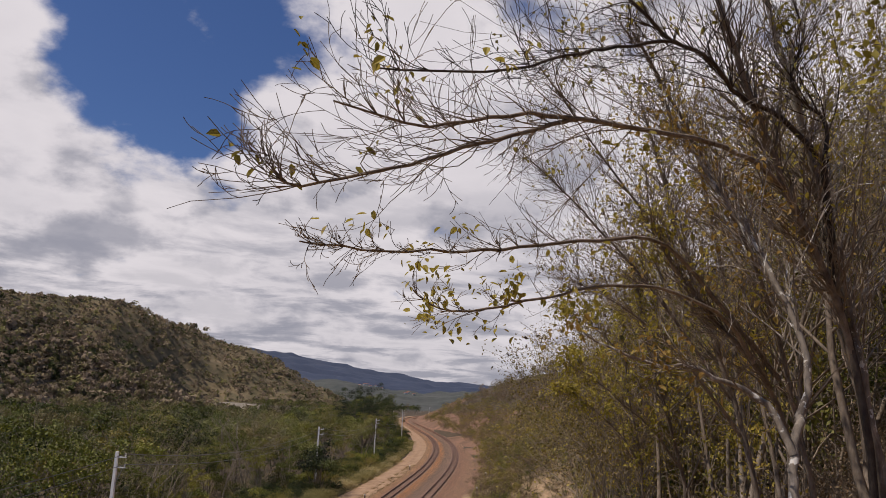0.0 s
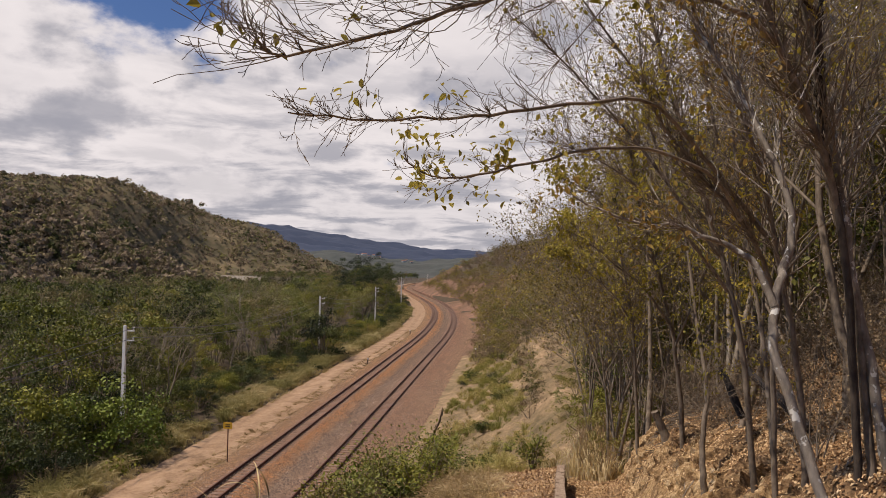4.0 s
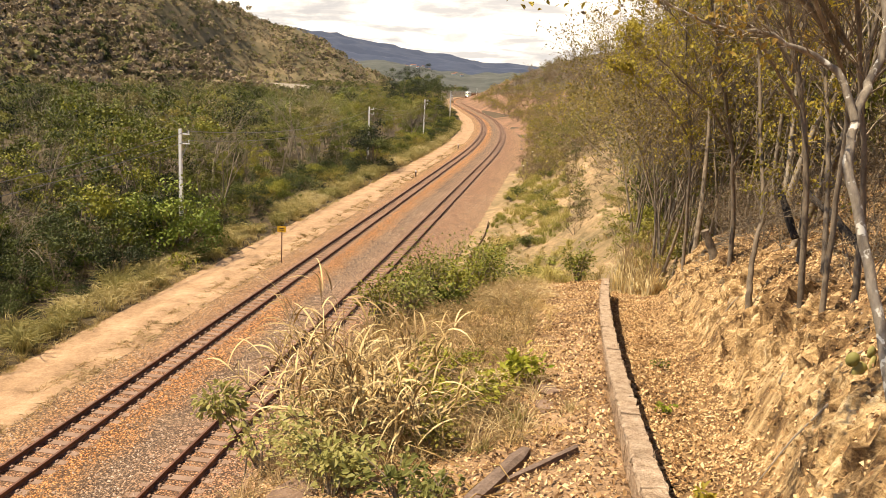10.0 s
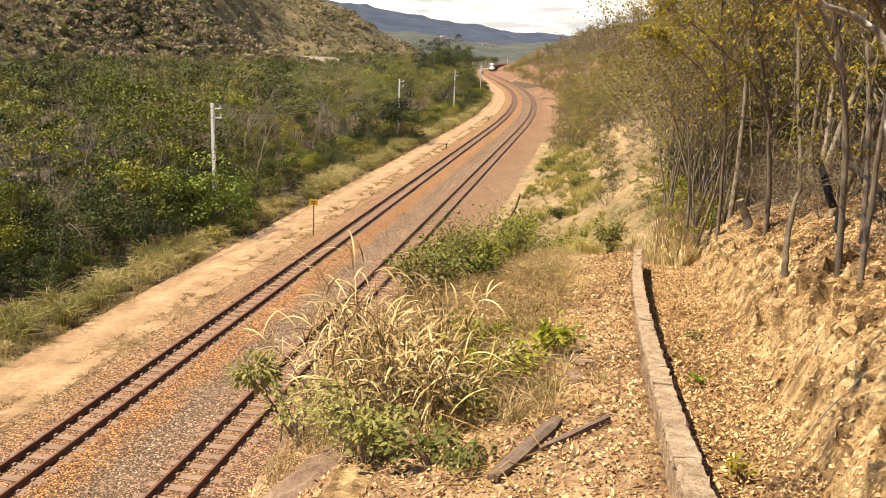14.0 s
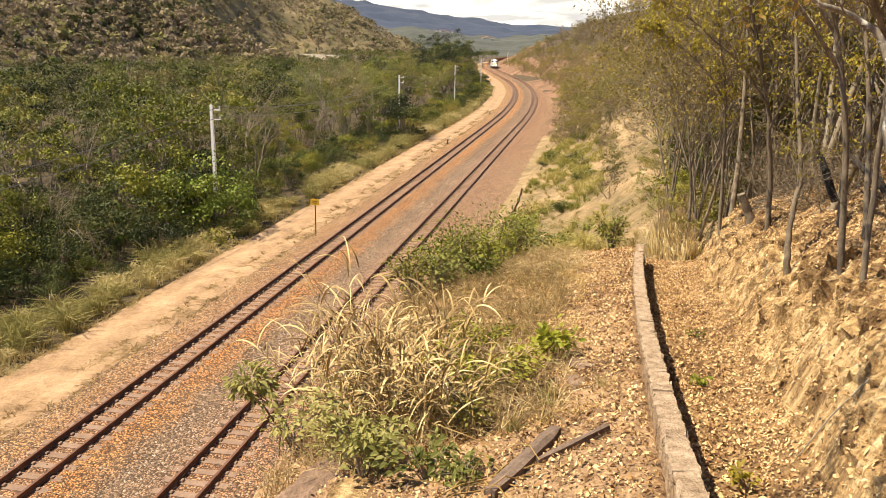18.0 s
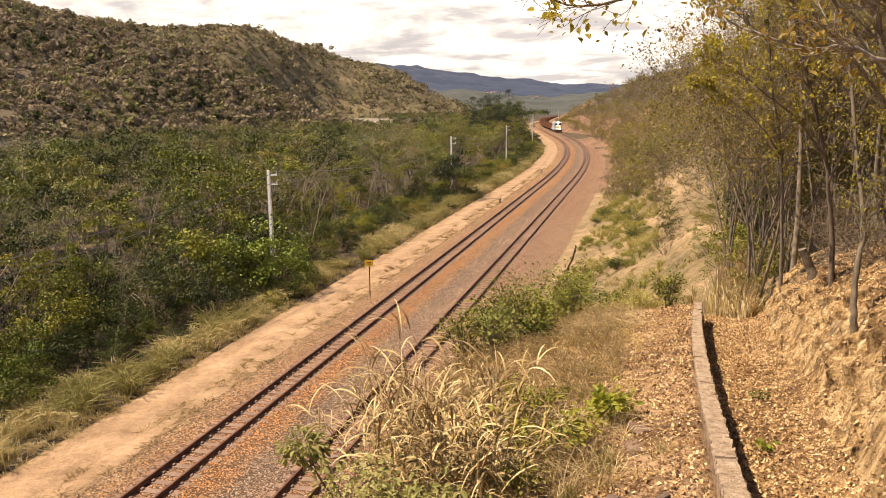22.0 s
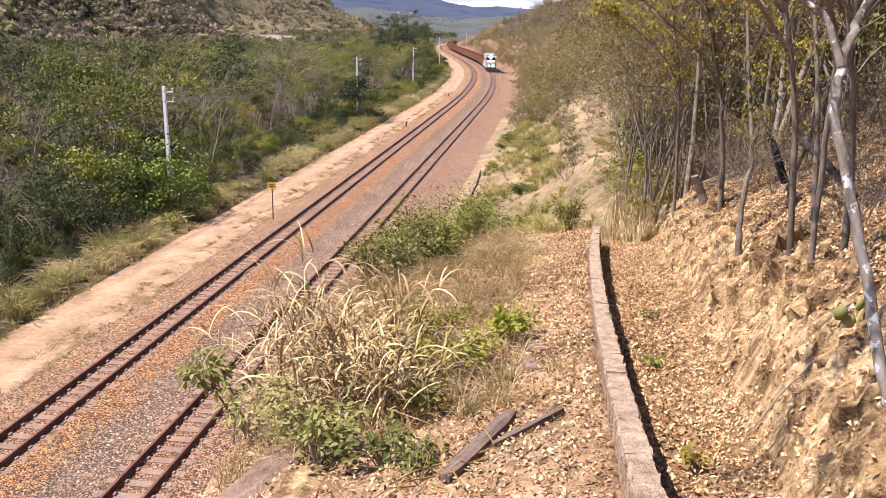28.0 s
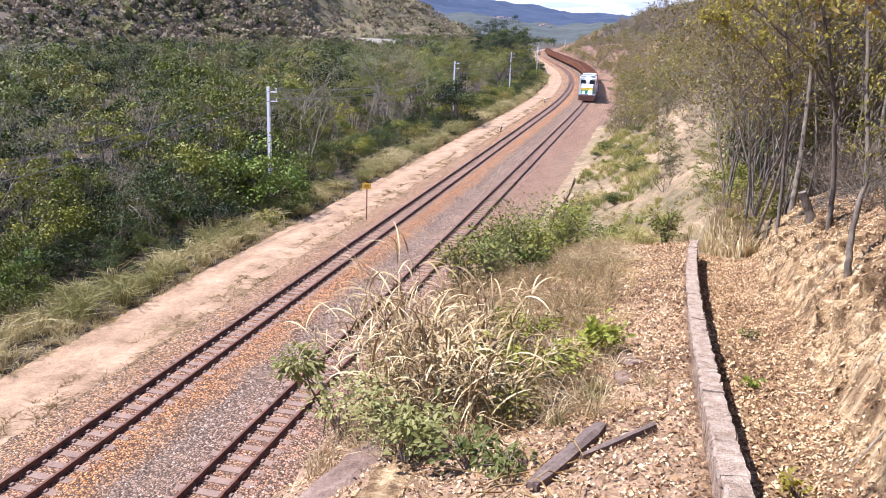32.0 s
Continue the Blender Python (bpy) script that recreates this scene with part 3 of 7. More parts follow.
# ---- ground, hills, river ----
def ground_sheet():
    xs = np.concatenate([geometric(-22, -4500, 34, 1.5)[::-1], np.arange(-22, -3, 0.8), np.arange(-3, 2, 0.16), np.arange(2, 7, 0.09), np.arange(7, 9, 0.16), np.arange(9, 34, 0.7), geometric(34, 4500, 40, 1.2)])
    ys = np.concatenate([geometric(-1, -900, 16, 1.5)[::-1], np.arange(-1, 2.5, 0.25), np.arange(2.5, 15, 0.11), np.arange(15, 24, 0.22), np.arange(24, 125, 0.9), geometric(125, 4900, 80, 1.3)])
    X, Y = np.meshgrid(xs, ys)
    x, y = X.ravel(), Y.ravel()
    s, v = to_sv(x, y)
    z = land(s, v) + rough(x, y, s, v)
    nx, ny = len(xs), len(ys)
    idx = np.arange(nx * ny).reshape(ny, nx)
    faces = np.stack([idx[:-1, :-1], idx[:-1, 1:], idx[1:, 1:], idx[1:, :-1]], axis=-1).reshape(-1, 4)
    g = Geo()
    g.v, g.f = np.stack([x, y, z], 1).tolist(), faces.tolist()
    fs, fv = s[faces].mean(1), v[faces].mean(1)
    d = fv - wall_v(fs) - bank_foot(fs)
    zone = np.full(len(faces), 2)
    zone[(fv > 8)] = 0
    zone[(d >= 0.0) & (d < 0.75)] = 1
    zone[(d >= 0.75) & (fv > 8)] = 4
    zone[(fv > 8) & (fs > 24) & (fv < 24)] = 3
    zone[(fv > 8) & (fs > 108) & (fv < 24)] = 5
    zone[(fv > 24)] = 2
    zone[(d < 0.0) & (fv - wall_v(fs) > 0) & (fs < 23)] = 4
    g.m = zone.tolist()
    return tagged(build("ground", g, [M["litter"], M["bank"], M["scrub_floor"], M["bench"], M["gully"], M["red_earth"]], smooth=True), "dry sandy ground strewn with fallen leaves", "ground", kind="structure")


def polar_hill(name, label, azs, elev, near, far_r, foot_z, rng_seed, mat, bump, na=150, nr=46):
    """A hill seen across the valley: its crest's bearing and rise, its foot and crest distances."""
    A = np.linspace(azs[0], azs[-1], na)
    crest_el = np.interp(A, azs, elev)
    r0, r1 = np.interp(A, azs, near), np.interp(A, azs, far_r)
    g = Geo()
    rows = np.concatenate([np.linspace(0, 1, nr), np.linspace(1.06, 1.6, 10)])
    for a, e, ra, rb in zip(A, crest_el, r0, r1):
        top = 11.4 + rb * math.tan(radians(e))
        for u in rows:
            r = ra + (rb - ra) * u
            x, y = r * math.sin(radians(a)), r * math.cos(radians(a))
            if u <= 1:
                z = foot_z + (top - foot_z) * (0.25 * u + 0.75 * math.sin(u * math.pi / 2) ** 1.3)
            else:
                z = top - (top - foot_z) * min(1, (u - 1) * 1.6) ** 1.2
            k = bump * min(1, u * 4)
            z += k * noise.fractal((x * 0.008, y * 0.008, rng_seed), 0.8, 2.0, 5) - 0.35 * k
            z -= 1.5 * bump * math.sin(min(u, 1) * math.pi) * max(0, 0.32 - abs(noise.noise((a * 0.22, u * 0.7, rng_seed + 5))))
            g.v.append((x, y, z))
    n = len(rows)
    g.f = [(i * n + j, i * n + j + 1, (i + 1) * n + j + 1, (i + 1) * n + j) for i in range(na - 1) for j in range(n - 1)]
    ob = tagged(build(name, g, mat, smooth=True), label, "hill", kind="structure")
    return ob, np.array(g.v).reshape(na, n, 3)[:, :nr + 1].reshape(-1, 3)


def scrub_on(points, count, seed, size, name, label, mat, n=44):
    """Far bushes, too many to count: each a ragged dome of leaf masses that face outwards."""
    rng = np.random.default_rng(seed)
    c = points[rng.integers(0, len(points), count)] + rng.normal(size=(count, 3)) * (6, 6, 0)
    r = size * (0.40 + 1.4 * rng.random(count) ** 2.0)
    d = rng.normal(size=(count, n, 3))
    d[..., 2] = np.abs(d[..., 2]) - 0.15
    d /= np.linalg.norm(d, axis=2, keepdims=True)
    R = r[:, None, None]
    p = (c[:, None] + d * R * (1, 1, 0.85) * rng.uniform(0.6, 1.12, (count, n, 1))).reshape(-1, 3)
    nrm = d.reshape(-1, 3) + rng.normal(size=(count * n, 3)) * 0.55
    t = np.cross(nrm, rng.normal(size=nrm.shape))
    t /= np.linalg.norm(t, axis=1, keepdims=True) + 1e-9
    b = np.cross(nrm, t)
    b /= np.linalg.norm(b, axis=1, keepdims=True) + 1e-9
    k = (np.repeat(r, n) * rng.uniform(0.22, 0.46, count * n))[:, None]
    g = Geo()
    g.tris(np.stack([p - t * k, p + t * k, p + b * k * 1.3], 1))
    return tagged(build(name, g, mat), label, "scrub", kind="stuff")


def river():
    g = Geo()
    g.add([(-2200, 120, -4.2), (-60, 330, -4.2), (-60, 1500, -4.2), (-2200, 2200, -4.2)], [(0, 1, 2, 3)])
    tagged(build("water", g, M["water"]), "brown shallow river below the wooded bank", "river", kind="structure")


def sandbank():
    """A pale sand bar where the river bends out of sight."""
    g = Geo()
    na, nr = 26, 6
    for i in range(na):
        a = radians(-9.4 + 5.4 * i / (na - 1))
        for j in range(nr):
            r = 640 + (25 * math.sin(i * 0.5)) + 400 * j / (nr - 1)
            g.v.append((r * math.sin(a), r * math.cos(a), -3.9 + 0.5 * math.sin(math.pi * j / (nr - 1)) + 0.3 * noise.noise((i * 0.7, j * 0.9, 0.0))))
    g.f = [(i * nr + j, i * nr + j + 1, (i + 1) * nr + j + 1, (i + 1) * nr + j) for i in range(na - 1) for j in range(nr - 1)]
    tagged(build("sandbank", g, M["sandbar"], smooth=True), "pale dry sand bar in the river's bend", "sandbank", kind="structure")


def strip(name, label, category, v_lines, z_lines, s_lines, mat, uv=False, kind="structure", bumpy=0.0):
    """A long strip along the tracks with a cross section of v, z."""
    g = Geo()
    n = len(v_lines)
    for s in s_lines:
        for v, z in zip(v_lines, z_lines):
            x, y = W(s, v)
            lift = bumpy * noise.fractal((float(x) * 1.3, float(y) * 1.3, 2.0), 0.9, 2.0, 4) if bumpy and z > -0.36 else 0.0
            g.v.append((float(x), float(y), z + lift))
    m = len(s_lines)
    g.f = [(i * n + j, i * n + j + 1, (i + 1) * n + j + 1, (i + 1) * n + j) for i in range(m - 1) for j in range(n - 1)]
    ob = build(name, g, mat, smooth=True)
    if uv:
        lay = ob.data.uv_layers.new(name="UVMap")
        lo, hi = v_lines[0], v_lines[-1]
        co = np.array([(v - lo) / (hi - lo) for s in s_lines for v in v_lines])
        li = np.empty(len(ob.data.loops), int)
        ob.data.loops.foreach_get("vertex_index", li)
        lay.data.foreach_set("uv", np.stack([co[li], np.zeros(len(li))], 1).ravel())
    return tagged(ob, label, category, kind=kind)


S_LONG = list(np.arange(-60, 120, 3.0)) + list(np.arange(120, 1180, 6.0))
ground_sheet()
river()
sandbank()
hill, hill_pts = polar_hill("hill_left", "dry scrub-covered hill rising beyond the river", [-75, -50, -40, -28.4, -25, -21.4, -18.7, -16, -12.7, -10.1, -8.1, -6], [5.5, 6.6, 7.0, 6.7, 6.1, 5.3, 4.3, 2.8, 1.0, -0.2, -0.8, -1.1], [430, 430, 440, 470, 480, 500, 520, 540, 560, 580, 590, 600], [780, 800, 820, 840, 820, 790, 760, 720, 680, 650, 630, 620], -9.0, 3.0, M["hill"], 9.0)
_, back_pts = polar_hill("hill_behind", "sunlit ochre hill with scattered scrub beyond the first ridge", [-40, -28, -24.2, -20.8, -17.2, -13.8, -10.9, -9.3, -7.8, -5.1, -2.7, -0.7, 1.5], [6.0, 6.3, 5.95, 5.5, 5.5, 5.65, 4.65, 4.05, 3.6, 3.0, 2.0, 0.7, -0.3], [700, 720, 750, 780, 800, 860, 930, 1000, 1030, 1050, 1080, 1120, 1160], [1000, 1020, 1030, 1050, 1080, 1150, 1230, 1310, 1380, 1420, 1430, 1440, 1450], -9.0, 6.0, M["hill_lit"], 11.0)
front = hill_pts[(hill_pts[:, 2] > -4) & (hill_pts[:, 0] > -0.75 * hill_pts[:, 1])]
scrub_on(front, 6200, 11, 3.0, "scrub", "dense olive and grey scrub on the hillside", M["hill_scrub"])
scrub_on(front, 5500, 13, 1.5, "undergrowth", "low brown bushes between the scrub on the hillside", M["hill_scrub"], 18)
scrub_on(back_pts[(back_pts[:, 2] > -4) & (back_pts[:, 0] > -0.42 * back_pts[:, 1])], 4000, 12, 3.3, "scrub", "scattered scrub on the far ridge", M["hill_scrub"], 26)
# distance haze is put into the colour: woods tinted blue-grey
M["far_hill"] = earthy("haze_blue_wooded_hills", [(0.024, 0.036, 0.066), (0.036, 0.050, 0.084), (0.055, 0.068, 0.098)], 0.004, 0.03, 0.5)
_, far_pts = polar_hill("hill_far", "wooded hills tinted haze blue-grey at the valley's end", [-14, -8, -5, -2, 1.2, 4.4, 8.2, 12, 20, 40, 70], [3.2, 3.2, 2.95, 2.65, 2.1, 1.8, 1.4, 1.3, 1.3, 1.6, 1.6], [1900] * 11, [3300] * 11, -6, 9.0, M["far_hill"], 16.0)

# nearer slope: a weaker haze tint, grey-green, in the colour too
M["mid_hill"] = earthy("hazy_valley_slope", [(0.032, 0.040, 0.036), (0.050, 0.058, 0.050), (0.072, 0.075, 0.066), (0.11, 0.105, 0.092)], 0.012, 0.08, 0.5)
_, mid_pts = polar_hill("hill_mid", "hazy grey-green slope at the valley's end", [-9, -6, -2, 1, 3, 5, 7, 9, 14, 20], [0.1, 0.3, 0.85, 1.15, 1.0, 0.65, 0.5, 0.65, 0.9, 1.0], [1300] * 10, [1850] * 10, -6, 12.0, M["mid_hill"], 8.0)


def village():
    """Small white houses on the slope across the valley."""
    rng = random.Random(52)
    az = np.degrees(np.arctan2(mid_pts[:, 0], mid_pts[:, 1]))
    el = np.degrees(np.arctan2(mid_pts[:, 2] - 11.4, np.hypot(mid_pts[:, 0], mid_pts[:, 1])))
    for a, e in ((2.7, 0.75), (3.0, 0.9), (3.3, 0.85), (3.5, 0.7), (3.8, 0.8), (4.2, 0.6), (5.9, 0.35), (6.2, 0.42), (6.5, 0.3)):
        k = int(np.argmin((az - a) ** 2 + (el - e) ** 2))
        h = thing("house", "small white house with a clay tile roof", "house", "village houses")
        h.matrix_basis = pose(*[float(q) for q in mid_pts[k] + np.array([0, 0, -0.5])], 0, 0, rng.uniform(-30, 30))
        w, d, t = rng.uniform(2.2, 4.2), rng.uniform(2, 3), rng.uniform(2.4, 3.4)
        g = Geo()
        g.box((-w, -d, -2), (w, d, t))
        part("wall", g, M["white"], h)
        g = Geo()
        g.prism([(-d - 0.6, t), (d + 0.6, t), (0, t + 1.2)], "x", -w - 0.5, w + 0.5)
        part("roof", g, M["roof"], h, "clay tile roof")


village()

strip("ballast", "rust-stained grey ballast stones under the tracks", "ballast", [-2.75, -1.5, -1.0, -0.72, -0.4, 0.4, 0.72, 1.0, 1.5, 2.2, 3.0, 3.45, 3.73, 4.05, 4.85, 5.17, 5.45, 6.0, 7.2, 8.4], [-0.345, -0.17, -0.072, -0.074, -0.105, -0.105, -0.074, -0.072, -0.15, -0.20, -0.15, -0.072, -0.074, -0.105, -0.105, -0.074, -0.072, -0.14, -0.22, -0.31], S_LONG, M["ballast"], uv=True)
strip("dirt_road", "ochre sandy service road beside the tracks", "dirt road", [-5.9, -5.5, -5.2, -4.95, -4.7, -4.4, -4.1, -3.8, -3.55, -3.3, -3.0, -2.7, -2.2], [-0.40, -0.27, -0.30, -0.34, -0.31, -0.24, -0.22, -0.26, -0.33, -0.30, -0.25, -0.27, -0.34], list(np.arange(-60, 2, 3.0)) + list(np.arange(2, 70, 0.35)) + list(np.arange(70, 120, 1.5)) + list(np.arange(120, 1180, 6.0)), M["sand"], bumpy=0.05)


# ---- tracks ----
def rail_part(parent, v):
    prof = [(-0.07, -0.06), (0.07, -0.06), (0.07, -0.045), (0.012, -0.03), (0.012, 0.06), (0.036, 0.07), (0.036, 0.10), (-0.036, 0.10), (-0.036, 0.07), (-0.012, 0.06), (-0.012, -0.03), (-0.07, -0.045)]
    g = Geo()
    n = len(prof)
    for s in S_LONG:
        for p, z in prof:
            x, y = W(s, v + p)
            g.v.append((float(x), float(y), z))
    g.f = [(i * n + j, i * n + (j + 1) % n, (i + 1) * n + (j + 1) % n, (i + 1) * n + j) for i in range(len(S_LONG) - 1) for j in range(n)]
    part("rail", g, M["rust"], parent, "dark rusty steel rail")


def sleeper_mesh():
    g = Geo()
    g.prism([(-1.0, -0.2), (1.0, -0.2), (1.0, -0.075), (0.55, -0.062), (0.3, -0.085), (-0.3, -0.085), (-0.55, -0.062), (-1.0, -0.075)], "y", -0.13, 0.13)
    for x in (-0.62, -0.38, 0.38, 0.62):
        g.box((x - 0.05, -0.07, -0.07), (x + 0.05, 0.07, -0.025), bevel=0.015)
    me = bpy.data.meshes.new("sleeper")
    me.from_pydata(g.v, [], g.f)
    me.materials.append(M["sleeper"])
    return me, g


def tracks():
    me, g1 = sleeper_mesh()
    for v in (0.0, 4.45):
        tr = thing("railway_track", "metre-gauge railway track with rusty rails on dusty sleepers", "railway track", "double track")
        for o in (-0.5, 0.5):
            rail_part(tr, v + o)
        rest = Geo()
        for i in range(-30, 520):
            s = i * 0.58
            x, y = W(s, v)
            h = float(np.interp(s, _s, HEAD))
            m = pose(float(x), float(y), 0, 0, 0, -math.degrees(h) + random.uniform(-0.6, 0.6))
            if 10 <= i < 270:
                ob = new("sleeper", me)
                ob.parent, ob.matrix_basis = tr, m
            else:
                rest.add([tuple(m @ Vector(p)) for p in g1.v], g1.f)
        part("sleeper_rest", rest, M["sleeper"], tr)["kind"] = "stuff"


tracks()


def loose_stones():
    """Stones lying proud on the ballast, grey ones and rust-stained ones beside the rails."""
    rng = np.random.default_rng(61)
    n = 46000
    s = 9 + 75 * rng.random(n) ** 1.7
    v = rng.uniform(-2.6, 8.2, n)
    v = np.where((np.abs(np.abs(v) - 0.5) < 0.06) | (np.abs(np.abs(v - 4.45) - 0.5) < 0.06), v + 0.13, v)
    keep = (np.abs(v) > 0.42) | (rng.random(n) < 0.25)
    keep &= (np.abs(v - 4.45) > 0.42) | (rng.random(n) < 0.25)
    s, v = s[keep], v[keep]
    n = len(s)
    x, y = W(s, v)
    z = np.interp(v, [-2.75, -1.5, -1.0, -0.4, 0.4, 1.0, 1.5, 2.2, 3.0, 3.45, 4.05, 4.85, 5.45, 6.0, 7.2, 8.4], [-0.345, -0.17, -0.072, -0.105, -0.105, -0.072, -0.15, -0.20, -0.15, -0.072, -0.105, -0.105, -0.072, -0.14, -0.22, -0.31])
    r = rng.uniform(0.022, 0.058, (n, 1, 1))
    base = np.array([(1, 0, 0), (0, 1, 0), (-1, 0, 0), (0, -1, 0), (0.2, 0.1, 0.9)])
    p = base[None] * r * rng.uniform(0.6, 1.3, (n, 5, 3))
    a = rng.uniform(0, 6.3, n)
    ca, sa = np.cos(a)[:, None], np.sin(a)[:, None]
    q = np.stack([p[..., 0] * ca - p[..., 1] * sa, p[..., 0] * sa + p[..., 1] * ca, p[..., 2]], -1) + np.stack([x, y, z - 0.005], -1)[:, None, :]
    chance = np.interp(v, [-2.6, -1.4, -0.8, 0.5, 0.8, 1.4, 2.0, 3.4, 4.0, 5.2, 8.2], [0.3, 0.4, 0.45, 0.5, 0.95, 0.75, 0.12, 0.12, 0.3, 0.3, 0.25])
    rusty = rng.random(n) < chance
    for pick, mat, label in ((~rusty, "stone", "loose grey stones on the ballast"), (rusty, "rust_stone", "rust-stained orange stones beside the rails")):
        g = Geo()
        g.v = q[pick].reshape(-1, 3).tolist()
        k = np.arange(int(pick.sum()))[:, None] * 5
        g.f = np.concatenate([k + np.array([[i, (i + 1) % 4, 4]]) for i in range(4)]).tolist()
        tagged(build("ballast_stones", g, M[mat]), label, "stones", kind="stuff")


M["stone"] = pieces("ballast_stone", [(0.075, 0.050, 0.034), (0.165, 0.112, 0.076), (0.28, 0.198, 0.140), (0.42, 0.315, 0.235), (0.60, 0.49, 0.39)], 0.4, 0.5, 0.9)
M["rust_stone"] = pieces("rusty_ballast_stone", [(0.080, 0.046, 0.027), (0.19, 0.115, 0.066), (0.31, 0.198, 0.115), (0.44, 0.32, 0.21)], 0.4, 0.5, 0.9)
loose_stones()


# ---- low wall, drain edge, sign, poles ----
def low_wall():
    w = tagged(new("low_wall"), "low weathered masonry wall with a rough pale coping", "wall", kind="structure")
    s = -6.0
    rng = random.Random(4)
    while s < 20.8:
        n = 0.62
        e = min(s + n, 20.9)
        g, cap = Geo(), Geo()
        k = 8
        hw = 0.082
        for geo, lo, hi, grow in ((g, -0.75, -0.05, 0.0), (cap, -0.05, 0.0, 0.012)):
            vs = []
            for i in range(k + 1):
                u = s + 0.004 + (e - s - 0.008) * i / k
                c, z = float(wall_v(u)), float(wall_z(u))
                for dv, dz in ((-hw - grow, lo), (hw + grow, lo), (hw + grow, hi - 0.012), (hw + grow - 0.015, hi), (-hw - grow + 0.015, hi), (-hw - grow, hi - 0.012)):
                    j = rng.uniform(-0.010, 0.010)
                    x, y = W(u, c + dv + j)
                    vs.append((float(x), float(y), z + dz + j + (rng.uniform(-0.020, 0.012) if dz > -0.1 else 0)))
            fs = [tuple(range(5, -1, -1)), tuple(range(k * 6, k * 6 + 6))] + [(i * 6 + a, i * 6 + (a + 1) % 6, (i + 1) * 6 + (a + 1) % 6, (i + 1) * 6 + a) for i in range(k) for a in range(6)]
            geo.add(vs, fs)
        part("wall_block", g, M["masonry"], w)
        part("coping", cap, M["coping"], w)
        s = e


def drain_edge():
    d = thing("drain_edge", "thin concrete edge of a trackside drain, broken in places", "drain")
    rng = random.Random(5)
    s = 30.0
    while s < 66:
        g = Geo()
        vs = []
        e = s + 1.5
        for u in (s, e - 0.02):
            for dv, z in ((-0.06, -0.4), (0.06, -0.4), (0.06, 0.22), (-0.06, 0.24)):
                x, y = W(u, 9.25 + 0.12 * math.sin(u * 0.35) + dv)
                vs.append((float(x), float(y), z + rng.uniform(-0.04, 0.04)))
        g.add(vs, [(3, 2, 1, 0), (4, 5, 6, 7), (0, 1, 5, 4), (1, 2, 6, 5), (2, 3, 7, 6), (3, 0, 4, 7)])
        part("slab", g, M["masonry"], d)
        s = e
    return d


def utility_pole(s, v, height, arm=True, lean=0.0):
    x, y = W(s, v)
    h = math.degrees(float(np.interp(s, _s, HEAD)))
    p = thing("utility_pole", "pale concrete utility pole standing in the roadside scrub", "utility pole", "poles along the line")
    p.matrix_basis = pose(float(x), float(y), -0.7, 0, lean, -h)
    g = Geo()
    a, b = 0.125, 0.08
    g.add([(-a, -a, 0), (a, -a, 0), (a, a, 0), (-a, a, 0), (-b, -b, height), (b, -b, height), (b, b, height), (-b, b, height)], [(3, 2, 1, 0), (0, 1, 5, 4), (1, 2, 6, 5), (2, 3, 7, 6), (3, 0, 4, 7), (4, 5, 6, 7)])
    part("shaft", g, M["pole"], p, "tapered pale concrete shaft")
    for k, z in enumerate((height - 0.35, height - 0.95)):
        g = Geo()
        g.box((0.06, -0.035, z), (0.62, 0.035, z + 0.07))
        part("bracket", g, M["pole"], p)
        g = Geo()
        for zz, r in ((0.10, 0.04), (0.15, 0.075), (0.2, 0.05), (0.25, 0.07)):
            g.disc((0.56, 0, 0), r * 0.7, "z", z + zz - 0.03, z + zz + 0.01, 8)
        part("insulator", g, M["white"], p, "small white insulator")
    g = Geo()
    g.tube([(0.08, 0, height - 1.9), (0.45, 0, height - 0.95)], [0.022, 0.022], 5)
    part("brace", g, M["grey"], p)
    return Vector((float(x), float(y), height - 0.7))


def wires(tops):
    for a, b in zip(tops[:-1], tops[1:]):
        for side, dz in ((0.56, -0.12), (0.56, -0.72)):
            g = Geo()
            n = 24
            sag = (b - a).length ** 2 / 2600
            pts = [a.lerp(b, i / n) + Vector((side * 0.97, -side * 0.22, dz - sag * (1 - (2 * i / n - 1) ** 2))) for i in range(n + 1)]
            g.tube(pts, [0.022] * (n + 1), 4)
            tagged(build("overhead_wire", g, M["wire"]), "thin dark overhead wire slung between poles", "wire", "wires along the line")


def small_sign():
    x, y = W(47.4, -1.95)
    p = thing("track_sign", "small yellow track sign on a thin rusty post", "sign")
    p.matrix_basis = pose(float(x), float(y), -0.31, 0, 0, -13)
    g = Geo()
    g.disc((0, 0, 0), 0.035, "z", 0, 2.1, 8)
    part("post", g, M["rust"], p)
    g = Geo()
    g.prism([(-0.24, 2.02), (0.24, 2.02), (0.27, 2.06), (0.27, 2.36), (0.24, 2.40), (-0.24, 2.40), (-0.27, 2.36), (-0.27, 2.06)], "y", -0.075, -0.045)
    board = part("board", g, M["yellow"], p, "yellow board with dark bars")
    for k in range(2):
        g = Geo()
        g.box((-0.14, -0.082, 2.13 + 0.11 * k), (0.14, -0.076, 2.17 + 0.11 * k))
        part("marking", g, M["black"], board)


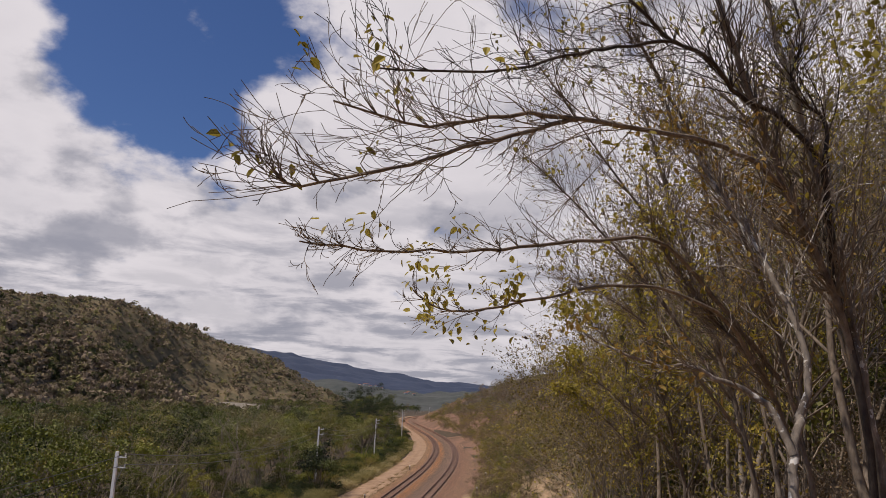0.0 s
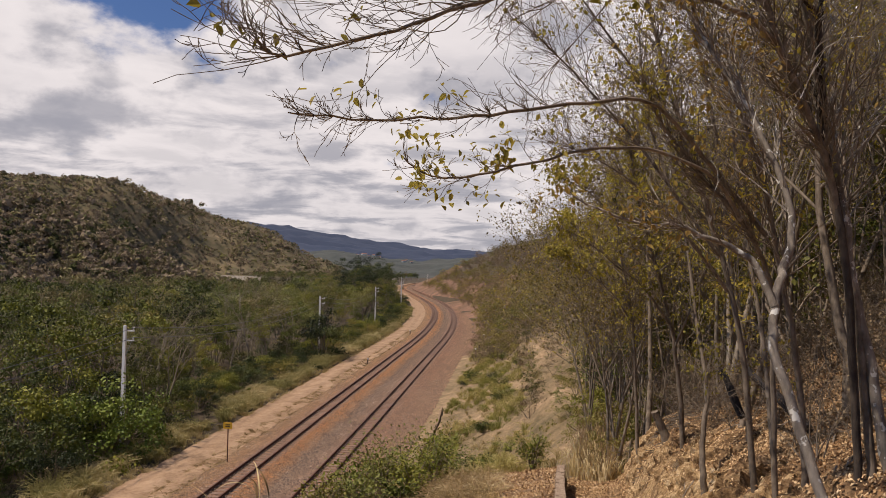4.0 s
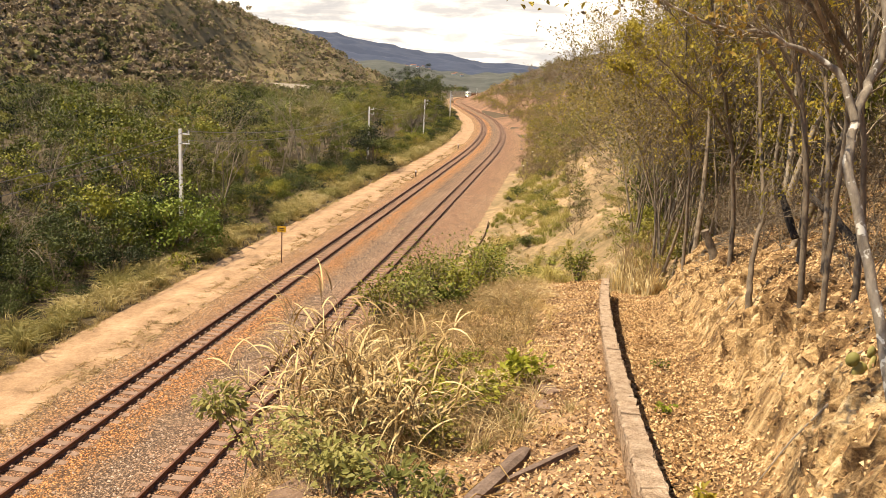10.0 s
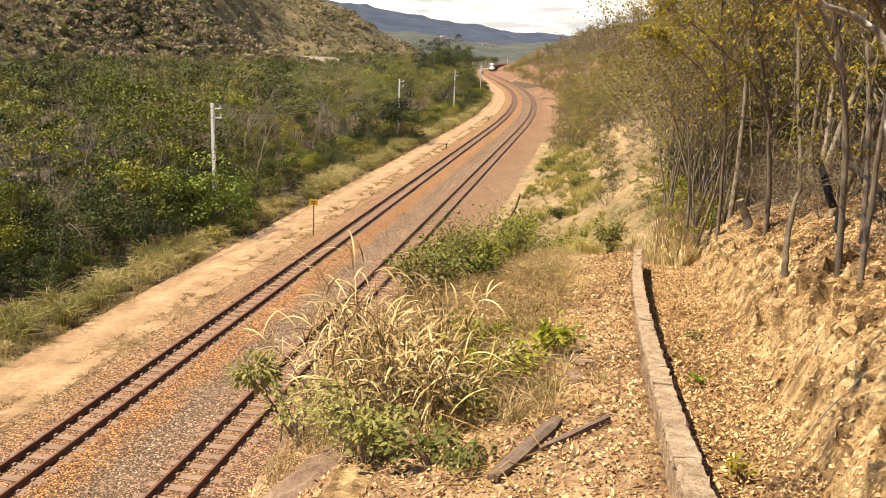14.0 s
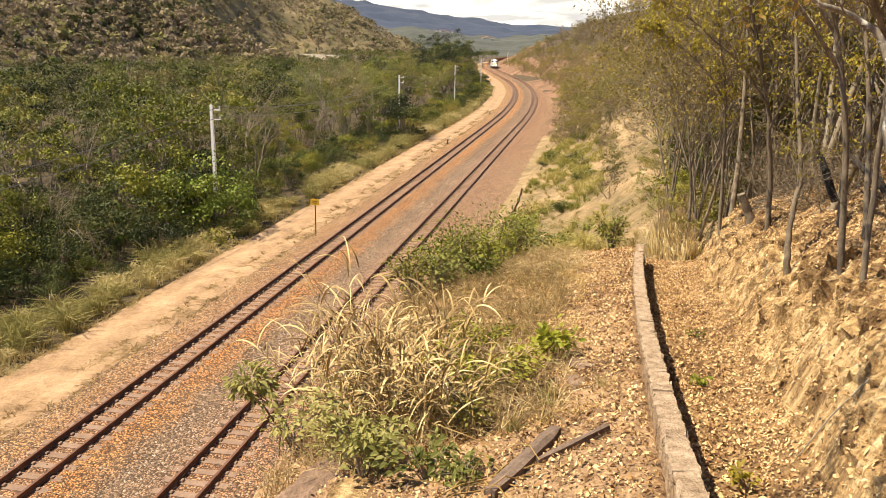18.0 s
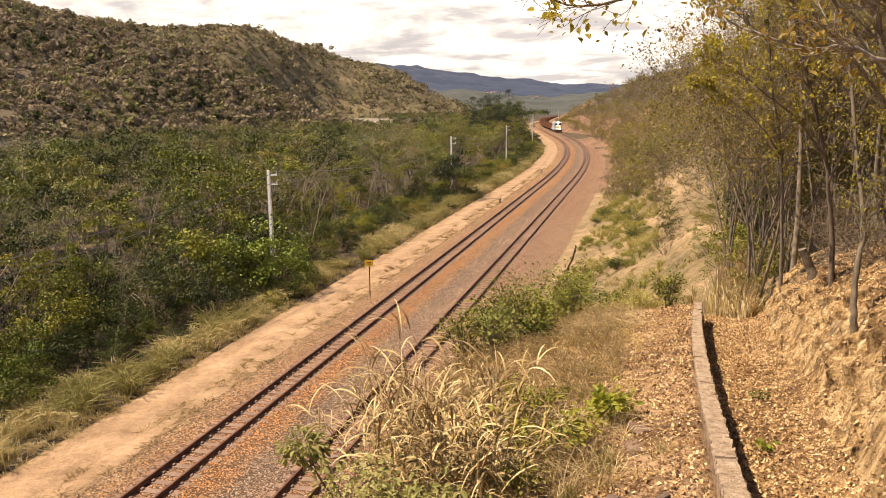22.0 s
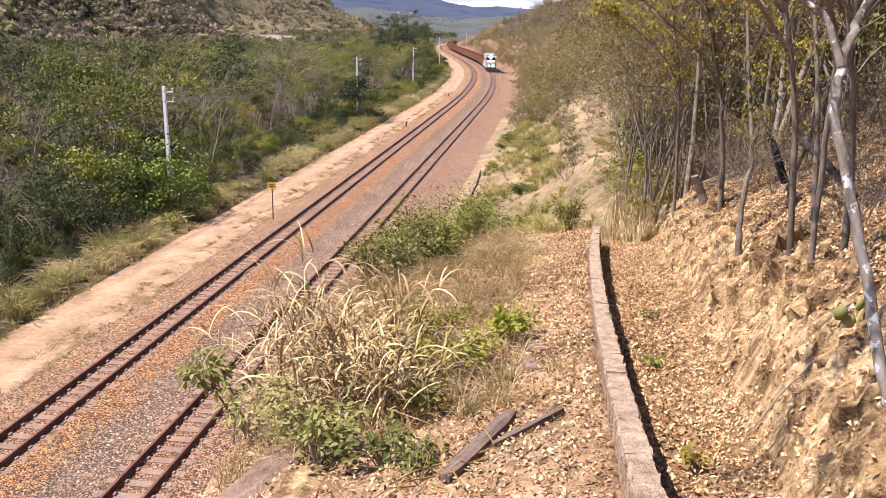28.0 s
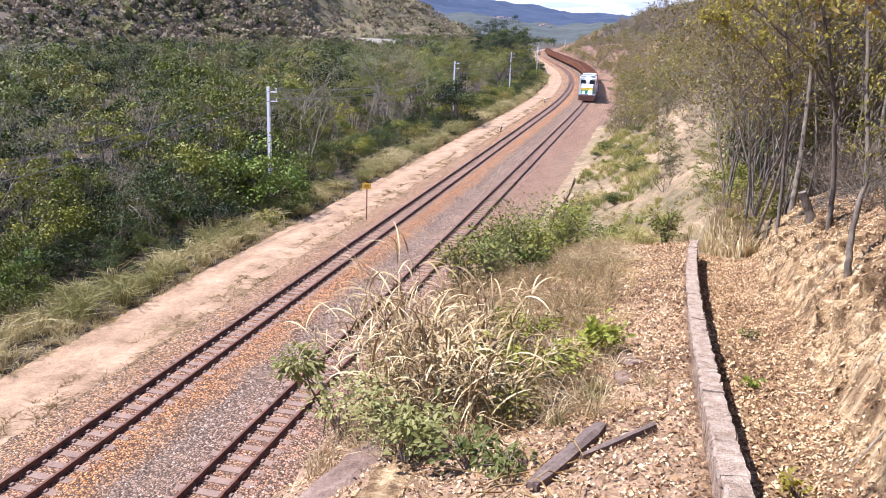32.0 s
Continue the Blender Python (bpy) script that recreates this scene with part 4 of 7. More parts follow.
def stakes():
    rng = random.Random(8)
    for s, v, h in ((96, -2.3, 1.0), (97, 10.6, 1.5), (100, 12.2, 1.3), (118, 10.9, 1.4), (104, 10.7, 1.2), (140, -2.3, 1.0)):
        x, y = W(s, v)
        p = tagged(new("stake"), "short weathered marker stake beside the track", "stake", "trackside stakes")
        p.matrix_basis = pose(float(x), float(y), float(land(np.array(s), np.array(v))) - 0.15, rng.uniform(-4, 4), rng.uniform(-4, 4), rng.uniform(0, 90))
        g = Geo()
        g.prism([(-0.07, -0.06), (0.07, -0.06), (0.075, 0.06), (-0.07, 0.07)], "z", 0, h)
        part("post", g, M["plank"], p)
        g = Geo()
        g.prism([(-0.075, -0.065), (0.075, -0.065), (0.08, 0.065), (-0.075, 0.075)], "z", h - 0.12, h + 0.03)
        part("painted_top", g, M["pole"], p, "faded white top")


low_wall()
drain_edge()
small_sign()
stakes()
tops = [utility_pole(s, v, h, arm) for s, v, h, arm in ((-14, -10.2, 8.1, True), (49.5, -9.45, 8.1, True), (103.5, -10.0, 8.1, True), (158, -10.9, 8.1, True), (228, -9.2, 8.1, True), (300, -7.2, 8.2, True), (392, -6.8, 8.2, True), (470, 13.5, 8.2, True))]
wires(tops)


# ---- plants ----
def limb(geo, tips, rng, start, way, length, radius, depth, wobble, lift, kids, sides, cut=0.5):
    """A limb that bends as it grows and forks into thinner ones."""
    n = 4 if depth > 1 else 3 if depth else 2
    pts, p, d = [Vector(start)], Vector(start), Vector(way).normalized()
    for i in range(n):
        d = (d + Vector((rng.gauss(0, wobble), rng.gauss(0, wobble), rng.gauss(0, wobble) + lift))).normalized()
        p = p + d * (length / n)
        pts.append(p.copy())
    end = 0.35 if depth else 0.2
    geo.tube(pts, [max(0.0036, radius * (1 - (1 - end) * i / n)) for i in range(n + 1)], sides if depth else 3, cap=False)
    if depth == 0:
        tips.append(pts)
        return
    for k in range(kids[0] if len(kids) == 1 else kids[len(kids) - depth]):
        u = rng.uniform(cut, 1.0) * n
        i = min(int(u), n - 1)
        q = pts[i].lerp(pts[i + 1], u - i)
        t = (pts[i + 1] - pts[i]).normalized()
        side = Vector((rng.gauss(0, 1), rng.gauss(0, 1), rng.gauss(0, 0.7)))
        side = (side - t * side.dot(t)).normalized()
        w = (t * rng.uniform(0.5, 1.0) + side * rng.uniform(0.5, 0.95)).normalized()
        limb(geo, tips, rng, q, w, length * rng.uniform(0.42, 0.7), radius * (1 - 0.65 * u / n) * rng.uniform(0.45, 0.65), depth - 1, wobble * 1.15, lift, kids, max(3, sides - 1), 0.25)


def tip_points(tips, rng, per, spread):
    pts = []
    for chain in tips:
        for _ in range(per):
            i = rng.randrange(len(chain) - 1)
            q = chain[i].lerp(chain[i + 1], rng.random())
            pts.append(q + Vector((rng.gauss(0, spread), rng.gauss(0, spread), rng.gauss(0, spread))))
    return np.array([tuple(p) for p in pts]) if pts else np.zeros((0, 3))


def clump_leaves(nr, centres, radius, per, leaf):
    """Leaves on the outside of rounded clumps, facing outwards."""
    c = np.repeat(np.array([tuple(p) for p in centres]), per, axis=0)
    n = len(c)
    d = nr.normal(size=(n, 3))
    d[:, 2] = np.abs(d[:, 2]) * 1.15 - 0.35
    d /= np.linalg.norm(d, axis=1, keepdims=True)
    size = np.repeat(nr.uniform(0.6, 1.25, len(centres)), per)[:, None] * radius
    p = c + d * size * (1, 1, 0.85) * (nr.random((n, 1)) ** 0.30 * 1.12)
    nrm = d + nr.normal(size=(n, 3)) * 0.6
    t = np.cross(nrm, nr.normal(size=(n, 3)))
    t /= np.linalg.norm(t, axis=1, keepdims=True) + 1e-9
    b = np.cross(nrm, t)
    b /= np.linalg.norm(b, axis=1, keepdims=True) + 1e-9
    L = leaf * nr.uniform(0.5, 1.3, (n, 1))
    return np.stack([p - t * L * 0.5, p + b * L * 0.33, p + t * L * 0.5, p - b * L * 0.33], 1)


def make_tree(seed, height, radius, stems, kids, per, leaf, spread, wood, leaves, label, name="tree", category="tree", group="", lean=0.12, lift=0.05, wobble=0.16, cut=0.45, fine=False, far=False):
    """A tree or bush: forking stems, and leaves in ragged clumps (fine) or along the twigs; far ones have three-cornered leaves."""
    rng, nr = random.Random(seed), np.random.default_rng(seed)
    t = tagged(new(name), label, category, group)
    g, tips = Geo(), []
    for k in range(stems):
        way = Vector((rng.gauss(0, lean), rng.gauss(0, lean), 1))
        base = Vector((rng.gauss(0, 0.12), rng.gauss(0, 0.12), -0.15)) if stems > 1 else Vector((0, 0, -0.15))
        limb(g, tips, rng, base, way, height * rng.uniform(0.62, 0.78), radius * rng.uniform(0.7, 1.1), len(kids), wobble * 0.6, lift, kids, 6, cut)
    part("trunk", g, wood, t, smooth=True)
    if per:
        lg = Geo()
        if fine:
            blades = clump_leaves(nr, [c[-1].lerp(c[0], rng.uniform(0, 0.5)) for c in tips], spread, per, leaf)
        else:
            blades = leaf_quads(nr, tip_points(tips, rng, per, spread), leaf, leaf * 0.62)
        if far:
            lg.tris(blades[:, :3])
        else:
            lg.quads(blades)
        part("crown", lg, leaves, t)
    return t


def scatter(variants, spots, seed, scale=(0.8, 1.25), tilt=4.0, sink=0.05):
    """Puts the variants on the ground at x, y spots; the first of each is the one built."""
    rng = random.Random(seed)
    spots = list(spots)
    zs = ground_z([p[0] for p in spots], [p[1] for p in spots])
    used = set()
    for (x, y), z in zip(spots, zs):
        k = rng.randrange(len(variants))
        m = pose(x, y, float(z) - sink, rng.uniform(-tilt, tilt), rng.uniform(-tilt, tilt), rng.uniform(0, 360)) @ Matrix.Scale(rng.uniform(*scale), 4)
        if k not in used:
            used.add(k)
            variants[k].matrix_basis = m
        else:
            copy_thing(variants[k], m)
    for k, t in enumerate(variants):
        if k not in used:
            x, y = spots[k % len(spots)]
            t.matrix_basis = pose(x + 1.5, y + 1.5, float(ground_z(x + 1.5, y + 1.5)[0]) - sink, 0, 0, 40 * k)


def spots_sv(n, s_range, v_range, seed, gap, power=1.0, keep=None):
    """n scattered spots in track coordinates, at least gap apart."""
    rng = random.Random(seed)
    out, sv = [], []
    tries = 0
    while len(out) < n and tries < n * 40:
        tries += 1
        s = s_range[0] + (s_range[1] - s_range[0]) * rng.random() ** power
        v = rng.uniform(*v_range)
        if keep and not keep(s, v):
            continue
        if any((s - a) ** 2 + (v - b) ** 2 < gap * gap for a, b in sv[-400:]):
            continue
        sv.append((s, v))
        x, y = W(s, v)
        out.append((float(x), float(y)))
    return out


def grass_field(name, label, spots, mat, seed, blades, tall, wide, sway):
    """Tufts of grass, too many to count: each a fan of bent blades."""
    rng = np.random.default_rng(seed)
    g = Geo()
    zs = ground_z([p[0] for p in spots], [p[1] for p in spots])
    for (x, y), z in zip(spots, zs):
        n = blades
        h = tall * rng.uniform(0.55, 1.25)
        base = np.array([x, y, z]) + np.concatenate([rng.normal(size=(n, 2)) * 0.16 * tall, np.zeros((n, 1))], 1)
        lean = rng.normal(size=(n, 2)) * sway
        mid = base + np.concatenate([lean * 0.35, np.ones((n, 1)) * 0.6], 1) * h * rng.uniform(0.6, 1.1, (n, 1))
        end = mid + np.concatenate([lean * 1.0, rng.uniform(-0.15, 0.4, (n, 1))], 1) * h * 0.6
        w = np.cross(end - base, rng.normal(size=(n, 3)))
        w /= np.linalg.norm(w, axis=1, keepdims=True) + 1e-9
        w *= wide
        g.quads(np.stack([base - w, base + w, mid + w * 0.9, mid - w * 0.9], 1))
        g.quads(np.stack([mid - w * 0.9, mid + w * 0.9, end + w * 0.1, end - w * 0.1], 1))
    return tagged(build(name, g, mat), label, "grass", kind="stuff")


def joined(name, label, variants, spots, seed, scale, category="woods"):
    """Far plants, past counting, as one mesh made of the variants' own parts."""
    rng = random.Random(seed)
    zs = ground_z([p[0] for p in spots], [p[1] for p in spots])
    data = []
    for t in variants:
        parts = []
        for ob in t.children:
            me = ob.data
            co = np.empty(len(me.vertices) * 3)
            me.vertices.foreach_get("co", co)
            li = np.empty(len(me.loops), int)
            me.loops.foreach_get("vertex_index", li)
            ls = np.empty(len(me.polygons), int)
            me.polygons.foreach_get("loop_total", ls)
            parts.append((co.reshape(-1, 3), li, ls, me.materials[0]))
        data.append(parts)
    mats = []
    V, LI, LS, MI, off = [], [], [], [], 0
    for (x, y), z in zip(spots, zs):
        k = rng.uniform(*scale)
        a = rng.uniform(0, 2 * math.pi)
        rot = np.array([[math.cos(a), -math.sin(a), 0], [math.sin(a), math.cos(a), 0], [0, 0, 1]]) * k
        for co, li, ls, mat in data[rng.randrange(len(data))]:
            if mat not in mats:
                mats.append(mat)
            V.append(co @ rot.T + (x, y, z))
            LI.append(li + off)
            LS.append(ls)
            MI.append(np.full(len(ls), mats.index(mat)))
            off += len(co)
    V, LI, LS, MI = np.concatenate(V), np.concatenate(LI), np.concatenate(LS), np.concatenate(MI)
    me = bpy.data.meshes.new(name)
    me.vertices.add(len(V))
    me.vertices.foreach_set("co", V.ravel())
    me.loops.add(len(LI))
    me.loops.foreach_set("vertex_index", LI)
    me.polygons.add(len(LS))
    me.polygons.foreach_set("loop_start", np.concatenate([[0], np.cumsum(LS)[:-1]]))
    me.polygons.foreach_set("material_index", MI)
    for m in mats:
        me.materials.append(m)
    me.update(calc_edges=True)
    return tagged(new(name, me), label, category, kind="stuff")


def off_line(spots):
    """Keeps the spots that lie clear of the tracks."""
    _, v = to_sv([p[0] for p in spots], [p[1] for p in spots])
    return [p for p, q in zip(spots, v) if q < -12 or q > 14]


def left_woods():
    hues = ("leaf_green", "leaf_olive", "leaf_deep", "leaf_sage", "leaf_green", "leaf_lime")
    green = [make_tree(20 + i, 7.4, 0.08, 2, (4, 3), 90, 0.175, 0.62, M["bark_pale"] if i % 2 else M["bark"], M[k], "slender leafy tree in the riverside thicket", group="riverside trees", lift=0.05, fine=True) for i, k in enumerate(hues)]
    thin = [make_tree(40 + i, 8.6, 0.10, 2, (5, 4, 3), 6, 0.13, 0.28, M["bark_pale"], M["leaf_sage"], "thin half-bare tree with pale trunk and sparse olive leaves", group="riverside trees", lift=0.08) for i in range(3)]
    crowns = [make_tree(30 + i, 7.6, 0.10, 3, (5,), 125, 0.30, 1.0, M["bark_pale"], M[k], "leafy tree among the riverside woods", group="riverside trees", lift=0.06, fine=True, far=True) for i, k in enumerate(("leaf_green", "leaf_sage", "leaf_olive", "leaf_sage", "leaf_buff"))]
    gaunt = [make_tree(48, 6.5, 0.09, 3, (6, 5, 4), 0, 0.2, 0.2, M["bark_pale"], None, "bare grey tree with a tangle of twigs", group="riverside trees", lift=0.0, lean=0.4)]
    bush = [make_tree(60 + i, 3.2, 0.05, 4, (3, 2), 120, 0.115, 0.48, M["bark"], M[k], "dense green roadside bush", "shrub", "shrub", "roadside bushes", lean=0.5, lift=0.0, cut=0.15, fine=True) for i, k in enumerate(("leaf_deep", "leaf_deep", "leaf_fresh", "leaf_green"))]
    dry = [make_tree(80 + i, 2.6, 0.04, 4, (4, 4), 8, 0.10, 0.20, M["bark"], M["leaf_brown"], "brownish half-dry bush beside the road", "shrub", "shrub", "roadside bushes", lean=0.5, lift=0.02, cut=0.2) for i in range(2)]
    near = [make_tree(66 + i, 3.0, 0.05, 3, (4,), 110, 0.20, 0.70, M["bark"], M[k], "green bush in the woods", "shrub", "shrub", "roadside bushes", lean=0.55, lift=0.0, cut=0.1, fine=True, far=True) for i, k in enumerate(("leaf_green", "leaf_deep", "leaf_olive"))]
    big = [make_tree(70 + i, 15.0, 0.35, 2, (6, 4), 210, 0.36, 1.6, M["bark"], M[k], "large spreading dark green tree by the bend", group="trees by the bend", lift=0.03, fine=True, lean=0.25, cut=0.35, far=True) for i, k in enumerate(("leaf_green", "leaf_deep"))]
    scatter(green + thin, spots_sv(135, (8, 110), (-36, -12), 1, 2.3), 2, (0.55, 1.28))
    scatter(gaunt, [tuple(map(float, W(s, v))) for s, v in ((38, -15), (30, -13), (60, -17), (96, -15))], 28, (0.9, 1.2))
    joined("woodland_undergrowth", "green bushes under the riverside trees", near, spots_sv(120, (6, 110), (-30, -11.5), 9, 2.0), 10, (0.7, 1.2))
    scatter(near, spots_sv(3, (112, 118), (-14, -11.5), 38, 1.5), 39, (0.8, 1.0))
    scatter(big, [tuple(map(float, W(s, v))) for s, v in ((262, -15), (275, -21), (250, -22), (288, -14), (236, -17), (222, -21), (205, -18))], 29, (0.6, 1.02))
    joined("riverside_woods", "dense olive and green woods down to the river", crowns, spots_sv(290, (0, 240), (-110, -33), 31, 3.2), 41, (0.95, 1.5))
    joined("bare_riverside_trees", "pale bare trees standing among the riverside woods", thin, spots_sv(64, (20, 230), (-80, -20), 32, 5.0), 42, (0.85, 1.2))
    joined("far_riverside_woods", "leafy woods along the far bend of the line", crowns, spots_sv(220, (108, 400), (-45, -11.5), 3, 2.6), 4, (0.6, 1.3))
    joined("valley_woods", "green and brown woods across the valley floor", crowns, off_line([(r * math.sin(radians(a)), r * math.cos(radians(a))) for r, a in [(560 + 700 * ((k * 0.618) % 1), -4.4 + 11.4 * ((k * 0.377) % 1)) for k in range(150)]]), 43, (0.9, 1.6))
    joined("far_roadside_bushes", "green bushes along the far bend of the line", near, spots_sv(110, (120, 400), (-11.5, -7.5), 35, 2.0), 36, (0.6, 1.1))
    joined("woodland_edge", "low green bushes along the edge of the woods", near, spots_sv(130, (40, 210), (-14.5, -9.6), 44, 1.3, 1.1), 45, (0.55, 1.05))
    scatter(bush + dry, spots_sv(80, (8, 95), (-12.5, -9.0), 5, 1.5), 6, (0.55, 1.15))
    scatter(bush, spots_sv(34, (10, 60), (-17, -11), 7, 2.2), 8, (0.9, 1.4))
    scatter(bush[:2] + dry[:1], spots_sv(46, (8, 110), (-9.2, -7.0), 107, 1.5, 1.2), 108, (0.34, 0.75))
    scatter(bush[2:3] + bush[:1], [tuple(map(float, W(s, v))) for s, v in ((46.9, -8.9), (48.1, -9.4), (47.4, -10.6), (100.6, -8.9), (102, -9.4))], 37, (1.3, 1.5))


def right_woods():
    bare = [make_tree(120 + i, 7.5, 0.056, 1 if i % 2 == 0 else 2, (7, 5, 4), 5, 0.09, 0.07, M["bark_pale"] if i in (1, 4) else M["bark"], (M["leaf_dull"], M["leaf_amber"], M["leaf_brown"], M["leaf_dull"], M["leaf_yellow"])[i], "thin grey-stemmed tree with sparse yellow leaves", group="hillside trees", lift=0.10, lean=0.07, cut=0.60) for i in range(5)]
    full = [make_tree(140 + i, 6.8, 0.055, 2, (5, 4, 3), 22, 0.09, 0.12, M["bark"], M[k], "bushy tree with yellowing leaves on the hillside", group="hillside trees", lift=0.07, lean=0.10, cut=0.52) for i, k in enumerate(("leaf_olive", "leaf_dull", "leaf_amber"))]
    gold = [make_tree(145 + i, 6.6, 0.065, 2, (5, 4, 3), 28, 0.085, 0.11, M["bark_pale"], M["leaf_yellow"], "thin tree with bright yellow leaves on the bank", group="hillside trees", lift=0.05, lean=0.14, cut=0.3) for i in range(2)]
    tall = [make_tree(150 + i, 9.5, 0.068, 1, (8, 7, 7), 2, 0.075, 0.04, M["bark"], M["leaf_brown"] if i == 1 else M["leaf_yellow"], "tall bare tree with a haze of fine twigs", group="hillside trees", lift=0.07, lean=0.18, cut=0.35) for i in range(3)]
    scrubby = [make_tree(170 + i, 4.2, 0.05, 3, (4, 3), 14, 0.14, 0.30, M["bark"], M["leaf_brown"] if i else M["leaf_olive"], "brown-green scrub bush on the hillside", "shrub", "shrub", "hillside scrub", lean=0.45, lift=0.02, cut=0.2) for i in range(2)]
    brush = [make_tree(160 + i, 2.6, 0.022, 6, (4, 3), 5, 0.09, 0.16, M["bark"], M["leaf_brown"], "tangled dry undergrowth bush", "shrub", "shrub", "undergrowth", lean=0.55, lift=0.02, cut=0.15) for i in range(3)]
    slope = [make_tree(180 + i, 6.0, 0.06, 3, (5,), 46, 0.24, 0.72, M["bark"], M[k], "brown and olive tree on the slope", group="hillside trees", lift=0.05, lean=0.2, cut=0.3, fine=True, far=True) for i, k in enumerate(("leaf_olive", "leaf_brown", "leaf_brown"))]
    tuft = [make_tree(190 + i, 3.4, 0.045, 3, (4,), 46, 0.22, 0.62, M["bark"], M[k], "dry scrub bush on the cutting", "shrub", "shrub", "hillside scrub", lean=0.5, lift=0.02, cut=0.2, fine=True, far=True) for i, k in enumerate(("leaf_brown", "leaf_olive", "leaf_brown"))]
    leafy_bush = [make_tree(196 + i, 3.4, 0.05, 4, (3, 2), 80, 0.115, 0.48, M["bark"], M[k], "green bush at the foot of the hillside woods", "shrub", "shrub", "hillside scrub", lean=0.45, lift=0.03, cut=0.15, fine=True) for i, k in enumerate(("leaf_green", "leaf_olive", "leaf_sage"))]
    scatter(slope, spots_sv(4, (62, 90), (20, 26), 93, 3.0), 94, (0.9, 1.1))
    scatter(tuft, spots_sv(4, (62, 90), (15, 18), 95, 2.0), 96, (0.5, 0.7))
    clear = lambda s, v: v > wall_v(s) + 3.2 + 0.5 * math.sin(s) if s < 21 else v > 16.9
    scatter(bare + full, spots_sv(66, (19, 44), (17.3, 27), 9, 0.8, keep=clear), 10, (0.8, 1.2), 5)
    scatter(bare + full[1:2], spots_sv(26, (22, 34), (16.9, 19.4), 115, 0.6), 116, (0.85, 1.15), 5)
    scatter(bare + full, spots_sv(34, (34, 72), (20.4, 24.5), 117, 1.2), 118, (0.75, 1.15), 5)
    scatter(tall[1:], [tuple(map(float, W(s, v))) for s, v in ((46, 19.0), (50, 19.6), (55, 18.8), (58, 20.2), (64, 19.4))], 119, (0.8, 1.15), 6)
    scatter(tall, spots_sv(11, (7, 32), (18.6, 29), 92, 1.2, keep=clear), 102, (0.85, 1.3), 8)
    scatter(bare[:2] + full, spots_sv(34, (6, 60), (20, 28), 91, 1.6, keep=clear), 101, (0.85, 1.35), 7)
    joined("hillside_trees", "yellow-leaved trees deep in the hillside woods", full + bare[:1], spots_sv(46, (8, 64), (27, 42), 105, 1.8), 106, (0.9, 1.4))
    scatter(tall, [(6.6, 11.6), (7.0, 9.4), (7.6, 12.6), (8.2, 10.3), (6.2, 8.0)], 120, (0.72, 0.98), 7)
    scatter(leafy_bush, spots_sv(14, (24, 42), (17.2, 19.0), 121, 1.0), 122, (0.5, 0.85))
    scatter(leafy_bush, spots_sv(54, (19, 62), (18.6, 27), 97, 1.3), 98, (0.6, 1.1))
    scatter(leafy_bush, spots_sv(16, (10, 20), (21.5, 28), 103, 1.4), 104, (0.6, 1.0))
    scatter(leafy_bush, spots_sv(22, (32, 80), (16.0, 20.0), 109, 1.5), 110, (0.25, 0.5))
    scatter(tall[:1] + gold, spots_sv(24, (6, 24), (18.4, 27), 99, 1.1, keep=clear), 100, (0.85, 1.2), 8)
    joined("cutting_scrub", "brown and olive scrub beside the bend of the line", tuft + slope[:1], spots_sv(560, (84, 430), (10.0, 23), 113, 1.1, 1.2), 114, (0.45, 1.05))
    joined("hillside_woods", "brown and yellow woods on the slope above the line", slope, spots_sv(330, (46, 400), (23, 70), 11, 2.3, 1.25), 12, (0.7, 1.3))
    joined("hillside_scrub", "dry brown scrub on the cutting above the line", tuft, spots_sv(300, (50, 430), (22, 55), 111, 1.4, 1.4), 112, (0.5, 1.2))
    joined("low_cutting_scrub", "low brown scrub on the bare face of the cutting", tuft, spots_sv(170, (46, 200), (15.5, 22), 126, 1.3, 1.2), 127, (0.25, 0.62))
    scatter(brush + scrubby[:1], spots_sv(55, (10, 45), (17.8, 26), 13, 0.9, keep=clear), 14, (0.5, 1.1), 8)
    joined("hillside_undergrowth", "tangled brown undergrowth beneath the hillside trees", brush, spots_sv(36, (12, 60), (19, 34), 130, 1.0, keep=clear), 140, (0.6, 1.1))
    joined("bank_undergrowth", "tangled dry brush between the trunks on the bank", brush, spots_sv(90, (9, 25), (17.2, 23), 131, 0.6, keep=lambda s, v: v > wall_v(s) + bank_foot(s) + 1.1), 141, (0.3, 0.62))
    dense = [make_tree(220 + i, 6.4, 0.055, 2, (5, 3), 62, 0.125, 0.40, M["bark"], M[k], "leafy tree deep in the hillside woods", group="hillside trees", lift=0.05, lean=0.2, cut=0.25, fine=True, far=True) for i, k in enumerate(("leaf_dull", "leaf_yellow", "leaf_yellow", "leaf_amber"))]
    scatter(dense, [tuple(map(float, W(s, v))) for s, v in ((30, 19.5), (36, 21.0), (41, 22.4), (27, 21.0), (24, 23.0), (33, 22.5), (38, 22.0), (20, 24.5), (17, 25.5), (46, 22.6))], 123, (0.75, 1.0), 5)
    joined("deep_woods", "dense yellow and olive foliage deep in the hillside woods", dense, spots_sv(105, (7, 62), (23.5, 42), 124, 1.5), 125, (0.75, 1.1))
    stems()


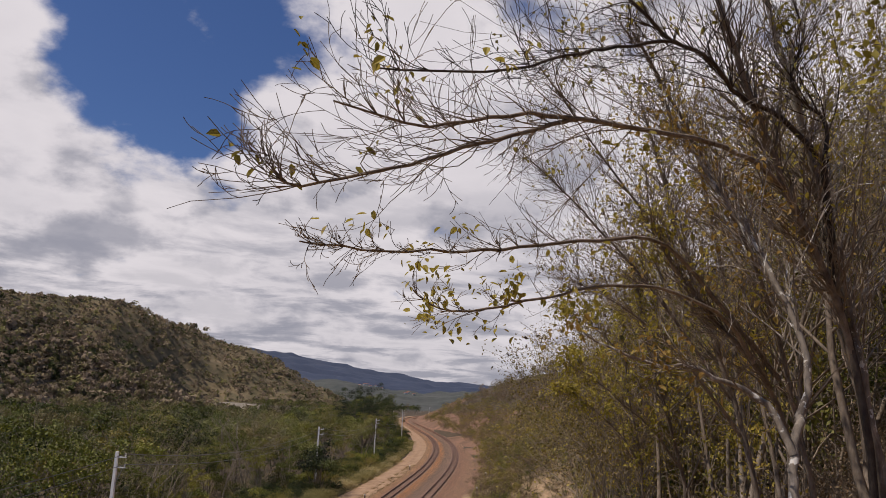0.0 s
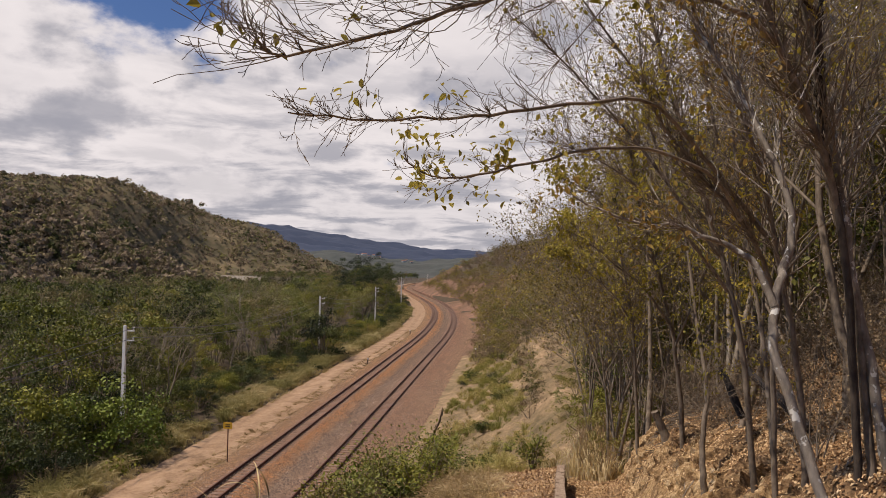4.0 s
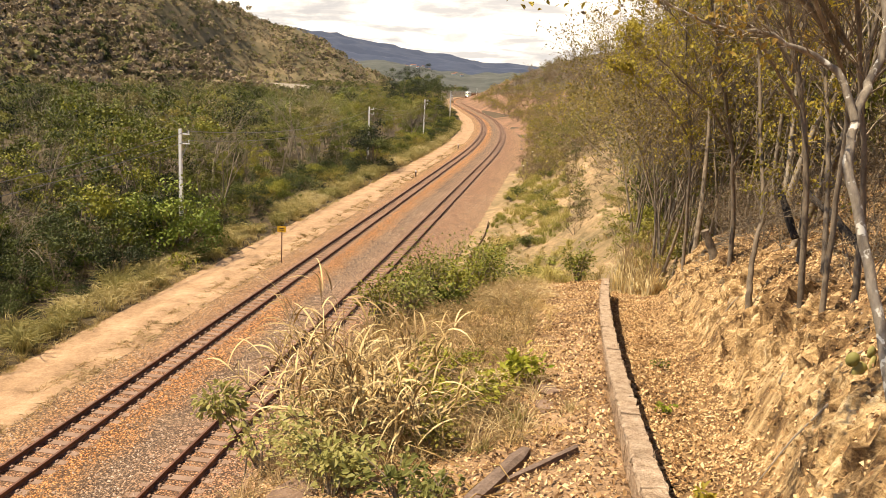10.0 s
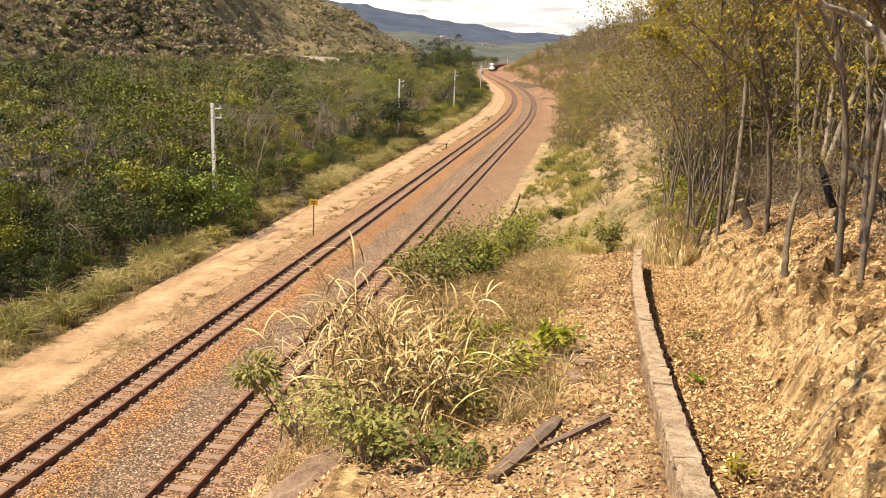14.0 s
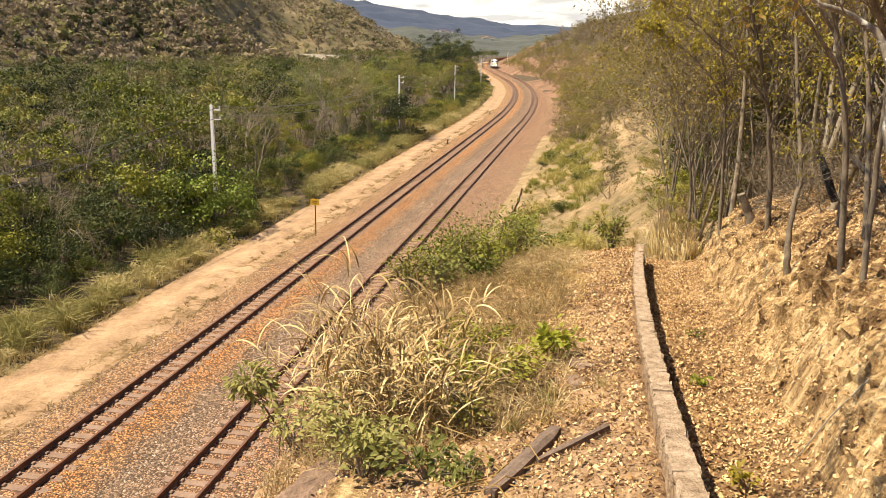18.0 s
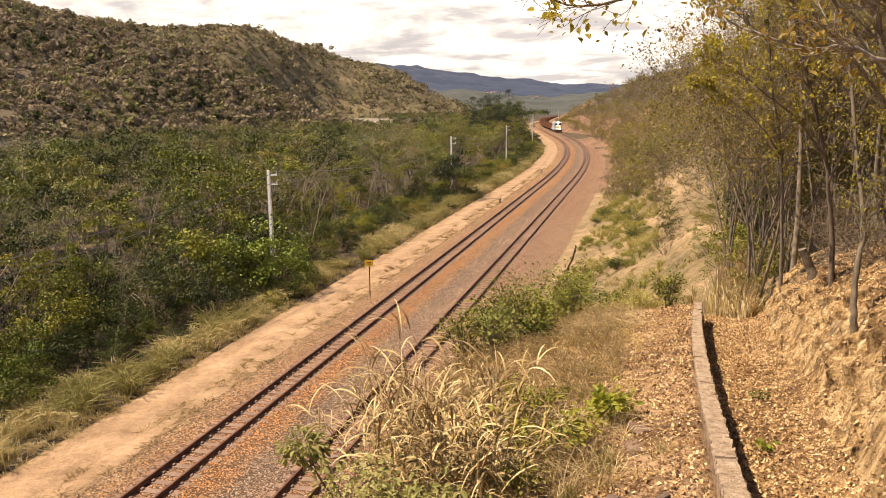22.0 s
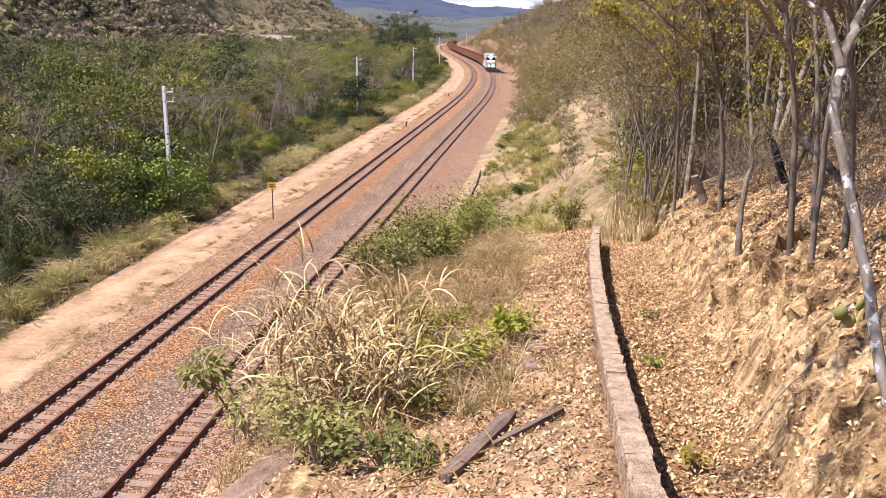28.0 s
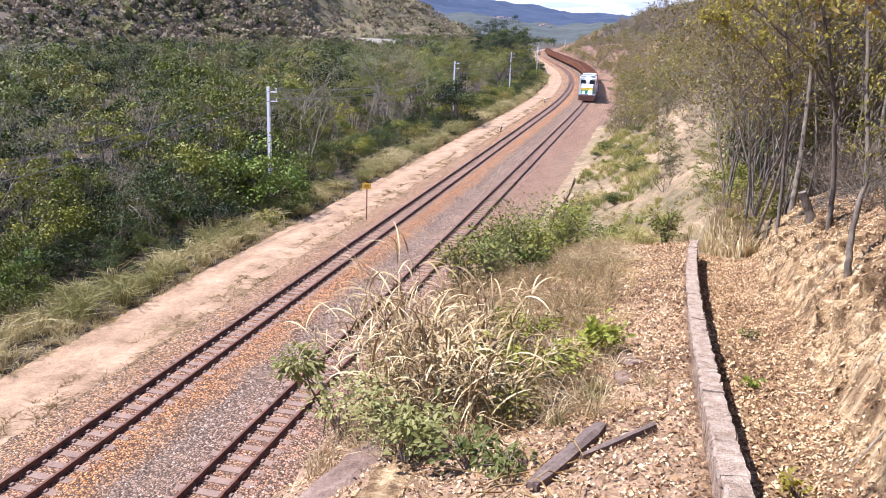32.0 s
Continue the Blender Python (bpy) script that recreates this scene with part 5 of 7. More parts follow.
def stems():
    """Thin upright stems of the thicket, past counting."""
    rng = random.Random(77)
    g = Geo()
    spots = spots_sv(520, (16, 58), (18.2, 36), 78, 0.45)
    zs = ground_z([p[0] for p in spots], [p[1] for p in spots])
    for (x, y), z in zip(spots, zs):
        h = rng.uniform(2.5, 6.5)
        lx, ly = rng.gauss(0, 0.10), rng.gauss(0, 0.10)
        pts = [(x + lx * h * u + rng.gauss(0, 0.05), y + ly * h * u + rng.gauss(0, 0.05), z - 0.1 + h * u) for u in (0, 0.3, 0.6, 1)]
        r = rng.uniform(0.015, 0.04)
        g.tube(pts, [r, r * 0.85, r * 0.6, r * 0.2], 5, cap=False)
        for _ in range(rng.randint(3, 6)):
            u = rng.uniform(0.3, 0.95)
            p = Vector((x + lx * h * u, y + ly * h * u, z - 0.1 + h * u))
            q = p + Vector((rng.gauss(0, 0.5), rng.gauss(0, 0.5), rng.uniform(0.1, 0.9)))
            w = q + Vector((rng.gauss(0, 0.35), rng.gauss(0, 0.35), rng.uniform(-0.1, 0.5)))
            g.tube([p, q, w], [r * 0.45, r * 0.3, 0.004], 3, cap=False)
    tagged(build("thicket", g, M["bark"]), "thicket of thin upright grey stems", "thicket", kind="stuff")


M["grass_weed"] = leafy("brown_weeds", [(0.10, 0.085, 0.028), (0.19, 0.14, 0.055), (0.31, 0.215, 0.10), (0.42, 0.31, 0.16)], 0.25)
M["grass_road"] = leafy("roadside_grass", [(0.12, 0.125, 0.034), (0.23, 0.21, 0.068), (0.38, 0.315, 0.125), (0.56, 0.46, 0.23)], 0.3)
M["grass_bench"] = leafy("bench_grass", [(0.14, 0.15, 0.032), (0.27, 0.255, 0.062), (0.42, 0.36, 0.115), (0.54, 0.45, 0.20)], 0.38)
left_woods()
lone = make_tree(77, 19.0, 0.32, 1, (7, 3), 34, 0.9, 1.7, M["bark"], M["leaf_deep"], "tall lone tree standing on the hill's shoulder", cut=0.82, fine=True)
ridge = hill_pts[int(np.argmin((np.degrees(np.arctan2(hill_pts[:, 0], hill_pts[:, 1])) + 13.1) ** 2 + (np.degrees(np.arctan2(hill_pts[:, 2] - 11.4, hill_pts[:, 1])) - 1.1) ** 2))]
lone.matrix_basis = pose(float(ridge[0]), float(ridge[1]), float(ridge[2]) - 0.5)
right_woods()

belt = lambda s, v: noise.noise((s * 0.13, v * 0.3, 9.0)) > -0.22
grass_field("roadside_grass", "tall tan and olive grass clumps along the sandy road", spots_sv(400, (3, 230), (-8.7, -6.3), 17, 0.6, 1.4, keep=belt), M["grass_road"], 18, 130, 1.25, 0.017, 0.50)
grass_field("roadside_fringe", "low dry grass at the road's edge", spots_sv(420, (3, 160), (-6.4, -5.5), 16, 0.25, 1.4), M["grass_tan"], 15, 30, 0.45, 0.010, 0.7)
grass_field("verge_grass", "thin grey-green grass on the road's verge", spots_sv(1300, (2, 150), (-3.5, -2.25), 19, 0.10, 1.4, keep=lambda s, v: noise.noise((s * 0.35, v * 1.2, 6.0)) > -0.1), M["grass_weed"], 20, 16, 0.34, 0.012, 0.8)
patchy = lambda s, v: noise.noise((s * 0.16, v * 0.45, 3.0)) > -0.12
grass_field("bench_grass", "yellow-green grass in patches on the bench above the drain", spots_sv(900, (22, 120), (9.7, 15.4), 21, 0.3, 1.3, keep=patchy), M["grass_bench"], 22, 34, 0.62, 0.011, 0.45)
grass_field("slope_grass", "thin tan grass on the slope above the line", spots_sv(420, (22, 190), (9.8, 17.0), 23, 0.4, 1.3), M["grass_tan"], 24, 26, 0.5, 0.010, 0.7)


# ---- the near slope ----
M["cane_straw"] = pieces("dry_cane_blades", [(0.12, 0.070, 0.030), (0.25, 0.160, 0.064), (0.40, 0.285, 0.122), (0.54, 0.41, 0.20), (0.70, 0.57, 0.33)], 0.5, 2.0, 0.6)
M["stalk"] = leafy("brown_grass_stalks", [(0.12, 0.07, 0.03), (0.22, 0.14, 0.065), (0.36, 0.25, 0.12)], 0.1, 0.6)

def on_ground(s, v, lift=0.0):
    x, y = W(s, v)
    return Vector((float(x), float(y), float(ground_z(x, y)[0]) + lift))


def fallen_leaves():
    rng = np.random.default_rng(31)
    n = 190000
    s = 3.5 + 21 * rng.random(n) ** 1.05
    d = rng.uniform(-4.2, 6.8, n)
    v = wall_v(s) + d
    e = d - bank_foot(s)
    # thick in the gully and beside the wall, thin on the steep bank
    keep = rng.random(n) < np.where(e < -0.02, np.interp(d, [-4.2, -2.5, -1.0, -0.15, -0.1, 0.12, 0.13, 3], [0.4, 0.6, 0.8, 0.85, 0.0, 0.0, 1, 1]) * np.where(d < 0, np.interp(s, [5, 10], [0.5, 1.0]), 1.0), np.interp(e, [0, 0.05, 0.5, 0.8, 6], [1, 0.30, 0.35, 0.85, 0.85]))
    s, v = s[keep], v[keep]
    x, y = W(s, v)
    z = ground_z(x, y)
    n = len(x)
    a = rng.uniform(0, 2 * np.pi, n)
    t = np.stack([np.cos(a), np.sin(a), rng.normal(0, 0.42, n)], 1)
    b = np.stack([-np.sin(a), np.cos(a), rng.normal(0, 0.60, n)], 1)
    L, Wd = rng.uniform(0.010, 0.034, (n, 1)), rng.uniform(0.006, 0.018, (n, 1))
    c = np.stack([x, y, z + rng.uniform(0.004, 0.034, n)], 1)
    curl = np.stack([np.zeros(n), np.zeros(n), rng.uniform(0.0, 0.02, n)], 1)
    g = Geo()
    g.quads(np.stack([c - t * L, c - b * Wd + curl, c + t * L, c + b * Wd + curl], 1))
    tagged(build("fallen_leaves", g, M["leaf_dry"]), "carpet of dry tan fallen leaves", "leaf litter", kind="stuff")


def clods():
    """Loose stones and clods on the bank and the shelf."""
    rng = random.Random(32)
    g = Geo()
    spots = []
    for _ in range(900):
        s = rng.uniform(4, 24)
        d = rng.choice([rng.uniform(0, 1.2), rng.uniform(0, 2.0), rng.uniform(-0.4, 0.3), rng.uniform(1, 5)]) + float(bank_foot(s)) if rng.random() < 0.75 else rng.uniform(-4, -0.3)
        spots.append((s, float(wall_v(s)) + d))
    xy = [W(s, v) for s, v in spots]
    zs = ground_z([p[0] for p in xy], [p[1] for p in xy])
    for (x, y), z in zip(xy, zs):
        r = 0.015 + 0.06 * rng.random() ** 3
        vs = []
        for k in range(8):
            q = Vector(((k & 1) * 2 - 1, (k >> 1 & 1) * 2 - 1, (k >> 2 & 1) * 2 - 1)) * r * 0.62
            vs.append((float(x) + q.x * rng.uniform(0.7, 1.5), float(y) + q.y * rng.uniform(0.7, 1.5), z + q.z * rng.uniform(0.5, 1.0)))
        g.add(vs, [(0, 2, 3, 1), (4, 5, 7, 6), (0, 1, 5, 4), (2, 6, 7, 3), (0, 4, 6, 2), (1, 3, 7, 5)])
    tagged(build("clods", g, M["bank"]), "loose clods and stones on the eroded bank", "stones", kind="stuff")


def arching_grass(name, label, at, seed, blades, tall, wide, reach, mat):
    """A clump of long blades that rise, arch over and hang."""
    rng = random.Random(seed)
    t = tagged(new(name), label, "grass clump")
    t.matrix_basis = pose(*at)
    g = Geo()
    for _ in range(blades):
        a = rng.uniform(0, 2 * math.pi)
        r0 = abs(rng.gauss(0, reach * 0.30))
        p = Vector((r0 * math.cos(a), r0 * math.sin(a), -0.1))
        b = a + rng.gauss(0, 0.5)
        h = tall * rng.uniform(0.45, 1.05)
        out = reach * rng.uniform(0.1, 0.7)
        side = Vector((-math.sin(b), math.cos(b), rng.gauss(0, 0.3))).normalized()
        fold = rng.uniform(0.6, 1.0) if rng.random() < 0.35 else rng.uniform(1.1, 1.65)
        chain = []
        for i in range(7):
            u = i / 6
            z = h * (u * 1.55 - 0.95 * fold * u * u * u)
            o = out * u ** 1.6
            chain.append(p + Vector((math.cos(b + 0.5 * u) * o, math.sin(b + 0.5 * u) * o, z)))
        w = wide * rng.uniform(0.4, 1.25)
        vs = []
        for i, c in enumerate(chain):
            ww = w * (1 - (i / 6) ** 2.2) * (0.55 + 0.45 * min(1, i / 2)) + 0.001
            vs += [tuple(c - side * ww), tuple(c + side * ww)]
        g.add(vs, [(2 * i, 2 * i + 1, 2 * i + 3, 2 * i + 2) for i in range(6)])
    part("blade", g, mat, t)["kind"] = "stuff"
    g = Geo()
    for _ in range(blades // 3):
        a = rng.uniform(0, 2 * math.pi)
        r0 = abs(rng.gauss(0, reach * 0.22))
        p = Vector((r0 * math.cos(a), r0 * math.sin(a), -0.1))
        q = p + Vector((rng.gauss(0, reach * 0.30), rng.gauss(0, reach * 0.30), tall * rng.uniform(0.5, 1.3)))
        m = p.lerp(q, 0.5) + Vector((rng.gauss(0, 0.05), rng.gauss(0, 0.05), 0.14 * tall))
        k = min(1.0, tall)
        g.tube([p, m, q], [0.006 * k, 0.005 * k, 0.002 * k], 3, cap=False)
    part("stalk", g, M["stalk"], t)["kind"] = "stuff"
    return t


def cane_clump(label, at, seed, canes, tall, spread, mat):
    """Dry cane grass: leaning canes, each with long strap leaves that arch over and hang."""
    rng = random.Random(seed)
    t = tagged(new("dry_grass_clump"), label, "grass clump")
    t.matrix_basis = pose(*at)
    stalk, straps = Geo(), Geo()
    for _ in range(canes):
        a = rng.uniform(0, 2 * math.pi)
        r0 = abs(rng.gauss(0, spread * 0.30))
        base = Vector((r0 * math.cos(a), r0 * math.sin(a), -0.1))
        b = a + rng.gauss(0, 0.6)
        h = tall * rng.uniform(0.45, 1.08)
        lean = abs(rng.gauss(0.10, 0.30))
        way = Vector((math.cos(b), math.sin(b), 0))
        line = [base + way * (lean * h * u ** 1.7) + Vector((rng.gauss(0, 0.01), rng.gauss(0, 0.01), h * u * (1 - 0.22 * lean * u))) for u in (0, 0.2, 0.4, 0.6, 0.8, 1.0)]
        stalk.tube(line, [0.007, 0.0065, 0.006, 0.005, 0.0035, 0.002], 4, cap=False)
        for _ in range(rng.randint(6, 9)):
            u = rng.uniform(0.22, 1.0) * 4.99
            p = line[int(u)].lerp(line[int(u) + 1], u - int(u))
            c = b + rng.gauss(0, 1.3)
            out = Vector((math.cos(c), math.sin(c), 0))
            side = Vector((-math.sin(c), math.cos(c), rng.gauss(0, 0.35))).normalized()
            length = rng.uniform(0.30, 0.80) * min(1.0, tall / 1.3)
            rise, drop = radians(rng.uniform(25, 78)), radians(rng.uniform(55, 150))
            w = rng.uniform(0.005, 0.015)
            n = 7
            vs = []
            turn = rng.gauss(0, 0.25)
            for i in range(n + 1):
                k = i / n
                ww = w * (1 - k ** 2.4) * (0.5 + 0.5 * min(1, i / 2)) + 0.0008
                vs += [tuple(p - side * ww), tuple(p + side * ww)]
                ang = rise - drop * k ** 1.25
                p = p + (out * math.cos(ang) + Vector((0, 0, math.sin(ang)))) * (length / n)
                side = (side + Vector((0, 0, turn * 0.4))).normalized()
            straps.add(vs, [(2 * i, 2 * i + 1, 2 * i + 3, 2 * i + 2) for i in range(n)])
    part("cane", stalk, M["stalk"], t)["kind"] = "stuff"
    part("blade", straps, mat, t)["kind"] = "stuff"
    return t


def leafy_shoot(label, at, crown, seed, count, radius, leaf, mat):
    """Slender stems that rise from the slope and carry a head of broad leaves."""
    rng, nr = random.Random(seed), np.random.default_rng(seed)
    t = tagged(new("shrub"), label, "shrub")
    t.matrix_basis = Matrix.Translation(at)
    top = Vector(crown) - Vector(at)
    g, ends = Geo(), []
    for _ in range(7):
        q = top + Vector((rng.gauss(0, radius * 0.6), rng.gauss(0, radius * 0.6), rng.gauss(0, radius * 0.45)))
        m = Vector((q.x * 0.35 + rng.gauss(0, 0.06), q.y * 0.35 + rng.gauss(0, 0.06), q.z * 0.55))
        g.tube([(rng.gauss(0, 0.05), rng.gauss(0, 0.05), -0.1), m, q], [0.013, 0.009, 0.004], 5, cap=False)
        ends.append((m, q))
    part("stem", g, M["bark"], t)
    pts = []
    for _ in range(count):
        m, q = ends[rng.randrange(len(ends))]
        c = m.lerp(q, rng.uniform(0.62, 1.05))
        pts.append((c.x + rng.gauss(0, radius * 0.28), c.y + rng.gauss(0, radius * 0.28), c.z + rng.gauss(0, radius * 0.22)))
    pts = np.array(pts)
    out = pts - np.array([top.x, top.y, top.z - 0.1]) + nr.normal(size=pts.shape) * radius * 0.5
    lg = Geo()
    folded_leaves(lg, nr, pts, out, leaf)
    part("foliage", lg, mat, t)
    return t


def folded_leaves(geo, nr, pts, out, leaf):
    """Pointed oval leaves, each two halves folded along the rib."""
    n = len(pts)
    out = out / (np.linalg.norm(out, axis=1, keepdims=True) + 1e-9)
    nrm = np.stack([nr.normal(0, 0.5, n), nr.normal(0, 0.5, n), np.ones(n)], 1)
    b = np.cross(nrm, out)
    b /= np.linalg.norm(b, axis=1, keepdims=True) + 1e-9
    L = leaf * nr.uniform(0.5, 1.25, (n, 1))
    up = np.cross(out, b)
    up *= np.sign(up[:, 2:3] + 1e-9)
    tip = pts + out * L - up * L * 0.16
    o = len(geo.v)
    e = [pts]
    for sgn in (1, -1):
        e += [pts + out * L * 0.28 + b * L * 0.27 * sgn + up * L * 0.09, pts + out * L * 0.66 + b * L * 0.24 * sgn + up * L * 0.04]
    e.append(tip)
    geo.v.extend(map(tuple, np.stack(e, 1).reshape(-1, 3).tolist()))
    for i in range(n):
        k = o + 6 * i
        geo.f += [(k, k + 1, k + 2, k + 5), (k, k + 5, k + 4, k + 3)]
    geo.m.extend([0] * 2 * n)


def broad_shrub(name, label, at, seed, count, radius, height, leaf, mat, stems=9, category="shrub"):
    """A low shrub: leaves facing outwards and up on short stems."""
    rng, nr = random.Random(seed), np.random.default_rng(seed)
    t = tagged(new(name), label, category)
    t.matrix_basis = pose(*at)
    g = Geo()
    ends = []
    for _ in range(stems):
        a = rng.uniform(0, 2 * math.pi)
        r = radius * rng.uniform(0.3, 0.95)
        q = Vector((r * math.cos(a), r * math.sin(a), height * rng.uniform(0.45, 1.0)))
        m = Vector((q.x * 0.4, q.y * 0.4, q.z * 0.6))
        g.tube([(0, 0, -0.08), m, q], [0.010, 0.008, 0.004], 4, cap=False)
        ends += [(m, q)]
    part("stem", g, M["bark"], t)
    n = count
    pts = np.zeros((n, 3))
    for i in range(n):
        m, q = ends[rng.randrange(len(ends))]
        c = m.lerp(q, rng.uniform(0.1, 1.1)) + Vector((rng.gauss(0, radius * 0.2), rng.gauss(0, radius * 0.2), rng.gauss(0, height * 0.12)))
        pts[i] = (c.x, c.y, max(0.02, c.z))
    out = pts * (1, 1, 0.3) + nr.normal(size=(n, 3)) * radius * 0.4
    out[:, 2] -= 0.15 * radius
    lg = Geo()
    folded_leaves(lg, nr, pts, out, leaf)
    part("foliage", lg, mat, t)
    return t


def near_plants():
    for (gs, gv), seed, canes, tall, reach, label in (
            ((10.3, 11.9), 41, 68, 1.75, 1.5, "tall clump of dry straw-coloured cane grass with hanging leaves"),
            ((9.4, 12.2), 44, 60, 1.45, 1.3, "tall clump of dry cane grass with broad hanging blades"),
            ((9.0, 12.8), 42, 30, 1.15, 0.9, "upright clump of dry pale grass with broad blades"),
            ((10.9, 11.4), 43, 34, 1.55, 1.3, "dry straw-coloured cane grass at the slope's edge"),
            ((10.5, 12.7), 45, 14, 1.5, 0.9, "sparse dry cane grass among green shrubs")):
        cane_clump(label, on_ground(gs, gv), seed, canes, tall, reach, M["cane_straw"])
    leafy_shoot("leafy shoot with pale green leaves rising over the slope's edge", on_ground(10.3, 10.7), (-1.80, 9.25, 7.47), 56, 260, 0.26, 0.10, M["leaf_pale"])
    leafy_shoot("leafy shrub with pale leaves hanging over the slope's edge", on_ground(9.6, 11.1), (-1.30, 8.75, 7.15), 57, 170, 0.30, 0.09, M["leaf_pale"])
    for (s, v), seed, n, r, h, leaf, mat, label in (
            ((8.3, 12.25), 51, 620, 0.58, 0.7, 0.088, "leaf_pale", "low leafy shrub with pale green leaves below the dry grass"),
            ((7.75, 13.0), 52, 230, 0.42, 0.34, 0.085, "leaf_pale", "sprawling pale green shrub at the edge"),
            ((7.5, 13.35), 53, 200, 0.3, 0.22, 0.06, "leaf_pale", "small pale green shrub in the litter"),
            ((9.9, 13.25), 54, 720, 0.6, 0.62, 0.07, "leaf_green", "dark green shrub beside the dry grass"),
            ((8.9, 13.15), 48, 700, 0.45, 0.45, 0.05, "leaf_olive", "olive shrub growing through the dry grass"),
            ((9.2, 11.7), 49, 480, 0.6, 0.75, 0.08, "leaf_pale", "pale green creeper at the foot of the dry grass"),
            ((11.4, 12.9), 55, 700, 0.55, 0.55, 0.055, "leaf_green", "small green shrub on the slope"),
            ((10.82, 13.93), 58, 300, 0.30, 0.42, 0.095, "leaf_bright", "bright yellow-green leafy bush in the leaf litter"),
            ((10.35, 13.62), 59, 60, 0.16, 0.22, 0.075, "leaf_yellow", "small yellowing bush in the leaf litter"),
            ((10.18, 15.62), 60, 46, 0.11, 0.16, 0.06, "leaf_bright", "small green seedling in the gully"),
            ((7.25, 15.55), 61, 60, 0.14, 0.2, 0.06, "leaf_yellow", "small yellow-green seedling in the gully"),
            ((12.6, 15.9), 62, 40, 0.12, 0.15, 0.06, "leaf_green", "small green seedling at the bank's foot")):
        broad_shrub("shrub" if r > 0.2 else "seedling", label, on_ground(s, v), seed, n, r, h, leaf, M[mat], 9 if r > 0.2 else 5, "shrub" if r > 0.2 else "seedling")
    for (s, v), seed, tall, mat in (((9.3, 14.0), 71, 0.30, "grass_olive"), ((9.4, 14.55), 72, 0.24, "grass_tan"), ((13.5, 13.6), 73, 0.35, "grass_tan"), ((12.4, 13.2), 74, 0.4, "grass_tan"), ((8.6, 13.7), 75, 0.25, "grass_olive"), ((15.8, 13.3), 76, 0.4, "grass_tan"), ((17.5, 13.8), 77, 0.4, "grass_olive")):
        arching_grass("grass_tuft", "small tuft of thin dry grass in the litter", on_ground(s, v), seed, 110, tall, 0.006, tall * 0.9, M[mat])
    for (s, v), seed, tall in (((24.5, 17.0), 81, 1.5), ((26.0, 16.6), 82, 1.6), ((23.0, 16.5), 83, 1.1), ((27.5, 17.4), 84, 1.5), ((22.2, 16.9), 85, 1.0)):
        arching_grass("dry_grass_clump", "tall dry yellow grass by the end of the wall", on_ground(s, v), seed, 260, tall, 0.016, 0.6, M["straw"])
    rng = random.Random(90)
    for s, v, r, h in ((21.5, 12.4, 0.9, 1.1), (22.8, 11.5, 1.0, 1.2), (23.8, 12.6, 1.0, 1.1), (25.2, 11.2, 1.1, 1.3), (26.5, 12.2, 1.0, 1.2), (24.6, 13.6, 0.5, 0.5), (21.0, 11.2, 0.8, 1.0), (27.8, 11.2, 0.9, 1.1), (20.2, 12.6, 0.7, 0.8), (19.6, 11.4, 0.7, 0.9), (22.5, 15.0, 0.5, 0.7), (18.6, 11.6, 0.8, 0.8), (17.4, 11.2, 0.7, 0.8), (18.0, 12.4, 0.6, 0.6), (16.4, 11.5, 0.6, 0.6), (15.4, 11.1, 0.55, 0.7), (16.9, 12.3, 0.4, 0.4)):
        broad_shrub("shrub", "green shrub on the slope below the wall", on_ground(s, v), rng.randrange(999), 620, r * 0.9, h * 1.4, 0.085, M[("leaf_green", "leaf_olive", "leaf_sage", "leaf_green")[rng.randrange(4)]], 22)
    base = [broad_shrub("shrub", "low dark green shrub on the bare bench", on_ground(50 + 9 * k, 13 + k), 95 + k, 520, 0.8, 0.8, 0.10, M["leaf_green"], 12) for k in range(2)]
    for _ in range(26):
        s, v = rng.uniform(28, 105), rng.uniform(10.4, 17.0)
        copy_thing(base[rng.randrange(2)], Matrix.Translation(on_ground(s, v)) @ pose(0, 0, 0, 0, 0, rng.uniform(0, 360)) @ Matrix.Diagonal((rng.uniform(0.4, 1.7), rng.uniform(0.4, 1.7), rng.uniform(0.35, 1.2), 1)))


def board(name, label, a, b, wide, thick, mat, seed, category):
    """A worn board or branch from a to b, split and uneven."""
    rng = random.Random(seed)
    a, b = Vector(a), Vector(b)
    ax = (b - a).normalized()
    side = ax.cross(Vector((0, 0, 1))).normalized()
    top = side.cross(ax)
    g = Geo()
    vs, n = [], 7
    for i in range(n):
        c = a.lerp(b, i / (n - 1))
        k = (0.75 if i in (0, n - 1) else 1.0) * rng.uniform(0.9, 1.08)
        for p, q in ((-0.5, 0), (-0.46, 0.9), (-0.1, 1.05), (0.12, 0.96), (0.45, 0.85), (0.5, 0)):
            vs.append(tuple(c + side * (p * wide * k) + top * (q * thick * rng.uniform(0.85, 1.1))))
    fs = [tuple(range(5, -1, -1)), tuple(range((n - 1) * 6, n * 6))] + [(i * 6 + j, i * 6 + (j + 1) % 6, (i + 1) * 6 + (j + 1) % 6, (i + 1) * 6 + j) for i in range(n - 1) for j in range(6)]
    g.add(vs, fs)
    return tagged(build(name, g, mat), label, category)


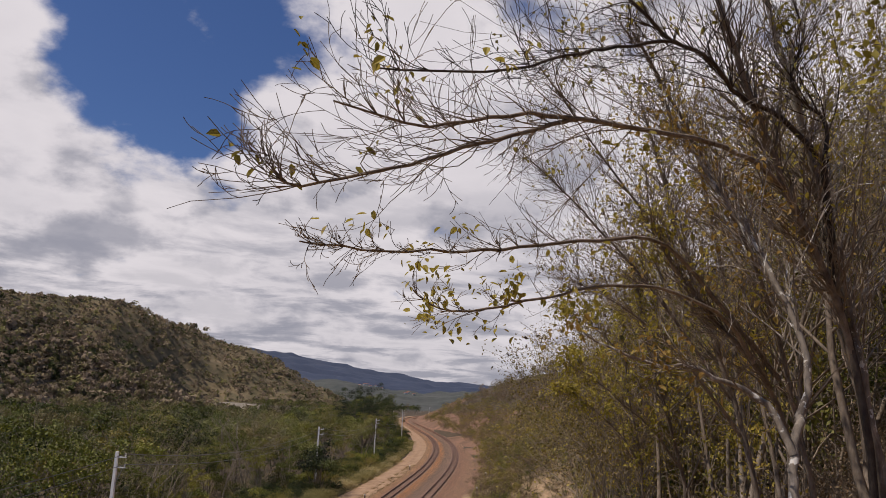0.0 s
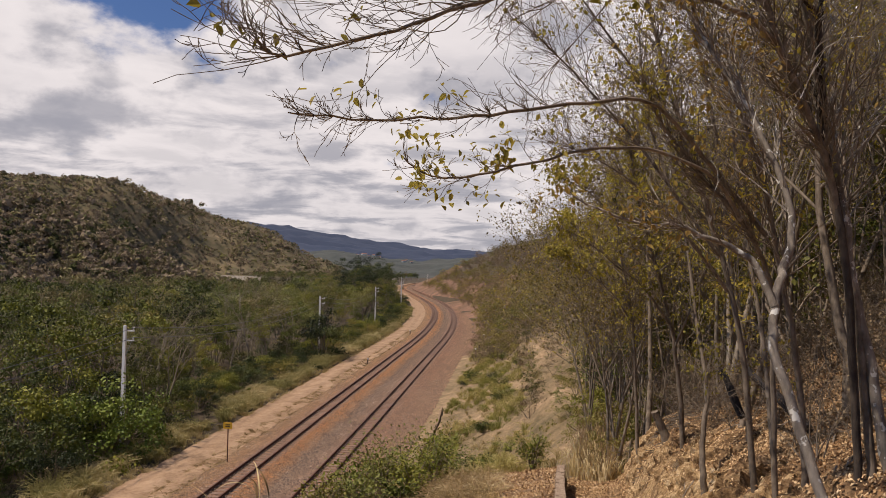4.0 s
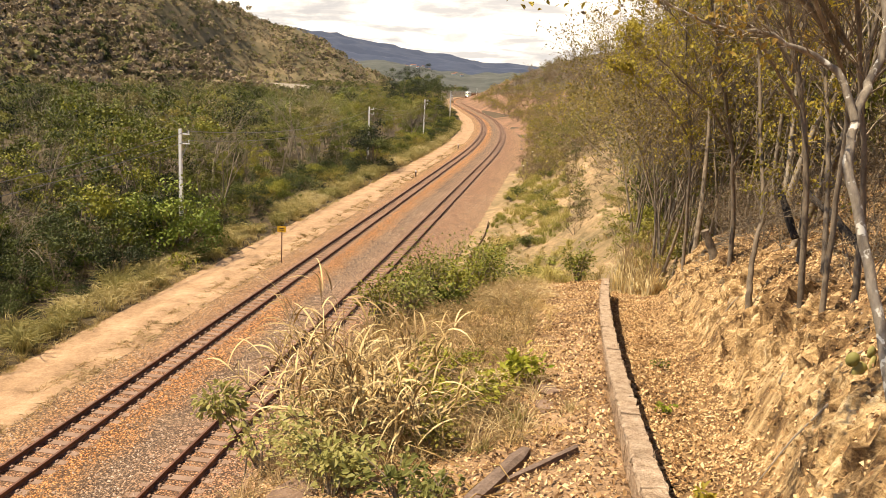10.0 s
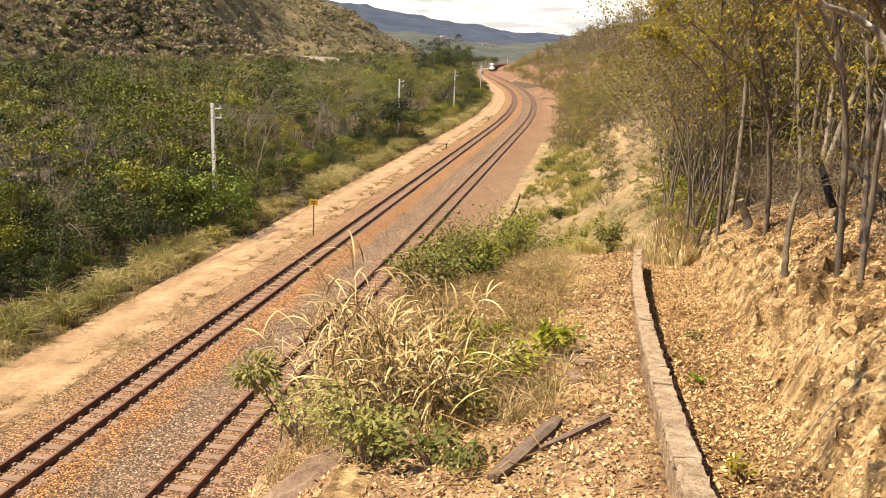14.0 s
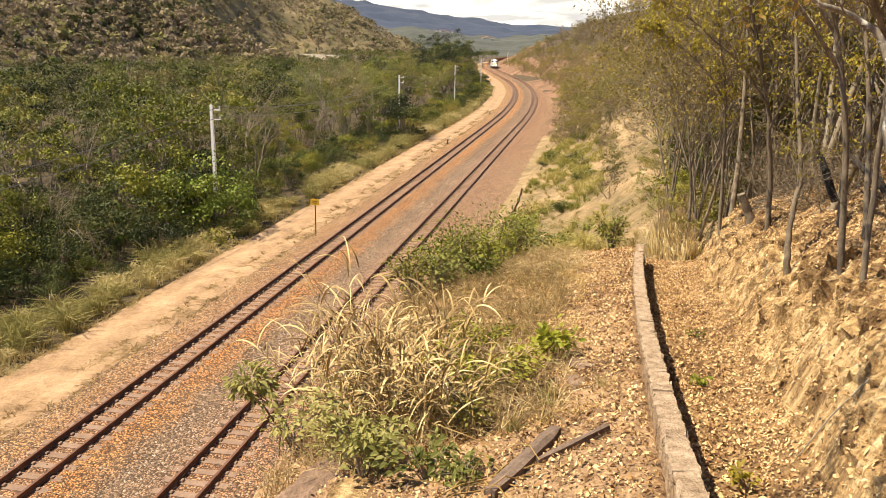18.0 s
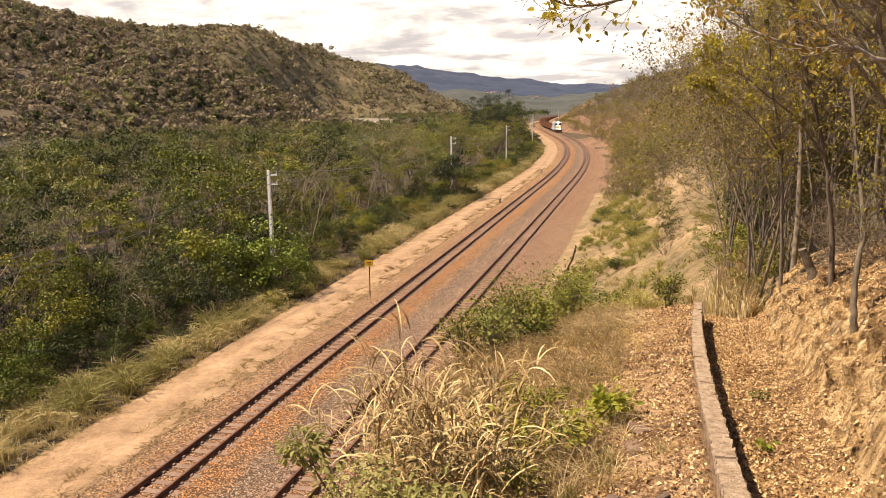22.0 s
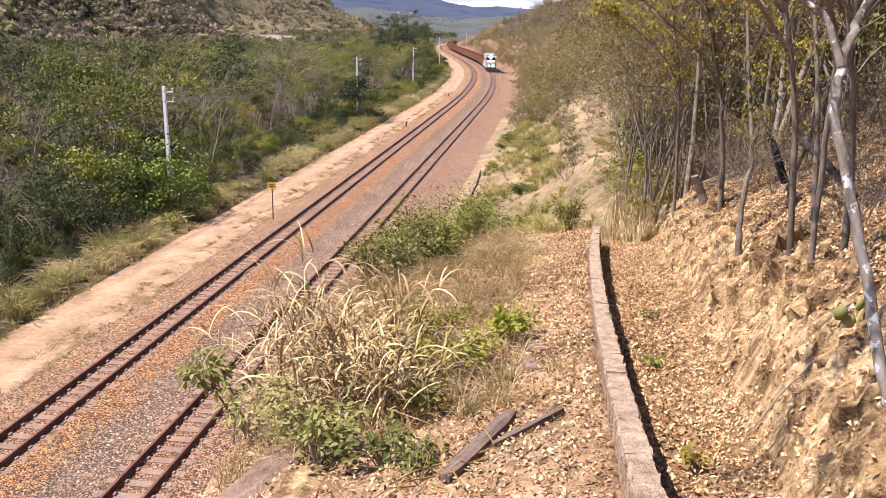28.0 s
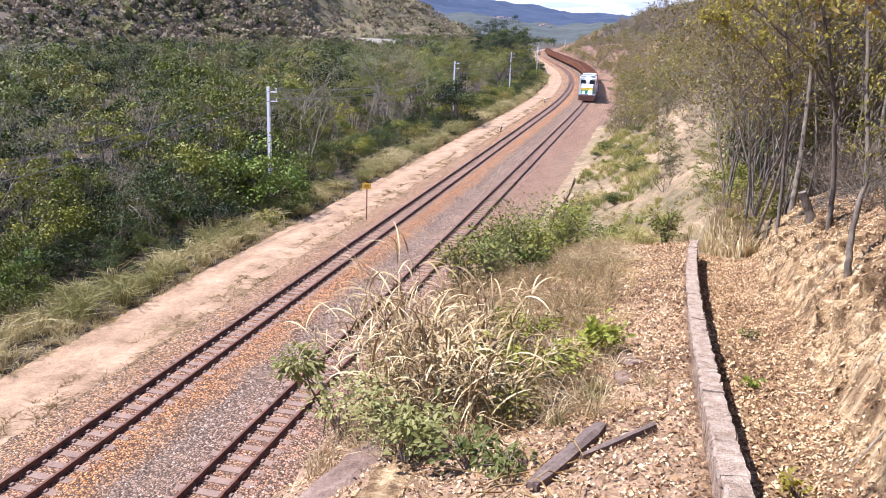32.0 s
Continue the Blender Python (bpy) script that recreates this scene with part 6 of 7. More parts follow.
def debris():
    board("plank", "broken weathered grey plank lying on leaf litter", on_ground(8.15, 14.1, 0.03), on_ground(6.95, 13.64, 0.01), 0.14, 0.07, M["plank"], 1, "plank")
    board("plank", "narrow weathered piece of wood on leaf litter", on_ground(7.98, 14.55, 0.02), on_ground(7.5, 13.98, 0.02), 0.06, 0.05, M["plank"], 2, "plank")
    board("concrete_slab", "tilted grey-brown concrete slab at the slope's edge", on_ground(8.7, 11.85, -0.02), on_ground(7.2, 11.5, -0.06), 0.5, 0.14, M["rock"], 4, "slab")
    board("rock", "pale ochre rock beside the slab", on_ground(8.0, 12.25, -0.05), on_ground(7.0, 12.35, -0.05), 0.42, 0.16, M["bank"], 5, "rock")
    board("flat_stone", "flat buff stone sunk in leaf litter", on_ground(10.2, 14.45, -0.02), on_ground(10.6, 14.25, -0.02), 0.3, 0.045, M["rock"], 6, "stone")
    board("flat_stone", "flat buff stone sunk in leaf litter", on_ground(9.5, 14.35, -0.02), on_ground(9.9, 14.25, -0.02), 0.26, 0.045, M["rock"], 7, "stone")
    g = Geo()
    rng = random.Random(33)
    for _ in range(34):
        a = on_ground(7.2 + rng.gauss(0, 0.35), 13.55 + rng.gauss(0, 0.25), 0.05)
        w = rng.uniform(0, 6.3)
        b = a + Vector((math.cos(w), math.sin(w), 0)) * rng.uniform(0.25, 0.7)
        b.z = a.z + rng.uniform(-0.03, 0.12)
        m = a.lerp(b, 0.5) + Vector((0, 0, rng.uniform(0.0, 0.08)))
        g.tube([a, m, b], [0.008, 0.006, 0.003], 4, cap=False)
    tagged(build("dry_stalks", g, M["straw"]), "loose dry stalks lying over the planks", "stalks", kind="stuff")
    g = Geo()
    for k in range(60):
        s0 = rng.uniform(5, 16)
        d = float(bank_foot(s0)) + rng.uniform(0.0, 2.2)
        a = on_ground(s0, float(wall_v(s0)) + d, 0.02)
        b = on_ground(s0 + rng.gauss(-0.3, 0.35), float(wall_v(s0)) + d + rng.gauss(0.0, 0.3), 0.03)
        m = a.lerp(b, 0.5) + Vector((0, 0, 0.05))
        r = rng.uniform(0.004, 0.014)
        g.tube([a, m, b], [r, r * 0.8, r * 0.4], 5, cap=False)
    tagged(build("exposed_roots", g, M["bark_pale"]), "thin exposed roots and twigs on the bank", "roots", kind="stuff")
    # prickly pear
    c = thing("prickly_pear", "small grey-green prickly pear on the eroded bank", "cactus")
    at = on_ground(7.4, 16.55)
    c.matrix_basis = Matrix.Translation(at)
    for px, pz, r, tilt, turn in ((0, 0.07, 0.075, 8, 0), (0.10, 0.12, 0.08, -14, 40), (-0.07, 0.16, 0.06, 18, -30), (0.07, 0.22, 0.05, 5, 20)):
        g = Geo()
        n = 12
        ring = [(r * 0.8 * math.sin(2 * math.pi * i / n), r * math.cos(2 * math.pi * i / n)) for i in range(n)]
        m = pose(px, 0, pz, 0, tilt, turn)
        vs = [tuple(m @ Vector((x, -0.008, z))) for x, z in ring] + [tuple(m @ Vector((x, 0.008, z))) for x, z in ring] + [tuple(m @ Vector((0, -0.018, 0))), tuple(m @ Vector((0, 0.018, 0)))]
        fs = [(i, (i + 1) % n, n + (i + 1) % n, n + i) for i in range(n)] + [((i + 1) % n, i, 2 * n) for i in range(n)] + [(n + i, n + (i + 1) % n, 2 * n + 1) for i in range(n)]
        g.add(vs, fs)
        part("pad", g, M["leaf_pale"], c, smooth=True)


# ---- the trees beside the camera ----
def spline(pts, per=4):
    """A smooth curve through a limb's bends."""
    pts = [Vector(p) for p in pts]
    out = []
    for i in range(len(pts) - 1):
        p0, p1, p2, p3 = pts[max(i - 1, 0)], pts[i], pts[i + 1], pts[min(i + 2, len(pts) - 1)]
        for k in range(per):
            t = k / per
            out.append(0.5 * ((2 * p1) + (p2 - p0) * t + (2 * p0 - 5 * p1 + 4 * p2 - p3) * t * t + (3 * p1 - p0 - 3 * p2 + p3) * t ** 3))
    return out + [pts[-1]]


def twig(geo, tips, rng, start, way, length, radius, depth):
    """A slender twig that sweeps upwards and forks."""
    n = 6
    p, d = Vector(start), Vector(way).normalized()
    bend = Vector((rng.gauss(0, 0.10), rng.gauss(0, 0.10), rng.gauss(0.05, 0.09)))
    pts = [p.copy()]
    for _ in range(n):
        d = (d + bend + Vector((rng.gauss(0, 0.09), rng.gauss(0, 0.09), rng.gauss(0, 0.09)))).normalized()
        p = p + d * (length / n)
        pts.append(p.copy())
    geo.tube(pts, [max(0.0016, radius * (1 - 0.75 * i / n)) for i in range(n + 1)], 3, cap=False)
    tips.append(pts[3:])
    if depth:
        for _ in range(rng.randint(1, 3)):
            i = rng.randint(1, n - 1)
            t = (pts[i + 1] - pts[i]).normalized()
            side = Vector((rng.gauss(0, 1), rng.gauss(0, 1), rng.gauss(0, 1)))
            side = (side - t * side.dot(t)).normalized()
            twig(geo, tips, rng, pts[i], t + side * rng.uniform(0.3, 0.7), length * rng.uniform(0.35, 0.6), radius * 0.62, depth - 1)


def hero_tree(label, limbs, seed, wood, leaves, bunches, leaf=0.055, group="trees beside the wall"):
    """A tree by the bends of its main limbs: points, radius at both ends, twigs to each metre and where they begin."""
    rng, nr = random.Random(seed), np.random.default_rng(seed)
    t = tagged(new("tree"), label, "tree", group)
    tips, first = [], True
    for pts, r0, r1, dense, begin, reach in limbs:
        if first:
            floor = float(ground_z(pts[0][0], pts[0][1])[0])
            if pts[0][2] > floor - 0.05:
                pts = [(pts[0][0] + 0.04, pts[0][1], floor - 0.12)] + pts
        line = spline(pts)
        n = len(line)
        g = Geo()
        jit = [Vector((rng.gauss(0, 0.006), rng.gauss(0, 0.006), rng.gauss(0, 0.006))) for _ in line]
        g.tube([p + q for p, q in zip(line, jit)], [r0 + (r1 - r0) * (i / (n - 1)) ** 0.8 for i in range(n)], 8 if r0 > 0.03 else 6, cap=False)
        part("trunk" if first else "limb", g, wood, t, smooth=True)
        first = False
        length = sum((line[i + 1] - line[i]).length for i in range(n - 1))
        tw = Geo()
        for _ in range(int(dense * length)):
            u = begin + (1 - begin) * rng.random() ** 0.8
            i = min(int(u * (n - 1)), n - 2)
            p = line[i]
            tan = (line[i + 1] - line[i]).normalized()
            side = Vector((rng.gauss(0, 1), rng.gauss(0, 1), rng.gauss(0.15, 1)))
            side = (side - tan * side.dot(tan)).normalized()
            w = tan * rng.uniform(0.8, 1.3) + side * rng.uniform(0.25, 0.75)
            rr = max(0.0032, (r0 + (r1 - r0) * u) * 0.35)
            twig(tw, tips, rng, p, w, reach * rng.uniform(0.5, 1.5) * (1.05 - 0.75 * u), min(rr, 0.008), 2)
        if tw.v:
            part("twig_spray", tw, wood, t)["kind"] = "stuff"
    if bunches and tips:
        pts = []
        for _ in range(bunches):
            c = tips[rng.randrange(len(tips))]
            for _ in range(rng.randint(4, 11)):
                q = c[-1]
                pts.append(tuple(q + Vector((rng.gauss(0, 0.05), rng.gauss(0, 0.05), rng.gauss(0, 0.05)))))
        lg = Geo()
        P = np.array(pts)
        droop = nr.normal(size=P.shape)
        droop[:, 2] -= 0.6
        folded_leaves(lg, nr, P, droop, leaf)
        part("leaves", lg, leaves, t, "sparse yellow-green leaves")
    return t


def near_trees():
    hero_tree("leaning grey tree whose bare limbs reach over the slope", [
        ([(4.62, 5.95, 10.0), (4.48, 5.91, 10.94), (4.36, 5.90, 11.54), (4.11, 5.77, 12.24), (3.80, 5.64, 12.74), (3.50, 5.49, 13.11), (3.18, 5.35, 13.68), (2.78, 5.17, 14.47), (2.4, 5.0, 15.4)], 0.042, 0.018, 24, 0.42, 1.3),
        ([(3.50, 5.49, 13.11), (3.14, 5.29, 13.26), (2.65, 5.07, 13.30), (1.91, 4.63, 13.19), (1.40, 4.20, 13.04), (1.04, 3.93, 12.84), (0.66, 3.65, 12.62), (0.30, 3.44, 12.42), (-0.07, 3.08, 12.22), (-0.15, 2.98, 12.22)], 0.024, 0.004, 15, 0.28, 0.95),
        ([(1.40, 4.20, 13.04), (0.92, 3.83, 12.88), (0.48, 3.55, 12.68), (0.02, 3.14, 12.61)], 0.015, 0.004, 16, 0.1, 0.85)], 201, M["bark"], M["leaf_yellow"], 16)
    hero_tree("dark-stemmed tree forking into long bare branches", [
        ([(4.5, 5.95, 10.1), (4.30, 5.82, 11.54), (4.12, 5.85, 12.43), (3.99, 5.71, 12.95), (3.83, 5.54, 13.42)], 0.036, 0.028, 3, 0.6, 0.7),
        ([(3.83, 5.54, 13.42), (3.41, 5.35, 13.64), (2.96, 5.20, 13.74), (2.58, 4.88, 13.82), (2.17, 4.61, 13.79), (1.65, 4.24, 13.53), (1.24, 3.91, 13.28), (0.73, 3.51, 12.97), (0.20, 3.08, 12.74)], 0.024, 0.004, 15, 0.25, 0.95),
        ([(3.83, 5.54, 13.42), (3.87, 5.53, 13.73), (3.55, 5.48, 14.01), (3.65, 5.46, 14.44), (3.48, 5.48, 15.02)], 0.020, 0.008, 28, 0.2, 1.25),
        ([(2.17, 4.61, 13.79), (1.7, 4.4, 14.0), (1.2, 4.2, 14.0), (0.66, 3.86, 13.80)], 0.014, 0.004, 17, 0.1, 0.85)], 202, M["bark_dark"], M["leaf_yellow"], 22)
    hero_tree("slanting grey tree with two long level boughs", [
        ([(4.5, 6.7, 10.1), (4.35, 6.60, 10.76), (4.12, 6.53, 11.62), (3.71, 6.31, 12.65), (3.27, 6.15, 13.33), (2.82, 5.94, 13.86), (2.32, 5.68, 14.38)], 0.036, 0.010, 22, 0.35, 1.2),
        ([(4.0, 6.5, 11.75), (3.43, 6.30, 12.24), (2.74, 5.99, 12.74), (2.01, 5.53, 12.64), (1.27, 4.95, 12.42), (0.77, 4.56, 12.28), (0.23, 4.12, 12.18), (-0.08, 3.80, 12.13)], 0.024, 0.004, 12, 0.45, 0.5)], 203, M["bark"], M["leaf_yellow"], 20)
    hero_tree("slanting grey tree with a low leafy bough", [
        ([(4.3, 6.85, 10.1), (4.18, 6.73, 11.33), (3.70, 6.42, 11.88), (3.31, 6.36, 12.24), (2.91, 6.27, 12.64), (2.64, 6.08, 13.01)], 0.032, 0.010, 22, 0.35, 1.1),
        ([(3.60, 6.25, 11.87), (3.29, 6.04, 12.16), (2.68, 5.76, 12.34), (2.08, 5.47, 12.29), (1.60, 5.12, 12.16), (1.05, 4.86, 11.99), (0.74, 4.71, 11.96), (0.56, 4.62, 12.04)], 0.02, 0.004, 10, 0.35, 0.5)], 204, M["bark"], M["leaf_yellow"], 110)
    hero_tree("forked tree with pale lichen patches on its bark", [
        ([(2.96, 3.66, 9.35), (2.94, 3.77, 9.55), (2.96, 4.06, 10.01), (2.91, 4.28, 10.48), (2.87, 4.49, 10.96), (2.95, 4.62, 11.25), (3.06, 4.72, 11.43)], 0.035, 0.028, 0, 0.5, 0.5),
        ([(3.06, 4.72, 11.43), (3.17, 4.81, 11.81), (3.01, 5.04, 12.52), (2.74, 5.26, 13.11), (2.4, 5.4, 13.8)], 0.030, 0.010, 28, 0.3, 1.0),
        ([(2.93, 4.6, 11.2), (2.82, 4.70, 11.5), (2.55, 4.74, 11.62), (2.33, 4.71, 11.70), (2.00, 4.64, 11.71), (1.6, 4.6, 11.85)], 0.028, 0.006, 14, 0.3, 0.5)], 205, M["bark_lichen"], M["leaf_yellow"], 90)
    hero_tree("stout grey-brown tree leaning over the bank", [
        ([(4.75, 5.75, 9.6), (4.66, 5.82, 9.98), (4.57, 5.89, 10.71), (4.43, 5.91, 11.35), (4.23, 5.86, 12.27), (4.00, 5.76, 12.93), (3.7, 5.6, 13.8), (3.3, 5.5, 14.9)], 0.055, 0.02, 26, 0.5, 1.2)], 206, M["bark_lichen"], M["leaf_yellow"], 60)
    hero_tree("thin crooked tree rooted on the bank top", [
        ([(5.21, 9.97, 8.64), (5.22, 10.04, 8.93), (5.27, 10.11, 9.35), (5.37, 10.25, 9.80), (5.38, 10.59, 10.79), (5.28, 10.88, 12.11), (4.79, 11.21, 13.86)], 0.052, 0.018, 9, 0.45, 0.9)], 207, M["bark"], M["leaf_yellow"], 150)
    hero_tree("upright tree with dark cracked bark", [
        ([(6.22, 10.60, 9.10), (6.22, 10.63, 9.36), (6.22, 10.78, 10.42), (6.10, 11.00, 11.62), (5.94, 11.06, 13.16), (5.56, 11.06, 14.98)], 0.06, 0.025, 9, 0.4, 1.0)], 208, M["bark"], M["leaf_yellow"], 150)
    hero_tree("straight slim tree on the bank", [
        ([(5.43, 8.69, 9.24), (5.45, 8.98, 10.59), (5.37, 9.28, 11.93), (5.17, 9.43, 13.87)], 0.042, 0.018, 9, 0.4, 0.9)], 209, M["bark"], M["leaf_yellow"], 140)
    hero_tree("slender leaning tree hung with golden-yellow leaves", [
        ([(6.52, 13.3, 8.2), (6.40, 13.25, 9.4), (6.15, 13.1, 10.5), (5.75, 12.9, 11.6), (5.35, 12.7, 12.7), (5.1, 12.6, 13.8)], 0.05, 0.012, 16, 0.4, 1.1),
        ([(6.15, 13.1, 10.5), (5.6, 12.9, 11.1), (5.0, 12.7, 11.5), (4.4, 12.5, 11.9), (3.9, 12.4, 12.1)], 0.024, 0.005, 22, 0.2, 0.8),
        ([(5.75, 12.9, 11.6), (5.2, 13.2, 12.3), (4.7, 13.4, 12.8), (4.2, 13.6, 13.1)], 0.02, 0.005, 22, 0.2, 0.8),
        ([(6.25, 13.15, 10.1), (6.5, 12.7, 11.2), (6.6, 12.2, 12.3), (6.5, 11.8, 13.4)], 0.024, 0.006, 18, 0.3, 0.9)], 210, M["bark"], M["leaf_yellow"], 420, 0.075)
    hero_tree("slim tree with a spread of yellow leaves over the dry grass", [
        ([(6.95, 16.4, 7.9), (6.85, 16.3, 9.2), (6.65, 16.1, 10.6), (6.3, 15.9, 11.9), (6.1, 15.7, 13.3)], 0.05, 0.012, 16, 0.4, 1.1),
        ([(6.7, 16.1, 10.3), (6.1, 15.9, 11.0), (5.4, 15.8, 11.5), (4.8, 15.7, 11.8)], 0.022, 0.005, 22, 0.2, 0.8),
        ([(6.45, 16.0, 11.2), (5.9, 16.5, 12.0), (5.4, 16.9, 12.6)], 0.02, 0.005, 22, 0.2, 0.8)], 211, M["bark"], M["leaf_yellow"], 320, 0.075)
    hero_tree("bare grey tree with a haze of fine twigs", [
        ([(4.95, 8.3, 9.1), (4.75, 8.3, 10.8), (4.35, 8.4, 12.3), (3.95, 8.5, 13.6), (3.6, 8.6, 15.0)], 0.048, 0.012, 24, 0.45, 1.3),
        ([(4.53, 8.35, 11.6), (3.6, 8.4, 12.8), (2.8, 8.4, 13.6), (2.1, 8.4, 14.2)], 0.024, 0.005, 26, 0.2, 1.1),
        ([(4.12, 8.45, 13.0), (3.2, 8.6, 14.2), (2.5, 8.7, 15.2)], 0.020, 0.005, 26, 0.2, 1.1),
        ([(4.62, 8.32, 11.2), (3.8, 8.0, 12.0), (3.0, 7.8, 12.5), (2.3, 7.6, 12.7)], 0.020, 0.004, 24, 0.2, 1.0)], 212, M["bark"], M["leaf_yellow"], 40, 0.06)
    # charred log, its broken stub, and the stump
    for name, label, pts, r0, r1, mat, cat in (
            ("charred_log", "charred black log leaning among the trees", [(6.17, 10.64, 10.06), (6.05, 10.13, 9.97), (5.93, 9.53, 9.88), (5.74, 8.88, 9.78), (5.57, 8.23, 9.67)], 0.045, 0.06, "char", "log"),
            ("broken_stub", "blackened broken stub beside a trunk", [(6.03, 11.08, 9.96), (6.05, 10.86, 9.73), (6.11, 10.59, 9.36)], 0.04, 0.06, "char", "stump"),
            ("stump", "short leaning broken tree stump on the bank edge", [(6.56, 14.02, 8.12), (6.52, 14.02, 8.29), (6.40, 14.02, 8.59), (6.28, 14.02, 8.82)], 0.10, 0.065, "bark", "stump")):
        rng = random.Random(len(label))
        g = Geo()
        line = spline(pts, 3)
        n = len(line)
        g.tube([p + Vector((rng.gauss(0, 0.008), rng.gauss(0, 0.008), 0)) for p in line], [r0 + (r1 - r0) * i / (n - 1) + rng.uniform(-0.008, 0.008) for i in range(n)], 10)
        tagged(build(name, g, M[mat], smooth=False), label, cat)
    # heap of dry brushwood behind the stump
    g = Geo()
    rng = random.Random(66)
    c = on_ground(18.0, 18.6)
    for _ in range(420):
        a = rng.uniform(0, 6.3)
        r = 1.5 * math.sqrt(rng.random())
        px, py = c.x + r * math.cos(a) * 1.3, c.y + r * math.sin(a)
        p = Vector((px, py, float(ground_z(px, py)[0]) + 0.5 * (1 - r / 1.6) + rng.uniform(-0.05, 0.15)))
        w = rng.uniform(-0.9, 0.9)
        q = p + Vector((math.cos(w), math.sin(w) * 0.6, rng.uniform(-0.25, 0.3))) * rng.uniform(0.4, 1.1)
        m = p.lerp(q, 0.5) + Vector((0, 0, rng.uniform(-0.02, 0.1)))
        rr = rng.uniform(0.004, 0.012)
        g.tube([p, m, q], [rr, rr * 0.8, rr * 0.4], 4, cap=False)
    tagged(build("brushwood_heap", g, M["bark"]), "heap of dry grey brushwood on the bank top", "brushwood", kind="stuff")


def bank_point(s, u):
    """A point of the eroded face: s along the line, u from its foot to its top."""
    d = float(bank_foot(s)) - 0.30 + 1.75 * u
    base = float(wall_v(s))
    z0 = float(land(np.array(s), np.array(base + d)))
    x, y = W(s, base + d)
    x, y = float(x), float(y)
    h = max(0.0, math.sin(min(1.0, u * 1.05) * math.pi)) ** 0.7 * min(1.0, max(0.0, (23.0 - s) / 2.5))
    lean = 0.5 * noise.noise((s * 0.7, u * 2.0, 1.0))
    rill = noise.noise((s * 1.5 + lean, u * 1.6, 2.0))
    hollow = max(0.0, noise.noise((s * 1.1, u * 3.0, 11.0)) - 0.15)
    clod = noise.fractal((x * 5.0, y * 5.0, z0 * 5.0), 0.55, 2.2, 6)
    lump = abs(noise.noise((x * 2.6, y * 2.6, z0 * 3.0)))
    ledge = noise.noise((s * 0.5, (z0 + 0.3 * rill) * 5.0, 5.0))
    out = h * (0.17 * rill - 0.85 * hollow + 0.12 * ledge + 0.10 * clod + 0.20 * (0.25 - lump))
    return x - 0.93 * out, y - 0.10 * out, z0 + 0.02 + 0.06 * h + 0.05 * clod * h + 0.30 * out


def earth_bank():
    """The eroded face beside the gully, and the dead leaves lodged on it."""
    g = Geo()
    S = np.arange(3.4, 23.0, 0.045)
    U = np.linspace(0, 1, 50)
    g.v = [bank_point(float(s), float(u)) for s in S for u in U]
    n = len(U)
    g.f = [(i * n + j, i * n + j + 1, (i + 1) * n + j + 1, (i + 1) * n + j) for i in range(len(S) - 1) for j in range(n - 1)]
    edge = [0.60 + 0.30 * noise.noise((float(s) * 0.9, 3.0, 0.0)) + 0.12 * noise.noise((float(s) * 4.0, 5.0, 0.0)) for s in S]
    g.m = [1 if U[j] > edge[i] + 0.06 * noise.noise((i * 0.9, j * 0.9, 0.0)) or U[j] < 0.13 else 0 for i in range(len(S) - 1) for j in range(n - 1)]
    tagged(build("earth_bank", g, [M["bank"], M["gully"]]), "eroded ochre earth bank beside the gully", "bank", kind="structure")
    nr = np.random.default_rng(34)
    n = 46000
    s, u = 3.5 + 19 * nr.random(n) ** 1.1, nr.random(n)
    thick = np.interp(u, [0, 0.2, 0.32, 0.6, 0.75, 1], [1, 0.85, 0.12, 0.25, 0.9, 1])
    keep = nr.random(n) < thick
    c = np.array([bank_point(float(a), float(b)) for a, b in zip(s[keep], u[keep])])
    n = len(c)
    c[:, 2] += nr.uniform(0.004, 0.022, n)
    a = nr.uniform(0, 2 * np.pi, n)
    rise = np.interp(u[keep], [0, 0.2, 0.5, 0.8, 1], [0.1, 0.6, 0.9, 0.6, 0.4])
    t = np.stack([np.cos(a), np.sin(a), np.cos(a) * rise + nr.normal(0, 0.25, n)], 1)
    b = np.stack([-np.sin(a), np.cos(a), -np.sin(a) * rise + nr.normal(0, 0.35, n)], 1)
    L, Wd = nr.uniform(0.008, 0.026, (n, 1)), nr.uniform(0.005, 0.015, (n, 1))
    curl = np.stack([np.zeros(n), np.zeros(n), nr.uniform(0.0, 0.02, n)], 1)
    g = Geo()
    g.quads(np.stack([c - t * L, c - b * Wd + curl, c + t * L, c + b * Wd + curl], 1))
    tagged(build("bank_leaves", g, M["leaf_dry"]), "dry leaves lodged on the eroded bank", "leaf litter", kind="stuff")


earth_bank()
grass_field("shelf_weeds", "thin dry brown weeds on the litter-covered slope", spots_sv(420, (8.5, 21), (10.9, 14.0), 25, 0.2), M["grass_weed"], 26, 22, 0.42, 0.004, 0.8)
grass_field("shelf_grass", "thin straw grass on the litter-covered slope", spots_sv(260, (8.5, 21), (11.2, 14.3), 27, 0.2), M["straw"], 28, 16, 0.28, 0.004, 0.9)
fallen_leaves()
clods()
near_plants()
debris()
near_trees()


